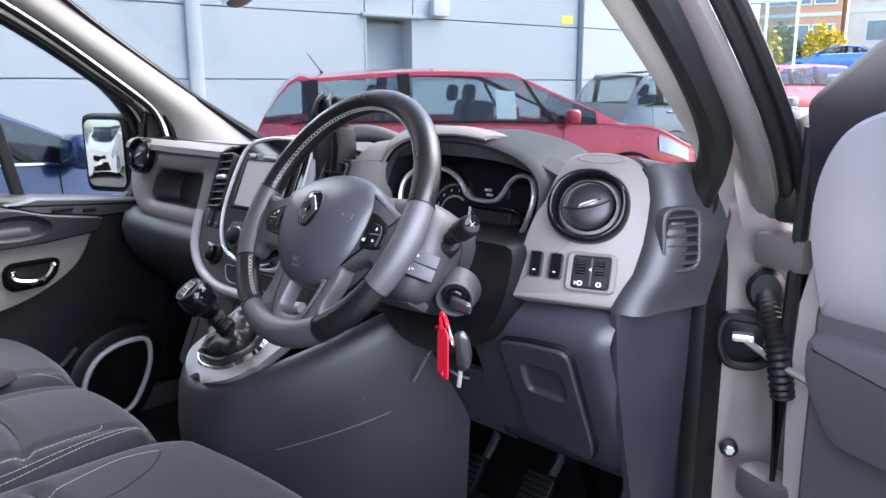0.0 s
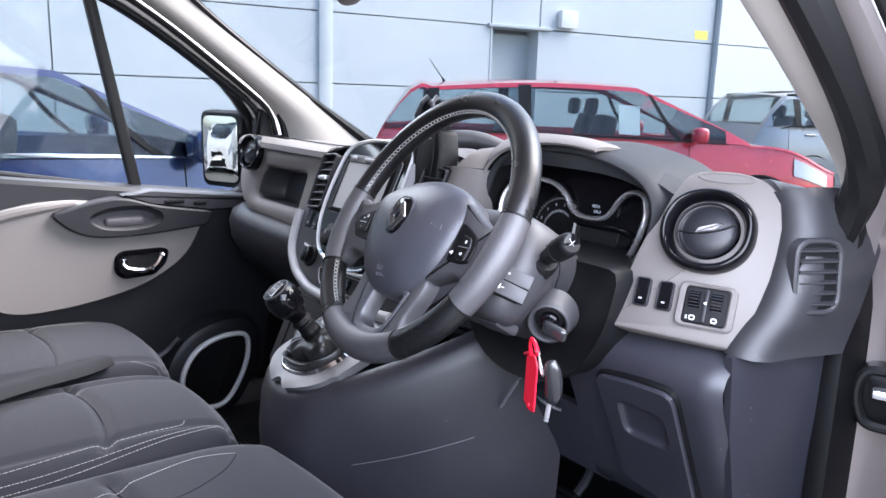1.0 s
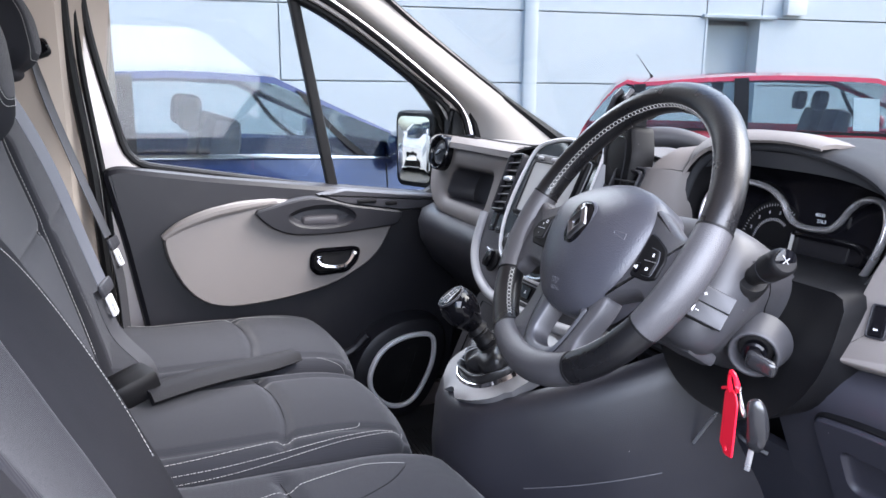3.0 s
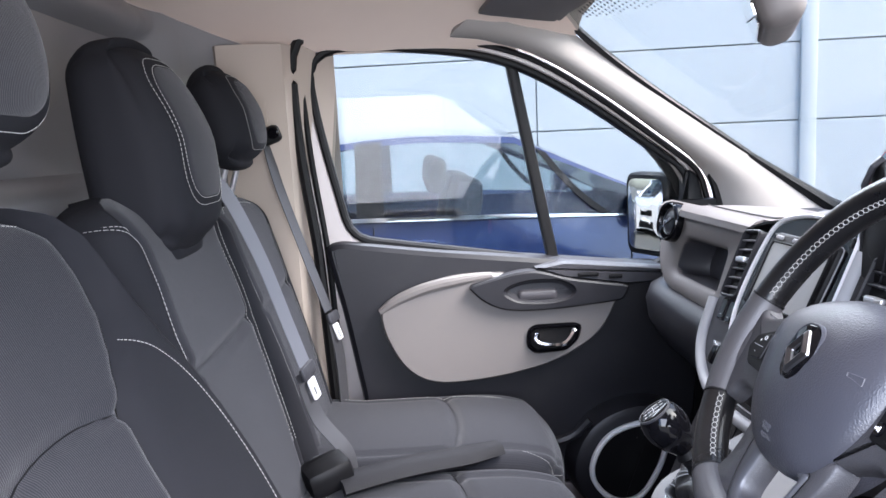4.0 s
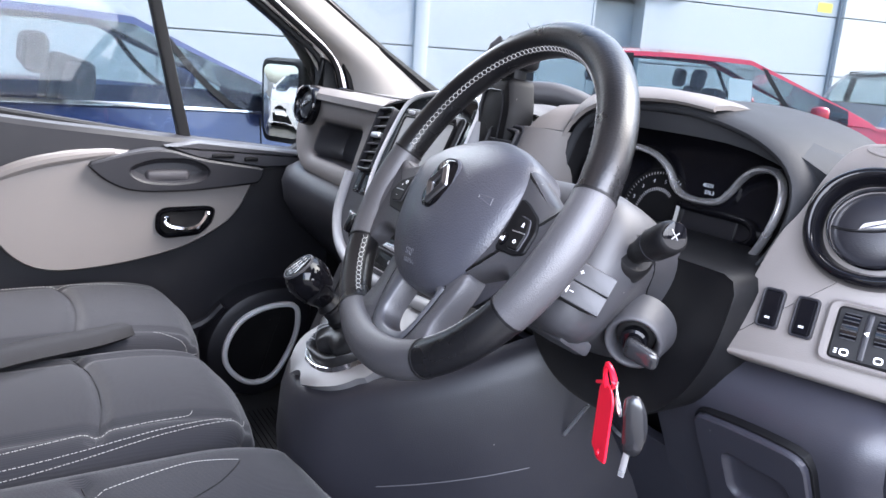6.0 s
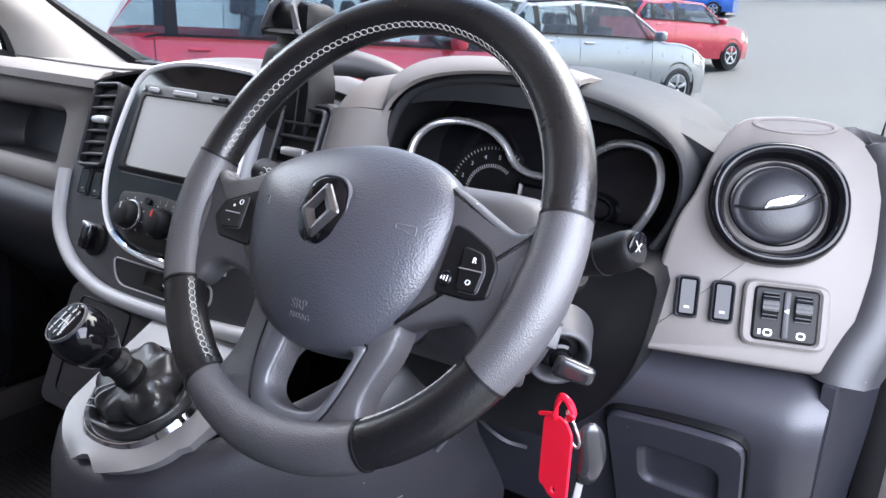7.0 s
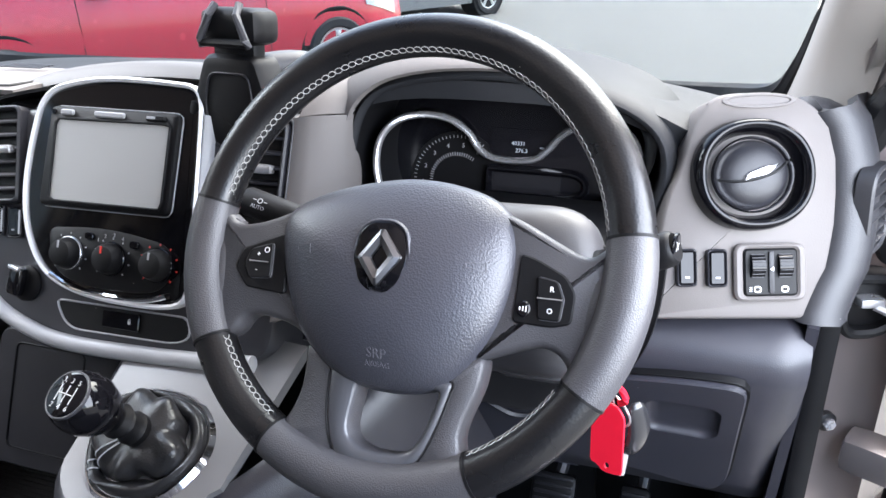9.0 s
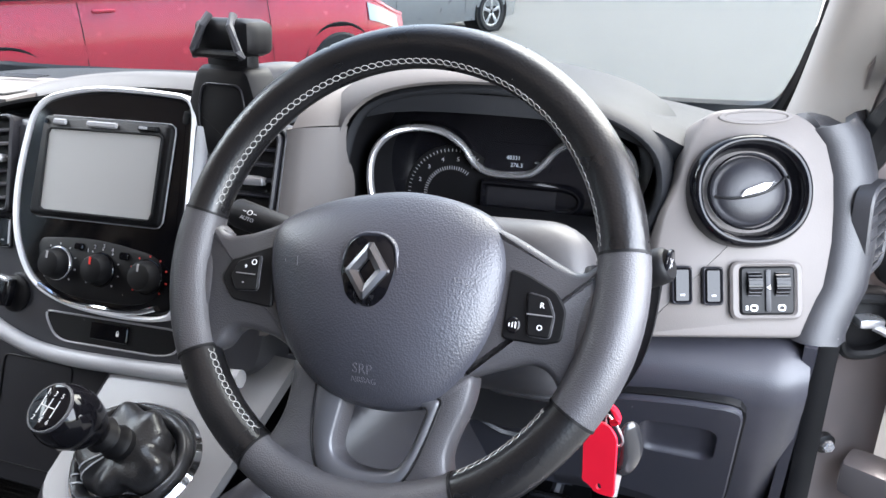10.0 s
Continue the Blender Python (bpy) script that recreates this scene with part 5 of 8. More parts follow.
        cap.append([p + Vector((-0.003, 0.006, 0)), p + Vector((0.002, 0.001, 0)), p + Vector((0.010, 0.0, 0)), p + Vector((0.022, 0.004, 0)), p + Vector((0.028, 0.018, 0)), p + Vector((0.032, 0.05, -0.001)), Vector((0.782, p.y + 0.13, p.z - 0.002))])
    ec = part("end_cap", sheet(cap, -0.01), ENDCAP, dash, "dark grey dash end cap", sharp=70)
    topc = []
    for i in range(8):
        t = i / 7
        a, b = DF @ Vector((0.06, 0.112, 0.0)), Vector((0.770, 0.43, 1.262))
        l = a.lerp(Vector((0.70, 0.50, 1.262)), t)
        r = (DF @ Vector((0.094, 0.093, 0.0))).lerp(b, t) + Vector((0.012, 0.0, 0.004)) * math.sin(math.pi * t)
        topc.append([l.lerp(r, q) + Vector((0, 0, 0.012)) * math.sin(math.pi * q) for q in [j / 5 for j in range(6)]])
    part("end_cap_top", sheet(topc, -0.008), ENDCAP, ec, "", 60)
    ev = plane_at((0.778, 0.302, 1.207), (0.42, 0.91, 0), (0, 0.20, 1))
    evf = part("side_vent", ring(rrect(0.062, 0.086, 0.022), rrect(0.050, 0.074, 0.017), 0.006, ev, 0.002, back=-0.01), ENDCAP, dash, "side window demister vent")
    part("vent_back", prism(rrect(0.052, 0.076, 0.018), [(0, -0.004), (0, 0.0005)], ev), BLACK, evf)
    for i in range(6):
        part("slat", block((0.049, 0.0030, 0.008), 0.001, ev @ pose(0, -0.030 + 0.012 * i, 0.002, 20), (4, 4, 4)), ENDCAP, evf)
    # -- padded shelf below the driver face, knee panel and cubby
    sh = []
    for i in range(25):
        x = 0.50 + 0.236 * i / 24
        e = max(0, (x - 0.706) / 0.03)
        sh.append([(x, y + 0.012 * e * e, z) for y, z in ((0.29, 1.118), (0.250, 1.114), (0.222, 1.104), (0.206, 1.090), (0.200, 1.074), (0.203, 1.055), (0.252, 0.945), (0.286, 0.875), (0.297, 0.850), (0.37, 0.838))])
    kp = part("knee_panel", sheet(sh, -0.015), KNEE, dash, "dark grained knee panel", sharp=60)
    KP = plane_at((0.628, 0.1965, 1.058), (1, 0, 0), (0, -0.45, 1))
    lid2 = rounded([(-0.064, -0.010), (-0.058, -0.185), (0.048, -0.205), (0.058, -0.175), (0.057, 0.002), (0.0, 0.0)], [0.014, 0.014, 0.014, 0.02, 0.016, 0.03], 5)
    grip = rrect(0.070, 0.054, 0.014, 0.002, -0.066, 8)
    cl = part("cubby_lid", ring(respace(lid2, 72), respace(grip, 72), 0.007, KP, 0.0018, back=-0.006), KNEE, kp, "dark fuse cover lid")
    part("lid_gap", ring(respace(inset(lid2, -0.003), 64), respace(lid2, 64), 0.0015, KP, 0.0005, back=-0.006), BLACK, cl)
    part("pull_hollow", dome(respace(grip, 72), [(1.0, 0.0058), (0.94, 0.0025), (0.86, 0.0008), (0.6, 0.0002)], KP, None, False), KNEE, cl, "rounded finger hollow")
    sidep = [[(0.728 + 0.014 * i, 0.222 + 0.07 * i + 0.02 * (i == 1) + dy, z) for z, dy in ((1.115, 0.0), (1.02, 0.012), (0.93, 0.035), (0.84, 0.06), (0.70, 0.075))] for i in range(5)]
    part("kick_panel", sheet(sidep, 0.01), KNEE, dash)
    # -- steering column surround below the instruments
    under = []
    for i in range(17):
        x = 0.20 + 0.32 * i / 16
        dip = 0.05 * math.sin(math.pi * i / 16)
        under.append([(x, y, z - (dip if 0 < k < 5 else 0)) for k, (y, z) in enumerate(((0.30, 1.14), (0.27, 1.11), (0.26, 1.06), (0.28, 1.00), (0.33, 0.94), (0.42, 0.86), (0.50, 0.70), (0.56, 0.52)))])
    part("column_surround", sheet(under, -0.02), BLACK, dash)
    wall = [[(x, 0.58 + 0.0 * x, z) for z in (0.50, 0.7, 0.9, 1.1, 1.2)] for x in (-0.78, -0.4, 0, 0.4, 0.78)]
    part("footwell_wall", sheet(wall, 0.02), BLACK, dash, "black footwell wall")
    return dash


def instrument_cluster():
    cl = thing("instrument_cluster", "black instrument cluster with chrome outlined dials and a digital readout", "instrument cluster", (0.42, 0.32, 1.2))
    m = plane_at((0.415, 0.332, 1.225), (1, 0, 0), (0, 0.2, 1))
    face = rounded([(-0.17, -0.10), (0.15, -0.10), (0.185, -0.01), (0.175, 0.055), (0.10, 0.096), (-0.10, 0.096), (-0.165, 0.06)], 0.04)
    part("face", prism(face, [(0, -0.01), (0, 0.0)], m), CLUSTERGLASS, cl, "dark cluster face")
    band = [(-0.112, -0.070, 0.046), (-0.126, -0.045, 0.054), (-0.131, -0.015, 0.057), (-0.127, 0.012, 0.055), (-0.112, 0.031, 0.045), (-0.088, 0.038, 0.031), (-0.062, 0.034, 0.018), (-0.042, 0.020, 0.010), (-0.028, 0.002, 0.007), (-0.008, -0.007, 0.005), (0.030, -0.005, 0.005), (0.047, 0.007, 0.007), (0.062, 0.024, 0.013), (0.085, 0.036, 0.025), (0.112, 0.038, 0.037), (0.136, 0.030, 0.051), (0.147, 0.008, 0.058), (0.143, -0.020, 0.058), (0.124, -0.048, 0.046), (0.092, -0.070, 0.031)]
    path = smooth_path([m @ Vector(p) for p in band], 5)
    part("chrome_band", tube(path, 0.0040, 10, flat=1.3, up=(0, 1, 0)), SATIN, cl, "satin chrome dial outline")
    # dark wall behind the band
    rows = [[p + Vector((0, 0.001, 0)), p.lerp(Vector((p.x, 0.345, p.z)), 0.5), Vector((p.x, 0.345, p.z))] for p in path]
    part("dial_wall", sheet(rows, 0.0015), BLACK, cl, "black dial wall")
    part("readout", prism(rrect(0.074, 0.030, 0.006, 0.018, 0.012), [(0, 0.0005), (0, 0.002)], m), CLUSTERGLASS, cl, "black digital readout")
    part("digits", text_mesh("40331", 0.0062, m @ pose(0.0135, 0.0112, 0.0024)), LCDMARK, cl)
    part("digits", text_mesh("276.3", 0.0062, m @ pose(0.0175, 0.0035, 0.0024)), LCDMARK, cl)
    part("digit_bar", slab(box2(0.007, 0.0014, 0.041, 0.008), 0.0005, m @ pose(0, 0, 0.0022), 0.0001), LCDMARK, cl)
    cx, cy = -0.055, -0.036
    dial = part("rev_dial", prism(oval(0.056, 0.056, cx, cy), [(0, 0.0003), (0, 0.0012)], m), BLACK, cl, "black rev counter dial")
    for k in range(7):
        a = radians(210 - 25.6 * k)
        part("numeral", text_mesh(str(k), 0.0066, m @ pose(cx + 0.041 * math.cos(a), cy + 0.041 * math.sin(a), 0.0016)), GREYMARK, dial)
    ticks = bmesh.new()
    for k in range(31):
        a = radians(210 - 154 * k / 30)
        for rr, ww in ((0.0505, 0.0032), (0.031, 0.0040)):
            slab(box2(0.0007, ww), 0.0004, m @ pose(cx + rr * math.cos(a), cy + rr * math.sin(a), 0.0013, 0, 0, math.degrees(a) - 90), 0.0001, ticks)
    part("tick_marks", ticks, GREYMARK, dial)
    low = rounded([(-0.022, -0.050), (0.080, -0.050), (0.098, -0.033), (0.086, -0.013), (-0.022, -0.013)], [0.006, 0.02, 0.014, 0.02, 0.006])
    part("lower_display", ring(respace(low, 48), respace(inset(low, 0.008), 48), 0.009, m, 0.003, back=0.0), PIANO, cl, "gloss black lower display frame")
    part("lower_screen", prism(rrect(0.078, 0.022, 0.002, 0.024, -0.031), [(0, 0.0004), (0, 0.0016)], m), SCREENOFF, cl, "dim lower display")
    part("lower_trim", tube(smooth_path([m @ Vector(p) for p in ((-0.005, -0.058, 0.02), (0.02, -0.057, 0.02), (0.040, -0.060, 0.02), (0.052, -0.068, 0.02))], 4), 0.0022, 6), SATIN, cl)
    part("reset_stalk", tube([m @ Vector((0.012, -0.060, 0.0)), m @ Vector((0.012, -0.060, 0.014))], 0.003, 8), REDMARK, cl)
    return cl


def centre_console():
    """Sloping console that carries the gear lever."""
    con = thing("centre_console", "grey centre console running down to the floor", "console", (0.1, 0.1, FLOOR_Z))
    secs = []
    for t in [i / 28 for i in range(29)]:
        y = 0.17 - 0.197 * t
        z = 0.962 + 0.52 * (y - 0.038)
        xl, xr = 0.036 + 0.002 * t, 0.240 - 0.030 * t
        if y < 0.020:
            wide = 0.086 * math.sqrt(max(0.02, 1 - ((0.020 - y) / 0.048) ** 2))
            xl, xr = 0.123 - wide, 0.123 + wide
        secs.append((y, z, xl, xr))
    top = [[(xl + (xr - xl) * u, y, z + 0.004 * math.sin(math.pi * u)) for u in [j / 8 for j in range(9)]] for y, z, xl, xr in secs]
    part("console_top", sheet(top, -0.015), CONSOLESILVER, con, "satin silver-grey console top")
    rows = []
    for a in range(49):
        # outline in plan from the passenger side round the nose to the driver side
        s = a / 48
        if s < 0.30:
            p = Vector((0.033 - 0.018 * (1 - s / 0.30), 0.40 - 0.365 * s / 0.30))
        elif s < 0.58:
            ang = math.pi + math.pi * 0.80 * (s - 0.30) / 0.28
            p = Vector((0.123 + 0.090 * math.cos(ang), 0.025 + 0.056 * math.sin(ang)))
        else:
            q = (s - 0.58) / 0.42
            first = Vector((0.123 + 0.090 * math.cos(math.pi * 1.80), 0.025 + 0.056 * math.sin(math.pi * 1.80)))
            p = first.lerp(Vector((0.40, 0.30)), q) + Vector((0.018, -0.012)) * math.sin(math.pi * q)
        zt = min(0.959 + 0.52 * (p.y - 0.038), 1.04)
        d = (p - Vector((0.14, 0.20))).normalized()
        row = []
        for k, (g, zz) in enumerate(((-0.010, 0.002), (-0.002, 0.0), (0.005, -0.008), (0.011, -0.028), (0.016, -0.085), (0.010, None), (0.004, None), (0.010, None))):
            z = zt + zz if zz is not None else (zt - 0.085) + (FLOOR_Z - zt + 0.085) * (k - 4) / 3
            row.append((p.x + d.x * g, p.y + d.y * g, z))
        rows.append(row)
    side = part("console_side", sheet(rows, 0.01), CONSOLE, con, "dark grained console side", sharp=60)
    shell = bvh_of(side)
    line = [(0.6, 0.02 + 0.15 * i / 30, 0.835 + 0.050 * (i / 30)) for i in range(31)]
    seam = drop_on(line, shell, (-1, 0, 0), 0.0004)
    if len(seam) > 3:
        part("side_seam", tube(seam, 0.0009, 6), GRAPHITE, con, "pale seam edge")
    return con


def gear_lever():
    g = thing("gear_lever", "black gear lever with a leather gaiter and chrome surround", "gear lever", (0.115, 0.05, 0.93))
    G = plane_at((0.130, 0.038, 0.967), (1, 0, 0), (0, 1, 0.52))
    rim = rounded([(-0.085, 0.034), (-0.080, -0.006), (-0.060, -0.044), (-0.034, -0.061), (0.002, -0.063), (0.036, -0.052), (0.056, -0.026), (0.067, 0.010), (0.054, 0.043), (0.022, 0.066), (-0.030, 0.069), (-0.068, 0.056)], 0.03, 6)
    part("surround", ring(respace(rim, 64), respace(inset(rim, 0.011), 64), 0.017, G, 0.005, back=-0.012), CHROME, g, "bright chrome gaiter surround")
    base = respace(inset(rim, 0.011), 64)
    neck = Vector((0.124, 0.015, 1.018))
    axis = Vector((-0.10, -0.62, 0.82)).normalized()
    n = 72
    start = [G @ Vector((u, v, 0.012)) for u, v in respace(inset(rim, 0.0100), n)]
    cen = sum(start, Vector()) / n
    up = G.to_3x3() @ Vector((0, 0, 1))
    rng = random.Random(11)
    rings = []
    # the leather rises as a wall inside the frame, sinks into a fold, and gathers up to the neck
    for k in range(22):
        t = k / 21
        ringp = []
        for i in range(n):
            ang = 2 * math.pi * i / n
            d = start[i] - cen
            flat = (d - axis * d.dot(axis)).normalized()
            if t < 0.28:
                s = t / 0.28
                p = start[i] - d * 0.07 * s * s + up * 0.014 * math.sin(math.pi * 0.5 * s)
            elif t < 0.46:
                s = (t - 0.28) / 0.18
                p = start[i] - d * (0.07 + 0.25 * s) + up * (0.014 - 0.026 * s * s)
            else:
                s = (t - 0.46) / 0.54
                low = start[i] - d * 0.32 - up * 0.012
                p = low.lerp(neck - axis * 0.012 + flat * 0.0155, s)
                p += (up * 0.016 + flat * 0.014) * math.sin(math.pi * s ** 0.8)
            deep = math.sin(math.pi * min(1, max(0, (t - 0.18) / 0.80)))
            fold = 0.0060 * math.sin(3 * ang + 1.1 + 2.6 * t) + 0.0042 * math.sin(5 * ang - 0.7 - 3.4 * t) + 0.0018 * math.sin(9 * ang + 4 * t)
            sharp_ = 1 - 2 * abs(((3 * ang + 2.2 * t) / (2 * math.pi)) % 1 - 0.5)
            p += (d.normalized() * fold + up * (0.7 * fold + 0.008 * (sharp_ - 0.4))) * deep
            ringp.append(p)
        rings.append(ringp)
    part("gaiter", loft(rings, True, False), GAITER, g, "creased black leather gaiter", sharp=80)
    for off in (44, 46):
        part("gaiter_seam", tube([r[off] + up * 0.0008 for r in rings], 0.0008, 5), GREYMARK, g)
    part("collar", tube([neck - axis * 0.012, neck - axis * 0.004, neck, neck + axis * 0.010, neck + axis * 0.013], [0.016, 0.017, 0.0145, 0.0145, 0.012], 20), BLACK, g, "ribbed black collar")
    part("reverse_ring", tube([neck + axis * 0.012, neck + axis * 0.017, neck + axis * 0.026], [0.012, 0.0175, 0.0135], 20), BLACK, g)
    prof = [(0.020, 0.012), (0.030, 0.0165), (0.044, 0.0245), (0.058, 0.0285), (0.070, 0.0285), (0.080, 0.0255), (0.086, 0.021)]
    kb = part("knob", tube(smooth_path([neck + axis * a for a, _ in prof], 1), [r for _, r in prof], 28), PIANO, g, "glossy black gear knob", sharp=50)
    top = neck + axis * 0.0855
    K = plane_at(top, (1, 0, 0), Vector((0, 1, 0)) * 0.8 + Vector((0, 0, 0.6)))
    K = Matrix.Translation(top) @ Matrix.Translation(-K.translation) @ K
    zc = Vector((K[0][2], K[1][2], K[2][2]))
    if zc.dot(axis) < 0:
        K = K @ pose(0, 0, 0, 180)
    K = plane_at(top, axis.cross(Vector((0, 0, 1))).normalized() * -1, (0, 0.8, 0.6))
    if Vector((K[0][2], K[1][2], K[2][2])).dot(axis) < 0:
        K = plane_at(top, axis.cross(Vector((0, 0, 1))).normalized(), (0, 0.8, 0.6))
    part("knob_cap", prism(oval(0.0215, 0.0215, n=28), [(0, -0.004), (0, 0.001), (0.004, 0.0025)], K), PIANO, kb)
    part("cap_ring", ring(oval(0.0225, 0.0225, n=28), oval(0.0205, 0.0205, n=28), 0.0015, K, 0.0005, back=-0.003), MIDGREY, kb, "thin silver ring")
    lines = bmesh.new()
    for u in (-0.009, 0.0, 0.009):
        slab(box2(0.0010, 0.016, u, 0), 0.0006, K @ pose(0, 0, 0.0024), 0.0001, lines)
    slab(box2(0.019, 0.0010), 0.0006, K @ pose(0, 0, 0.0024), 0.0001, lines)
    part("shift_gate", lines, GREYMARK, kb)
    for k, (u, v) in enumerate(((-0.009, 0.012), (-0.009, -0.012), (0.0, 0.012), (0.0, -0.012), (0.009, 0.012), (0.009, -0.012))):
        part("numeral", text_mesh(str(k + 1), 0.0065, K @ pose(u, v, 0.0026)), GREYMARK, kb)
    return g


dashboard()
instrument_cluster()
centre_console()
gear_lever()
# ---- steering wheel, column, key, phone holder, mirrors, pedals ----
WC = Vector((0.410, 0.0254, 1.2346))
_rz = Matrix.Rotation(radians(-4.1), 3, "Z")
WUP = _rz @ Vector((0, math.sin(radians(32)), math.cos(radians(32))))
WRT = _rz @ Vector((1, 0, 0))
WHEEL = plane_at(WC, WRT, WUP)
SPIN = WHEEL @ pose(0, 0, 0, 0, 0, 3.0)      # the wheel stands turned a little


RIM_R, RIM_T = 0.1715, 0.0168


def rim_arc(a0, a1):
    k = max(3, int(abs(a1 - a0) / 3))
    return [SPIN @ Vector((RIM_R * math.cos(radians(a0 + (a1 - a0) * i / k)), RIM_R * math.sin(radians(a0 + (a1 - a0) * i / k)), 0)) for i in range(k + 1)]


def steering_wheel():
    w = thing("steering_wheel", "black leather steering wheel with grey grips and white cross stitching", "steering wheel", WC)
    ax = SPIN.to_3x3() @ Vector((0, 0, 1))
    leather = ((7.7, 171.0), (210.0, 242.0), (298.0, 330.0))
    for a0, a1 in leather:
        part("leather_section", tube(rim_arc(a0, a1), RIM_T, 20, up=ax), RIMLEATHER, w, "smooth black leather rim section")
    for a0, a1 in ((-30.0, 7.7), (171.0, 210.0), (242.0, 298.0)):
        pts = rim_arc(a0, a1)
        part("grip_section", tube(pts, [RIM_T + 0.0006 + 0.0012 * math.sin(math.pi * i / (len(pts) - 1)) for i in range(len(pts))], 20, up=ax), GRIPLEATHER, w, "grey grained rim grip")
    for a in (7.7, 171.0, 210.0, 242.0, 298.0, 330.0):
        part("rim_seam", tube(rim_arc(a - 0.35, a + 0.35), RIM_T + 0.0010, 20, up=ax), BLACK, w)
    # braided stitching along the inner side: two rails with slanting threads between them
    for a0, a1 in ((9.5, 169), (211.5, 240.5), (299.5, 328.5)):
        th = bmesh.new()
        step = 2.3
        n = int((a1 - a0) / step)
        def at(a, b):
            rr = RIM_R + (RIM_T + 0.0005) * math.cos(radians(b))
            return SPIN @ Vector((rr * math.cos(radians(a)), rr * math.sin(radians(a)), (RIM_T + 0.0005) * math.sin(radians(b))))
        for i in range(n):
            a = a0 + step * i
            for q in ((at(a, 144), at(a + step * 0.35, 146), at(a + step * 0.65, 158), at(a + step, 160)), (at(a + step, 144), at(a + step * 0.65, 146), at(a + step * 0.35, 158), at(a, 160))):
                tube(q, 0.00034, 4, bm=th)
        part("cross_stitching", th, STITCH, w, "white cross stitching")
    # airbag cover
    hub = rounded([(-0.0025, 0.0565), (-0.059, 0.0445), (-0.098, 0.0245), (-0.1005, 0.0018), (-0.0904, -0.0338), (-0.0736, -0.0675), (-0.0492, -0.0905), (-0.0227, -0.1035), (0.0149, -0.1065), (0.0491, -0.0990), (0.068, -0.0822), (0.0853, -0.0556), (0.0937, -0.0265), (0.0955, 0.006), (0.0882, 0.030), (0.0712, 0.0456), (0.0346, 0.0553)],
                  [0.05, 0.05, 0.012, 0.02, 0.05, 0.05, 0.04, 0.04, 0.04, 0.04, 0.03, 0.04, 0.05, 0.03, 0.025, 0.03, 0.05], 5)
    hub = respace(hub, 110)
    pad = part("airbag_cover", dome(hub, [(0.965, -0.035), (0.995, -0.012), (1.0, -0.003), (0.985, 0.0040), (0.955, 0.0090), (0.90, 0.0140), (0.82, 0.0188), (0.70, 0.0242), (0.55, 0.0290), (0.38, 0.0322), (0.2, 0.0338), (0.08, 0.0342)], SPIN, (0.002, -0.030)), AIRBAG, w, "dark grained airbag cover", sharp=80)
    skin = bvh_of(pad)
    back = rounded([(-0.075, 0.03), (-0.07, -0.07), (0.0, -0.10), (0.07, -0.07), (0.075, 0.03)], 0.03)
    part("hub_back", prism(back, [(0, -0.060), (0, -0.02)], SPIN), BLACK, w)
    # badge: a bare diamond frame on a black plate
    hexa = rounded([(-0.0195, -0.0125), (-0.0165, 0.0080), (-0.0080, 0.0145), (0.0085, 0.0150), (0.0175, 0.0090), (0.0222, -0.0080), (0.0190, -0.0270), (0.0105, -0.0365), (-0.0030, -0.0368), (-0.0130, -0.0300)], 0.005)
    bad = part("badge", prism(hexa[::-1] if sum(hexa[i - 1][0] * hexa[i][1] - hexa[i][0] * hexa[i - 1][1] for i in range(len(hexa))) < 0 else hexa, [(0, 0.014), (0, 0.0334), (0.0012, 0.0342)], SPIN), PIANO, pad, "black badge plate")
    bevel = []
    for k, j, w0 in ((1.0, 1.0, 0.0340), (0.96, 0.97, 0.0364), (0.70, 0.74, 0.0384), (0.40, 0.44, 0.0364), (0.36, 0.40, 0.0344)):
        bevel.append([SPIN @ Vector((0.0018 + 0.0168 * k * x, -0.0108 + 0.0205 * j * y, w0)) for x, y in ((0.08, 1), (-0.08, 1), (-1, -0.02), (-1, -0.10), (-0.08, -1), (0.08, -1), (1, 0.02), (1, 0.10))])
    part("emblem", loft(bevel, True, False), DARKCHROME, bad, "chrome diamond emblem", sharp=20)
    part("badge_frame", ring(respace(inset(hexa, -0.0032), 48), respace(hexa, 48), 0.0334, SPIN, 0.002, back=0.012), AIRBAG, bad)
    for u, v in ((-0.066, -0.0085), (0.070, -0.0095)):
        hb = bmesh.new()
        for p, q in (((u - 0.007, v + 0.002), (u - 0.001, v + 0.0028)), ((u - 0.007, v + 0.002), (u - 0.006, v - 0.001)), ((u - 0.006, v - 0.001), (u - 0.001, v - 0.0012)), ((u - 0.001, v + 0.0028), (u + 0.006, v + 0.0035)), ((u - 0.001, v - 0.0012), (u + 0.007, v - 0.0030)), ((u + 0.006, v + 0.0035), (u + 0.007, v - 0.0030))):
            tube([SPIN @ Vector((*p, 0.022)), SPIN @ Vector((*q, 0.022))], 0.00030, 4, bm=hb)
        part("horn_mark", lay_on(hb, skin, SPIN @ pose(0, 0, 0.022), 0.0005), EMBOSS, pad)
    part("lettering", lay_on(text_mesh("SRP", 0.0098, SPIN @ pose(0.0062, -0.078, 0.022)), skin, SPIN @ pose(0, 0, 0.022), 0.0004), EMBOSS, pad)
    part("lettering", lay_on(text_mesh("AIRBAG", 0.0056, SPIN @ pose(0.0066, -0.0855, 0.022)), skin, SPIN @ pose(0, 0, 0.022), 0.0004), EMBOSS, pad)
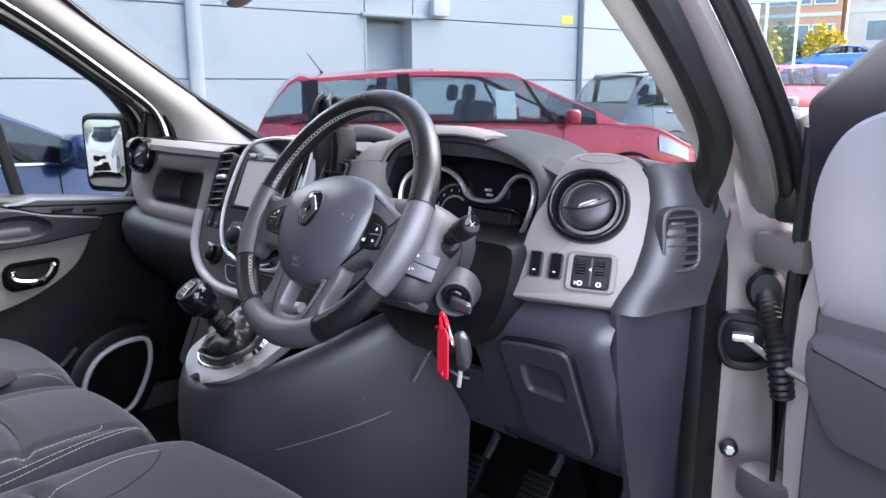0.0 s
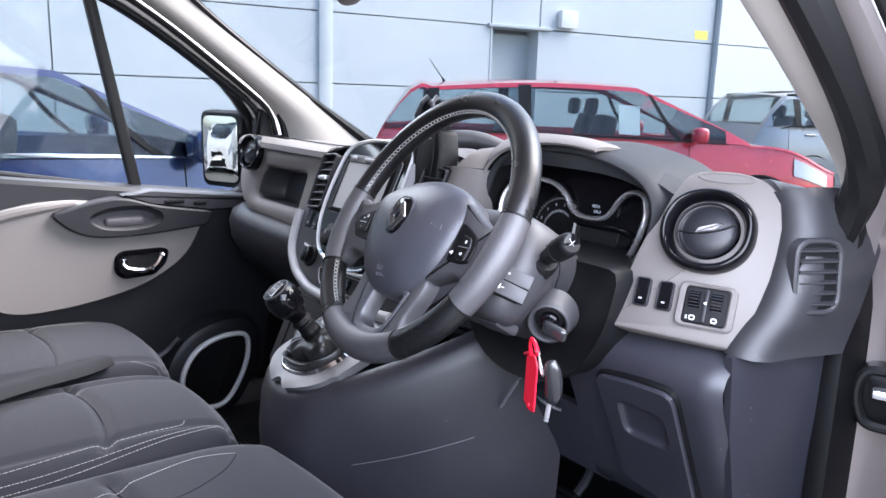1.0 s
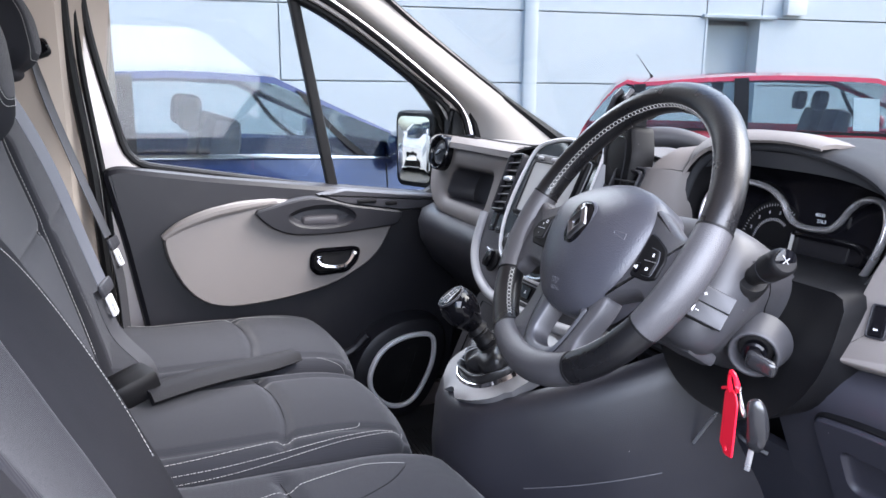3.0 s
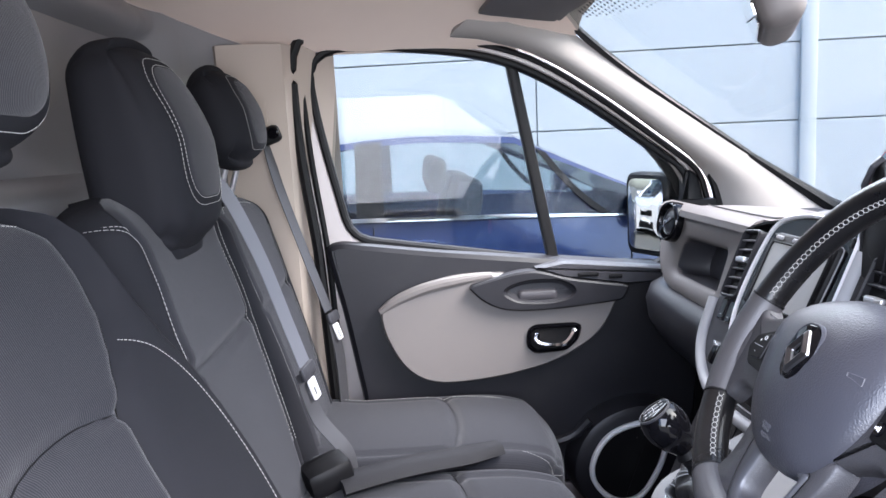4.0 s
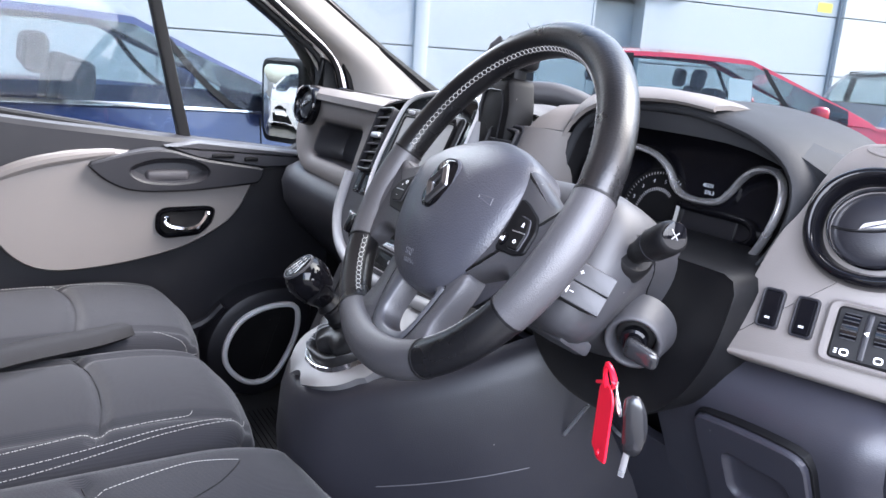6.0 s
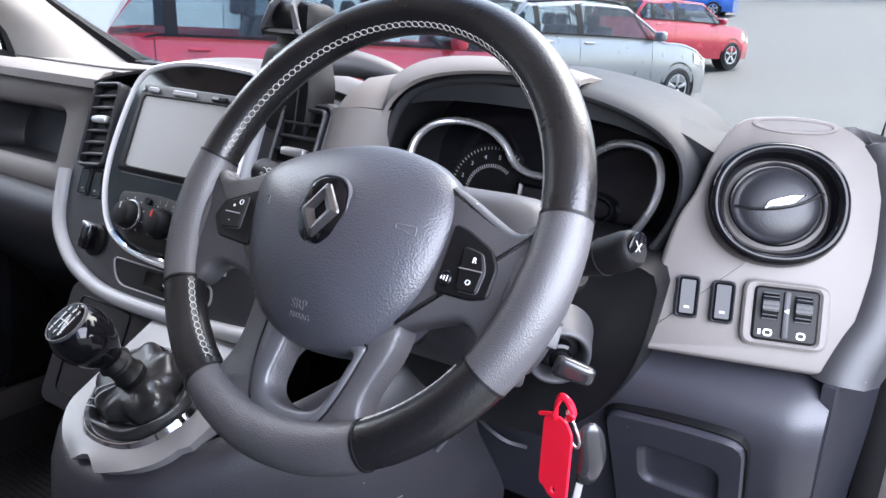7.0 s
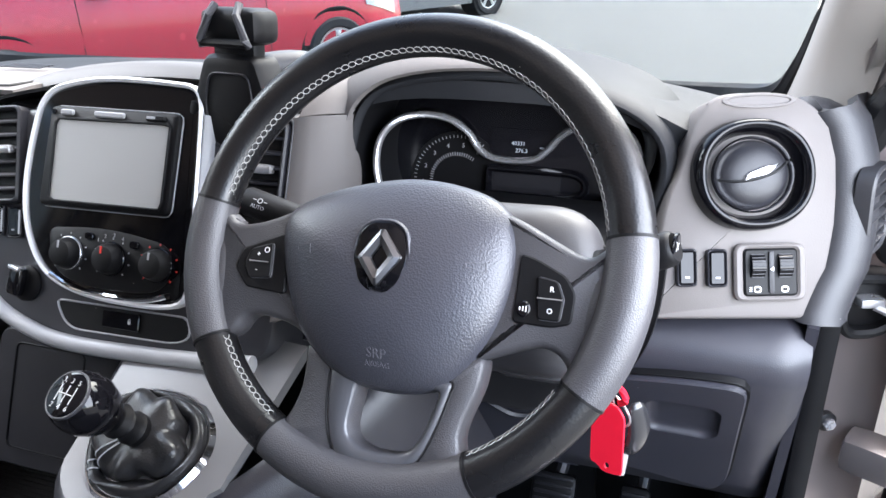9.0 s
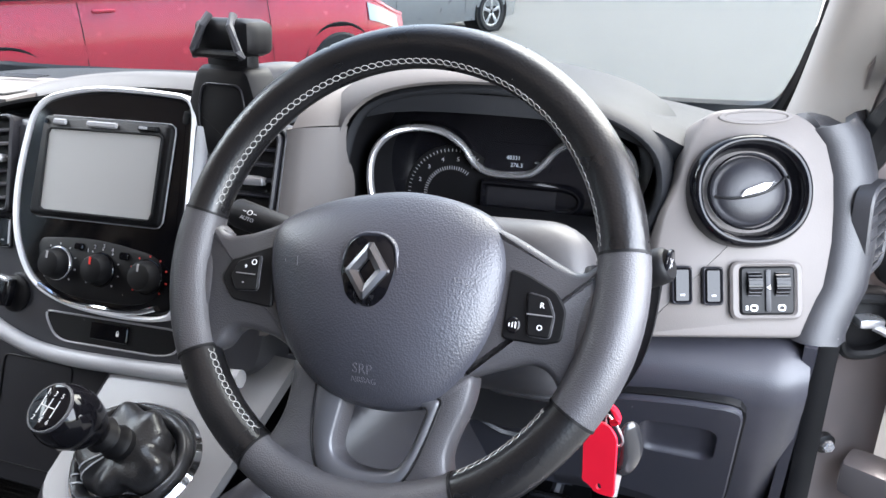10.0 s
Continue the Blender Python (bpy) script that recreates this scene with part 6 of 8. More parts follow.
    # side spokes with switch plates
    right = [(0.070, 0.038), (0.0937, 0.0300), (0.126, 0.0135), (0.1440, 0.0060), (0.1530, 0.0150), (0.1700, 0.0235), (0.1740, -0.030), (0.1520, -0.0880), (0.1405, -0.0800), (0.1340, -0.0630), (0.119, -0.0560), (0.096, -0.0640), (0.070, -0.075)]
    left = [(-0.070, 0.038), (-0.093, 0.0240), (-0.118, 0.0135), (-0.1435, 0.0080), (-0.1530, 0.0180), (-0.1700, 0.0255), (-0.1740, -0.030), (-0.1520, -0.0885), (-0.1290, -0.0790), (-0.1225, -0.0640), (-0.108, -0.0610), (-0.076, -0.0660), (-0.060, -0.080)]
    for sd, pts in ((1, right), (-1, left)):
        o = rounded(pts, [0.004, 0.02, 0.04, 0.010, 0.010, 0.006, 0.05, 0.006, 0.008, 0.012, 0.02, 0.03, 0.004], 6)
        if sum(o[i - 1][0] * o[i][1] - o[i][0] * o[i - 1][1] for i in range(len(o))) < 0:
            o = o[::-1]
        sp = part("spoke", prism(o, [(0.001, -0.016), (0, -0.008), (0.0, -0.001), (0.0012, 0.0025), (0.0032, 0.0048), (0.0055, 0.0056)], SPIN), GRIPLEATHER, w, "grey grained spoke", sharp=70)
        # swelling that carries the spoke into the rim
        root = [SPIN @ Vector(p) for p in ((0.152 * sd, 0.014, -0.007), (0.155 * sd, -0.008, -0.006), (0.154 * sd, -0.032, -0.006), (0.150 * sd, -0.058, -0.006), (0.145 * sd, -0.080, -0.008))]
        part("spoke_root", tube(smooth_path(root, 5), [0.008 + 0.006 * math.sin(math.pi * i / 20) for i in range(21)], 12), GRIPLEATHER, sp)
        if sd > 0:
            bp = [(0.0965, 0.0055), (0.1085, 0.0025), (0.130, -0.0075), (0.138, -0.0190), (0.1372, -0.0400), (0.124, -0.0437), (0.0960, -0.0430)]
            key = [(0.1105, -0.0095), (0.1255, -0.0120), (0.1308, -0.0235), (0.1295, -0.0392), (0.1140, -0.0392)]
        else:
            bp = [(-0.0930, 0.0050), (-0.1315, -0.0105), (-0.1375, -0.0255), (-0.1240, -0.0412), (-0.0870, -0.0440)]
            key = [(-0.1030, -0.0045), (-0.1225, -0.0108), (-0.1275, -0.0235), (-0.1208, -0.0342), (-0.1010, -0.0325)]
        plate = part("switch_plate", prism(rounded(bp if sd > 0 else bp, 0.004)[::-1] if sd > 0 else rounded(bp, 0.004), [(0, 0.002), (0, 0.0066), (0.0012, 0.0078)], SPIN), BLACK, sp, "black switch plate")
        kk = rounded(key, 0.003)
        kk = kk[::-1] if sd > 0 else kk
        part("key", prism(kk, [(0, 0.007), (0, 0.0094), (0.001, 0.0104)], SPIN), BLACK, plate)
        part("key_outline", ring(respace(inset(kk, -0.0003), 40), respace(inset(kk, 0.0003), 40), 0.0088, SPIN, 0.0001, back=0.007), EMBOSS, plate)
        c = (0.121, -0.0245) if sd > 0 else (-0.1135, -0.0205)
        part("key_divider", slab(box2(0.0175, 0.0008, *c), 0.0008, SPIN @ pose(0, 0, 0.0103), 0.0002), SATIN, plate)
        for ch, du, dv, z in ((("R", 0.001, 0.0065, 0.0054), ("O", 0.001, -0.0085, 0.0052)) if sd > 0 else (("+", -0.001, 0.0055, 0.0055), ("-", -0.001, -0.0065, 0.0060))):
            part("lettering", text_mesh(ch, z, SPIN @ pose(c[0] + du, c[1] + dv, 0.0106)), WHITEMARK, plate)
        if sd > 0:
            vk = part("key", prism(oval(0.0048, 0.0056, 0.1035, -0.0330, 20), [(0, 0.007), (0, 0.0090), (0.001, 0.0098)], SPIN), PIANO, plate)
            for k in range(3):
                part("key_mark", slab(box2(0.0007, 0.0022 + 0.0010 * k, 0.1010 + 0.0022 * k, -0.0330), 0.0005, SPIN @ pose(0, 0, 0.0098), 0.0001), WHITEMARK, vk)
        else:
            part("key_mark", ring(oval(0.0023, 0.0023, -0.1075, -0.0110, 16), oval(0.0017, 0.0017, -0.1075, -0.0110, 16), 0.0005, SPIN @ pose(0, 0, 0.0104), 0.0001), WHITEMARK, plate)
    # lower spoke: one plate with a hole, and a smooth raised frame round the hole
    hole = rounded([(-0.0140, -0.1000), (-0.0185, -0.1380), (-0.0030, -0.1480), (0.0300, -0.1458), (0.0405, -0.1330), (0.0500, -0.0980)], [0.004, 0.012, 0.02, 0.02, 0.012, 0.004], 6)
    skirt = [(-0.062, -0.078), (-0.0600, -0.1080), (-0.0660, -0.1290), (-0.0790, -0.1500), (-0.040, -0.1680), (0.0, -0.1725), (0.040, -0.1680), (0.0770, -0.1500), (0.0690, -0.1340), (0.0680, -0.1210), (0.0790, -0.0900), (0.080, -0.070)]
    sk = rounded(skirt, [0.004, 0.02, 0.02, 0.006, 0.05, 0.05, 0.05, 0.006, 0.012, 0.02, 0.01, 0.004], 6)
    low = part("lower_spoke", ring(respace(sk, 96), respace(hole, 96), 0.0050, SPIN, 0.0030, back=-0.016), GRIPLEATHER, w, "grey lower spoke with a hole", sharp=60)
    frame_o = rounded([(-0.0380, -0.0900), (-0.0375, -0.1180), (-0.0320, -0.1440), (-0.0180, -0.1625), (0.0135, -0.1640), (0.0390, -0.1540), (0.0510, -0.1260), (0.0600, -0.0900)], [0.004, 0.04, 0.03, 0.025, 0.03, 0.025, 0.04, 0.004], 6)
    part("spoke_frame", ring(respace(frame_o, 96), respace(inset(hole, -0.0005), 96), 0.0068, SPIN, 0.0026, back=-0.006), SPOKETRIM, low, "smooth raised spoke frame", sharp=70)
    part("spoke_crease", tube([SPIN @ Vector((u, v, 0.0050)) for u, v in respace(inset(frame_o, -0.0006), 96)], 0.0007, 5, True), BLACK, low)
    return w


def steering_column():
    c = thing("steering_column", "grey steering column shroud with stalks and ignition lock", "steering column", (0.45, 0.2, 1.1))
    secs = []
    for d, rt, lf, up, dn, r in ((-0.046, 0.085, -0.050, 0.030, -0.045, 0.025), (-0.049, 0.108, -0.062, 0.042, -0.058, 0.028), (-0.055, 0.126, -0.072, 0.050, -0.068, 0.028), (-0.063, 0.137, -0.078, 0.055, -0.074, 0.028), (-0.074, 0.142, -0.081, 0.058, -0.078, 0.028), (-0.095, 0.142, -0.082, 0.060, -0.080, 0.030), (-0.120, 0.138, -0.082, 0.061, -0.080, 0.032), (-0.145, 0.129, -0.082, 0.062, -0.076, 0.034), (-0.170, 0.117, -0.080, 0.062, -0.072, 0.036), (-0.195, 0.110, -0.076, 0.061, -0.068, 0.036), (-0.222, 0.104, -0.072, 0.058, -0.062, 0.036), (-0.240, 0.094, -0.066, 0.052, -0.055, 0.034), (-0.250, 0.074, -0.055, 0.040, -0.045, 0.026)):
        q = 1 - 0.26 * min(1, max(0, (-d - 0.095) / 0.05))
        o = respace(rounded([(lf, up), (lf, dn), (rt * 0.92 * q, dn), (rt * (q + 0.03), dn * 0.45), (rt, up * 0.45), (rt * 0.86, up)], [r, r, r * 0.9, r, r, r], 6), 72)
        secs.append([SPIN @ Vector((u, v, d)) for u, v in o])
    shroud = part("shroud", loft(secs, True, True), SHROUD, c, "smooth grey column shroud", sharp=70)
    skin = bvh_of(shroud)
    side = SPIN.to_3x3() @ Vector((-1, 0, 0))
    seam = drop_on([SPIN @ p for p in smooth_path([Vector((0.0, v, d)) for v, d in ((0.030, -0.104), (0.018, -0.128), (0.002, -0.148), (-0.006, -0.170), (-0.008, -0.200))], 6)], skin, side, 0.0002)
    if len(seam) > 4:
        part("shroud_seam", tube(seam, 0.0008, 5), BLACK, c)
    # dark drum behind the shroud
    dr = respace(rounded([(0.34, 1.19), (0.34, 1.07), (0.41, 1.022), (0.505, 1.020), (0.566, 1.052), (0.598, 1.110), (0.602, 1.19)], [0.02, 0.05, 0.05, 0.06, 0.05, 0.05, 0.02], 6), 60)
    part("column_drum", loft([[Vector((x, y + 0.22 * (z - 1.1), z)) for x, z in ([(0.47 + (px - 0.47) * k, 1.11 + (pz - 1.11) * k) for px, pz in dr])] for y, k in ((0.168, 0.96), (0.166, 0.99), (0.170, 1.0), (0.28, 1.0))], True, True), BLACK, c, "black drum behind the shroud", sharp=60)
    # right stalk in its boot
    a = SPIN @ Vector((0.139, 0.014, -0.090))
    tip = Vector((0.607, 0.0905, 1.2345))
    d = (tip - a).normalized()
    part("stalk_boot", tube([a - d * 0.020, a - d * 0.006, a + d * 0.003, a + d * 0.006, a + d * 0.004], [0.024, 0.0215, 0.019, 0.016, 0.010], 24), BLACK, c, "black stalk boot")
    st = part("stalk", tube([a - d * 0.006, a + d * 0.012, a + d * 0.018, a + d * 0.026, a + d * 0.034, tip - d * 0.010, tip - d * 0.003, tip - d * 0.001, tip], [0.0090, 0.0095, 0.0108, 0.0125, 0.0138, 0.0142, 0.0134, 0.0120, 0.0110], 24), BLACK, c, "black wiper stalk")
    em = plane_at(tip, (-d.y, d.x, 0), (0, 0, 1))
    if Vector((em[0][2], em[1][2], em[2][2])).dot(d) < 0:
        em = plane_at(tip, (d.y, -d.x, 0), (0, 0, 1))
    part("stalk_cap", prism(oval(0.0108, 0.0108, n=24), [(0, -0.001), (0, 0.0006), (0.001, 0.0012)], em), PIANO, st)
    for rot in (-55, 35):
        part("cap_mark", slab(box2(0.014 if rot < 0 else 0.008, 0.0007), 0.0006, em @ pose(0, 0, 0.0012, 0, 0, rot), 0.0001), GREYMARK, st)
    part("stalk_ring", tube([a + d * 0.0335, a + d * 0.0345], 0.0142, 24), DARK, st)
    # left stalk
    b = SPIN @ Vector((-0.062, 0.012, -0.090))
    tl = Vector((0.221, 0.113, 1.226))
    d = (tl - b).normalized()
    ls = part("stalk", tube([b, b + d * 0.044, b + d * 0.052, tl - d * 0.004, tl], [0.0085, 0.010, 0.0130, 0.0138, 0.0120], 20), BLACK, c, "black lamp stalk")
    n1, n2 = Vector((0, -0.94, 0.34)).normalized(), Vector((0, -0.70, 0.71)).normalized()
    part("lettering", text_mesh("AUTO", 0.0050, plane_at(tl - d * 0.021 + n1 * 0.0142, -d, (0, 0.34, 0.94))), GREYMARK, ls)
    ring_at = plane_at(tl - d * 0.023 + n2 * 0.0142, -d, (0, 0.71, 0.70))
    part("lamp_mark", ring(oval(0.0026, 0.0026, n=16), oval(0.0018, 0.0018, n=16), 0.0004, ring_at, 0.0001), GREYMARK, ls)
    for k in (-1, 1):
        part("lamp_mark", slab(box2(0.0032, 0.0007, k * 0.0055, 0.0), 0.0004, ring_at, 0.0001), GREYMARK, ls)
    part("stalk_ring", tube([b + d * 0.050, b + d * 0.0515], 0.0138, 20), DARK, ls)
    # audio satellite: a backplate and two keys
    sat = SPIN @ pose(0.1335, -0.0325, -0.0640, 0, 48, 0)
    s = part("audio_switch", block((0.044, 0.038, 0.018), 0.004, sat @ pose(-0.004, 0, -0.002), (4, 4, 4)), BLACK, c, "black audio control block")
    for v in (0.0090, -0.0090):
        part("audio_key", slab(rrect(0.040, 0.0170, 0.0020, 0.003, v), 0.010, sat, 0.0012), SHROUD, s, "grey audio key")
        part("key_mark", slab([(-0.0135, v - 0.0012), (-0.0115, v - 0.0012), (-0.0090, v - 0.0034), (-0.0090, v + 0.0034), (-0.0115, v + 0.0012), (-0.0135, v + 0.0012)], 0.0005, sat @ pose(0, 0, 0.0100), 0.0001), WHITEMARK, s)
        part("key_mark", slab(box2(0.0034, 0.0007, -0.0055, v), 0.0005, sat @ pose(0, 0, 0.0100), 0.0001), WHITEMARK, s)
        if v > 0:
            part("key_mark", slab(box2(0.0007, 0.0034, -0.0055, v), 0.0005, sat @ pose(0, 0, 0.0100), 0.0001), WHITEMARK, s)
    part("key_mark", slab(rrect(0.004, 0.005, 0.001, -0.0240, -0.009), 0.0005, sat @ pose(0, 0, 0.0072), 0.0001), GREYMARK, s)
    # ignition lock in a flared collar
    ic = Vector((0.544, 0.127, 1.118))
    im = plane_at(ic, Vector((0.80, 0.58, 0)), (0.12, -0.2, 1))
    flare = [[im @ Vector((r * math.cos(2 * math.pi * i / 40), r * 1.03 * math.sin(2 * math.pi * i / 40), w)) for i in range(40)] for r, w in ((0.034, -0.030), (0.0300, -0.016), (0.0275, -0.005), (0.0258, 0.0008), (0.0240, 0.0018), (0.0222, 0.0002), (0.0205, -0.002), (0.0195, -0.006), (0.0190, -0.02))]
    part("lock_collar", loft(flare, True, False), SHROUD, c, "grey ignition collar", sharp=80)
    lock = part("ignition_lock", prism(oval(0.0196, 0.0200), [(0, -0.030), (0.002, -0.012), (0.008, -0.010)], im), BLACK, c, "black ignition lock")
    part("lock_barrel", prism(oval(0.0125, 0.0125), [(0, -0.014), (0, -0.002), (0.002, 0.0)], im), PIANO, lock)
    lever = SPIN @ pose(0.090, -0.074, -0.105)
    part("height_lever", pillow((0.056, 0.017, 0.040), 0.007, (6, 4, 5), None, lever), SHROUD, c, "grey column height lever")
    # trim below the column: dark knee bolster with a bright edge strip
    bol = thing("knee_bolster", "dark plastic bolster below the steering column", "trim panel", (0.33, 0.22, 0.9))
    rows = []
    for i in range(9):
        t = i / 8
        z = 1.030 - 0.100 * t
        xr = 0.318 + 0.070 * t
        rows.append([(0.20 + 0.02 * t, 0.235 + 0.03 * t, z), (0.27 + 0.02 * t, 0.205 + 0.03 * t, z - 0.004), (xr - 0.006, 0.199 + 0.03 * t, z), (xr, 0.203 + 0.03 * t, z), (xr + 0.004, 0.26 + 0.03 * t, z)])
    part("bolster_panel", sheet(rows, -0.01), KNEE, bol, "dark grained bolster", sharp=40)
    # paler plastic puts the light on the bolster's top into its colour
    part("lit_bolster_lip", sheet([[(0.20 + 0.118 * i / 6, 0.240 - 0.038 * min(1, i / 4), 1.031), (0.20 + 0.122 * i / 6, 0.262 - 0.030 * min(1, i / 4), 1.050)] for i in range(7)], -0.008), SHROUD, bol, "top lip made paler as if lit")
    part("edge_strip", tube([(0.3865, 0.199, 0.934), (0.428, 0.199, 0.999)], 0.0022, 6), SATIN, bol, "thin bright steel strip")
    skirt = [[(0.385 + 0.135 * i / 8, y, z) for y, z in ((0.246, 0.965), (0.256, 0.935), (0.290, 0.870), (0.300, 0.845), (0.36, 0.835))] for i in range(9)]
    part("lower_skirt", sheet(skirt, -0.012), KNEE, bol, "dark panel under the column", sharp=50)
    part("bracket", tube(smooth_path([(0.40, 0.225, 1.02), (0.415, 0.220, 0.985), (0.45, 0.222, 0.962), (0.47, 0.24, 0.95)], 4), 0.004, 6), DARK, bol)
    # key and tag
    key = thing("ignition_key", "dark car key in the ignition with a second key hanging below", "key", ic)
    part("key_head", pillow((0.034, 0.019, 0.011), 0.005, (8, 6, 4), lambda a, b, cc, p: Vector((p.x, p.y * (1 - 0.12 * a), p.z * (1 - 0.25 * abs(a) ** 3))), im @ pose(0.010, -0.002, 0.013, 0, -20, -10)), KEYGREY, key, "glossy grey key head")
    part("key_neck", tube([im @ Vector((0, 0, -0.002)), im @ Vector((0.004, 0, 0.012))], [0.007, 0.008], 12), BLACK, key)
    loop = [Vector(p) for p in ((0.572, 0.086, 1.098), (0.582, 0.077, 1.094), (0.587, 0.078, 1.082), (0.583, 0.083, 1.072), (0.574, 0.086, 1.080))]
    part("key_ring", tube(smooth_path(loop, 5, True), 0.0011, 6, True), SATIN, key, "thin steel key ring")
    fob = [Vector((0.588, 0.087, 1.092)), Vector((0.592, 0.089, 1.082)), Vector((0.594, 0.091, 1.064)), Vector((0.591, 0.093, 1.046)), Vector((0.586, 0.095, 1.036))]
    part("key_fob", tube(smooth_path(fob, 4), [0.003 + 0.0075 * math.sin(math.pi * i / 16) ** 0.5 for i in range(17)], 14, flat=0.5, up=(0.6, -0.8, 0)), KEYGREY, key, "grey spare key fob")
    part("key_blade", block((0.006, 0.002, 0.024), 0.0008, pose(0.584, 0.094, 1.024, 0, 6, 30)), SATIN, key, "steel key blade")
    tag = thing("key_tag", "red plastic stock tag hanging from the key ring", "key tag", (0.57, 0.08, 1.06))
    tm = plane_at((0.570, 0.078, 1.0635), (0.93, -0.34, 0.05), (-0.02, 0.05, 1))
    to = rounded([(-0.0150, -0.030), (-0.008, -0.031), (-0.004, -0.036), (0.004, -0.036), (0.0150, -0.034), (0.0150, 0.022), (0.009, 0.030), (0.002, 0.032), (-0.009, 0.031), (-0.0150, 0.026)], 0.003)
    part("tag_plate", ring(respace(to, 48), respace(oval(0.0020, 0.0028, 0.001, -0.029, 16), 48), 0.0018, tm, 0.0005), REDTAG, tag)
    strap = [tm @ Vector(p) for p in ((-0.003, 0.030, 0.001), (0.000, 0.042, 0.005), (0.006, 0.052, 0.007), (0.013, 0.050, 0.006), (0.016, 0.040, 0.003), (0.009, 0.034, 0.001))]
    part("tag_loop", tube(smooth_path(strap, 5), 0.0019, 6, flat=1.6), REDTAG, tag)
    part("tag_end", tube([tm @ Vector((-0.018, 0.028, 0.003)), tm @ Vector((-0.002, 0.034, 0.004))], 0.0018, 6), REDTAG, tag)


def phone_holder():
    h = thing("phone_holder", "black plastic phone holder clamped on the dash top", "phone holder", (0.13, 0.24, 1.25))
    m = plane_at((0.141, 0.235, 1.280), (1, -0.12, 0), (0, 0.10, 1)) @ Matrix.Diagonal((1.12, 1.10, 1.1, 1))
    body = rounded([(-0.052, -0.030), (-0.044, 0.015), (-0.030, 0.052), (0.032, 0.052), (0.045, 0.015), (0.040, -0.045), (-0.034, -0.048)], 0.010)
    part("cradle", prism(body, [(0, -0.022), (0, 0.004), (0.004, 0.010), (0.010, 0.012)], m), BLACK, h, "black cradle")
    inner = rounded([(-0.024, -0.035), (-0.026, 0.010), (-0.020, 0.034), (0.024, 0.034), (0.028, 0.010), (0.024, -0.035)], 0.008)
    part("cradle_pad", ring(respace(inset(inner, -0.002), 48), respace(inner, 48), 0.0135, m, 0.0007, back=0.008), DARK, h)
    hd = part("clamp_head", block((0.066, 0.034, 0.042), 0.010, m @ pose(0.004, 0.078, -0.006), (6, 5, 5)), BLACK, h, "black clamp head")
    for s in (-1, 1):
        jaw = tube([m @ Vector((0.004 + s * 0.014, 0.098, 0.010)), m @ Vector((0.004 + s * 0.016, 0.088, 0.018)), m @ Vector((0.004 + s * 0.026, 0.066, 0.020)), m @ Vector((0.004 + s * 0.027, 0.060, 0.016))], 0.0042, 8)
        part("clamp_jaw", jaw, MIDGREY, hd, "grey clamp jaw")
    part("jaw_bar", tube([m @ Vector((-0.022, 0.063, 0.018)), m @ Vector((0.030, 0.063, 0.018))], 0.0045, 8), BLACK, hd)
    part("neck", block((0.050, 0.030, 0.020), 0.006, m @ pose(0.002, 0.056, -0.006)), BLACK, h)
    part("side_grip", block((0.012, 0.050, 0.022), 0.004, m @ pose(-0.046, -0.018, 0.004, 0, 0, -14)), BLACK, h, "side grip")
    part("foot", block((0.055, 0.035, 0.040), 0.010, m @ pose(0.0, -0.045, -0.030)), BLACK, h)
    arm = smooth_path([Vector(p) for p in ((0.150, 0.262, 1.318), (0.185, 0.300, 1.318), (0.225, 0.335, 1.298), (0.250, 0.352, 1.262))], 6)
    part("arm", tube(arm, 0.0155, 14), SHROUD, h, "thick grey bent arm")
    part("clip_base", block((0.060, 0.030, 0.018), 0.005, pose(0.162, 0.232, 1.236, 20)), BLACK, h, "black vent clip")


def interior_mirror():
    r = thing("interior_mirror", "pale grey rear-view mirror below the headliner", "mirror", (0.0, 0.16, 1.6))
    part("housing", pillow((0.27, 0.055, 0.085), 0.024, (12, 6, 6), None, pose(0.015, 0.155, 1.588, 18, 0, -24)), BEIGE, r, "pale rounded mirror housing")
    part("glass", prism(rrect(0.245, 0.062, 0.02), [(0, 0), (0, 0.002)], pose(0.015, 0.155, 1.588, 18, 0, -24) @ plane_at((0, -0.0285, 0), (1, 0, 0), (0, 0, 1))), MIRRORGLASS, r, "mirror glass")
    part("stem", tube([(0.0, 0.15, 1.62), (0.0, 0.12, 1.68)], 0.012, 10), BEIGE, r)
    v = thing("sun_visor", "light grey sun visor folded against the headliner", "sun visor", (-0.45, -0.08, 1.68))
    part("flap", pillow((0.40, 0.165, 0.016), 0.007, (8, 6, 4), None, pose(-0.40, -0.075, 1.683, -7, 0, 4)), BEIGE, v, "pale visor flap")
    part("pivot", tube([(-0.60, 0.0, 1.675), (-0.18, 0.01, 1.685)], 0.006, 8), BEIGE, v)
    v2 = thing("sun_visor", "light grey sun visor folded against the headliner", "sun visor", (0.45, -0.08, 1.68))
    part("flap", pillow((0.40, 0.165, 0.016), 0.007, (8, 6, 4), None, pose(0.40, -0.075, 1.683, -7, 0, -4)), BEIGE, v2, "pale visor flap")
    part("pivot", tube([(0.60, 0.0, 1.675), (0.18, 0.01, 1.685)], 0.006, 8), BEIGE, v2)
    l = thing("roof_lamp", "small grey interior lamp in the headliner", "lamp", (0, -0.1, 1.7))
    part("lamp_base", pillow((0.17, 0.12, 0.03), 0.013, (6, 6, 4), None, pose(-0.02, -0.10, 1.708, -4)), BEIGE, l)
    part("lens", prism(oval(0.045, 0.02), [(0, 0), (0, 0.004), (0.004, 0.008)], pose(-0.03, -0.11, 1.695, 180)), GREYPLASTIC, l, "grey lamp lens")


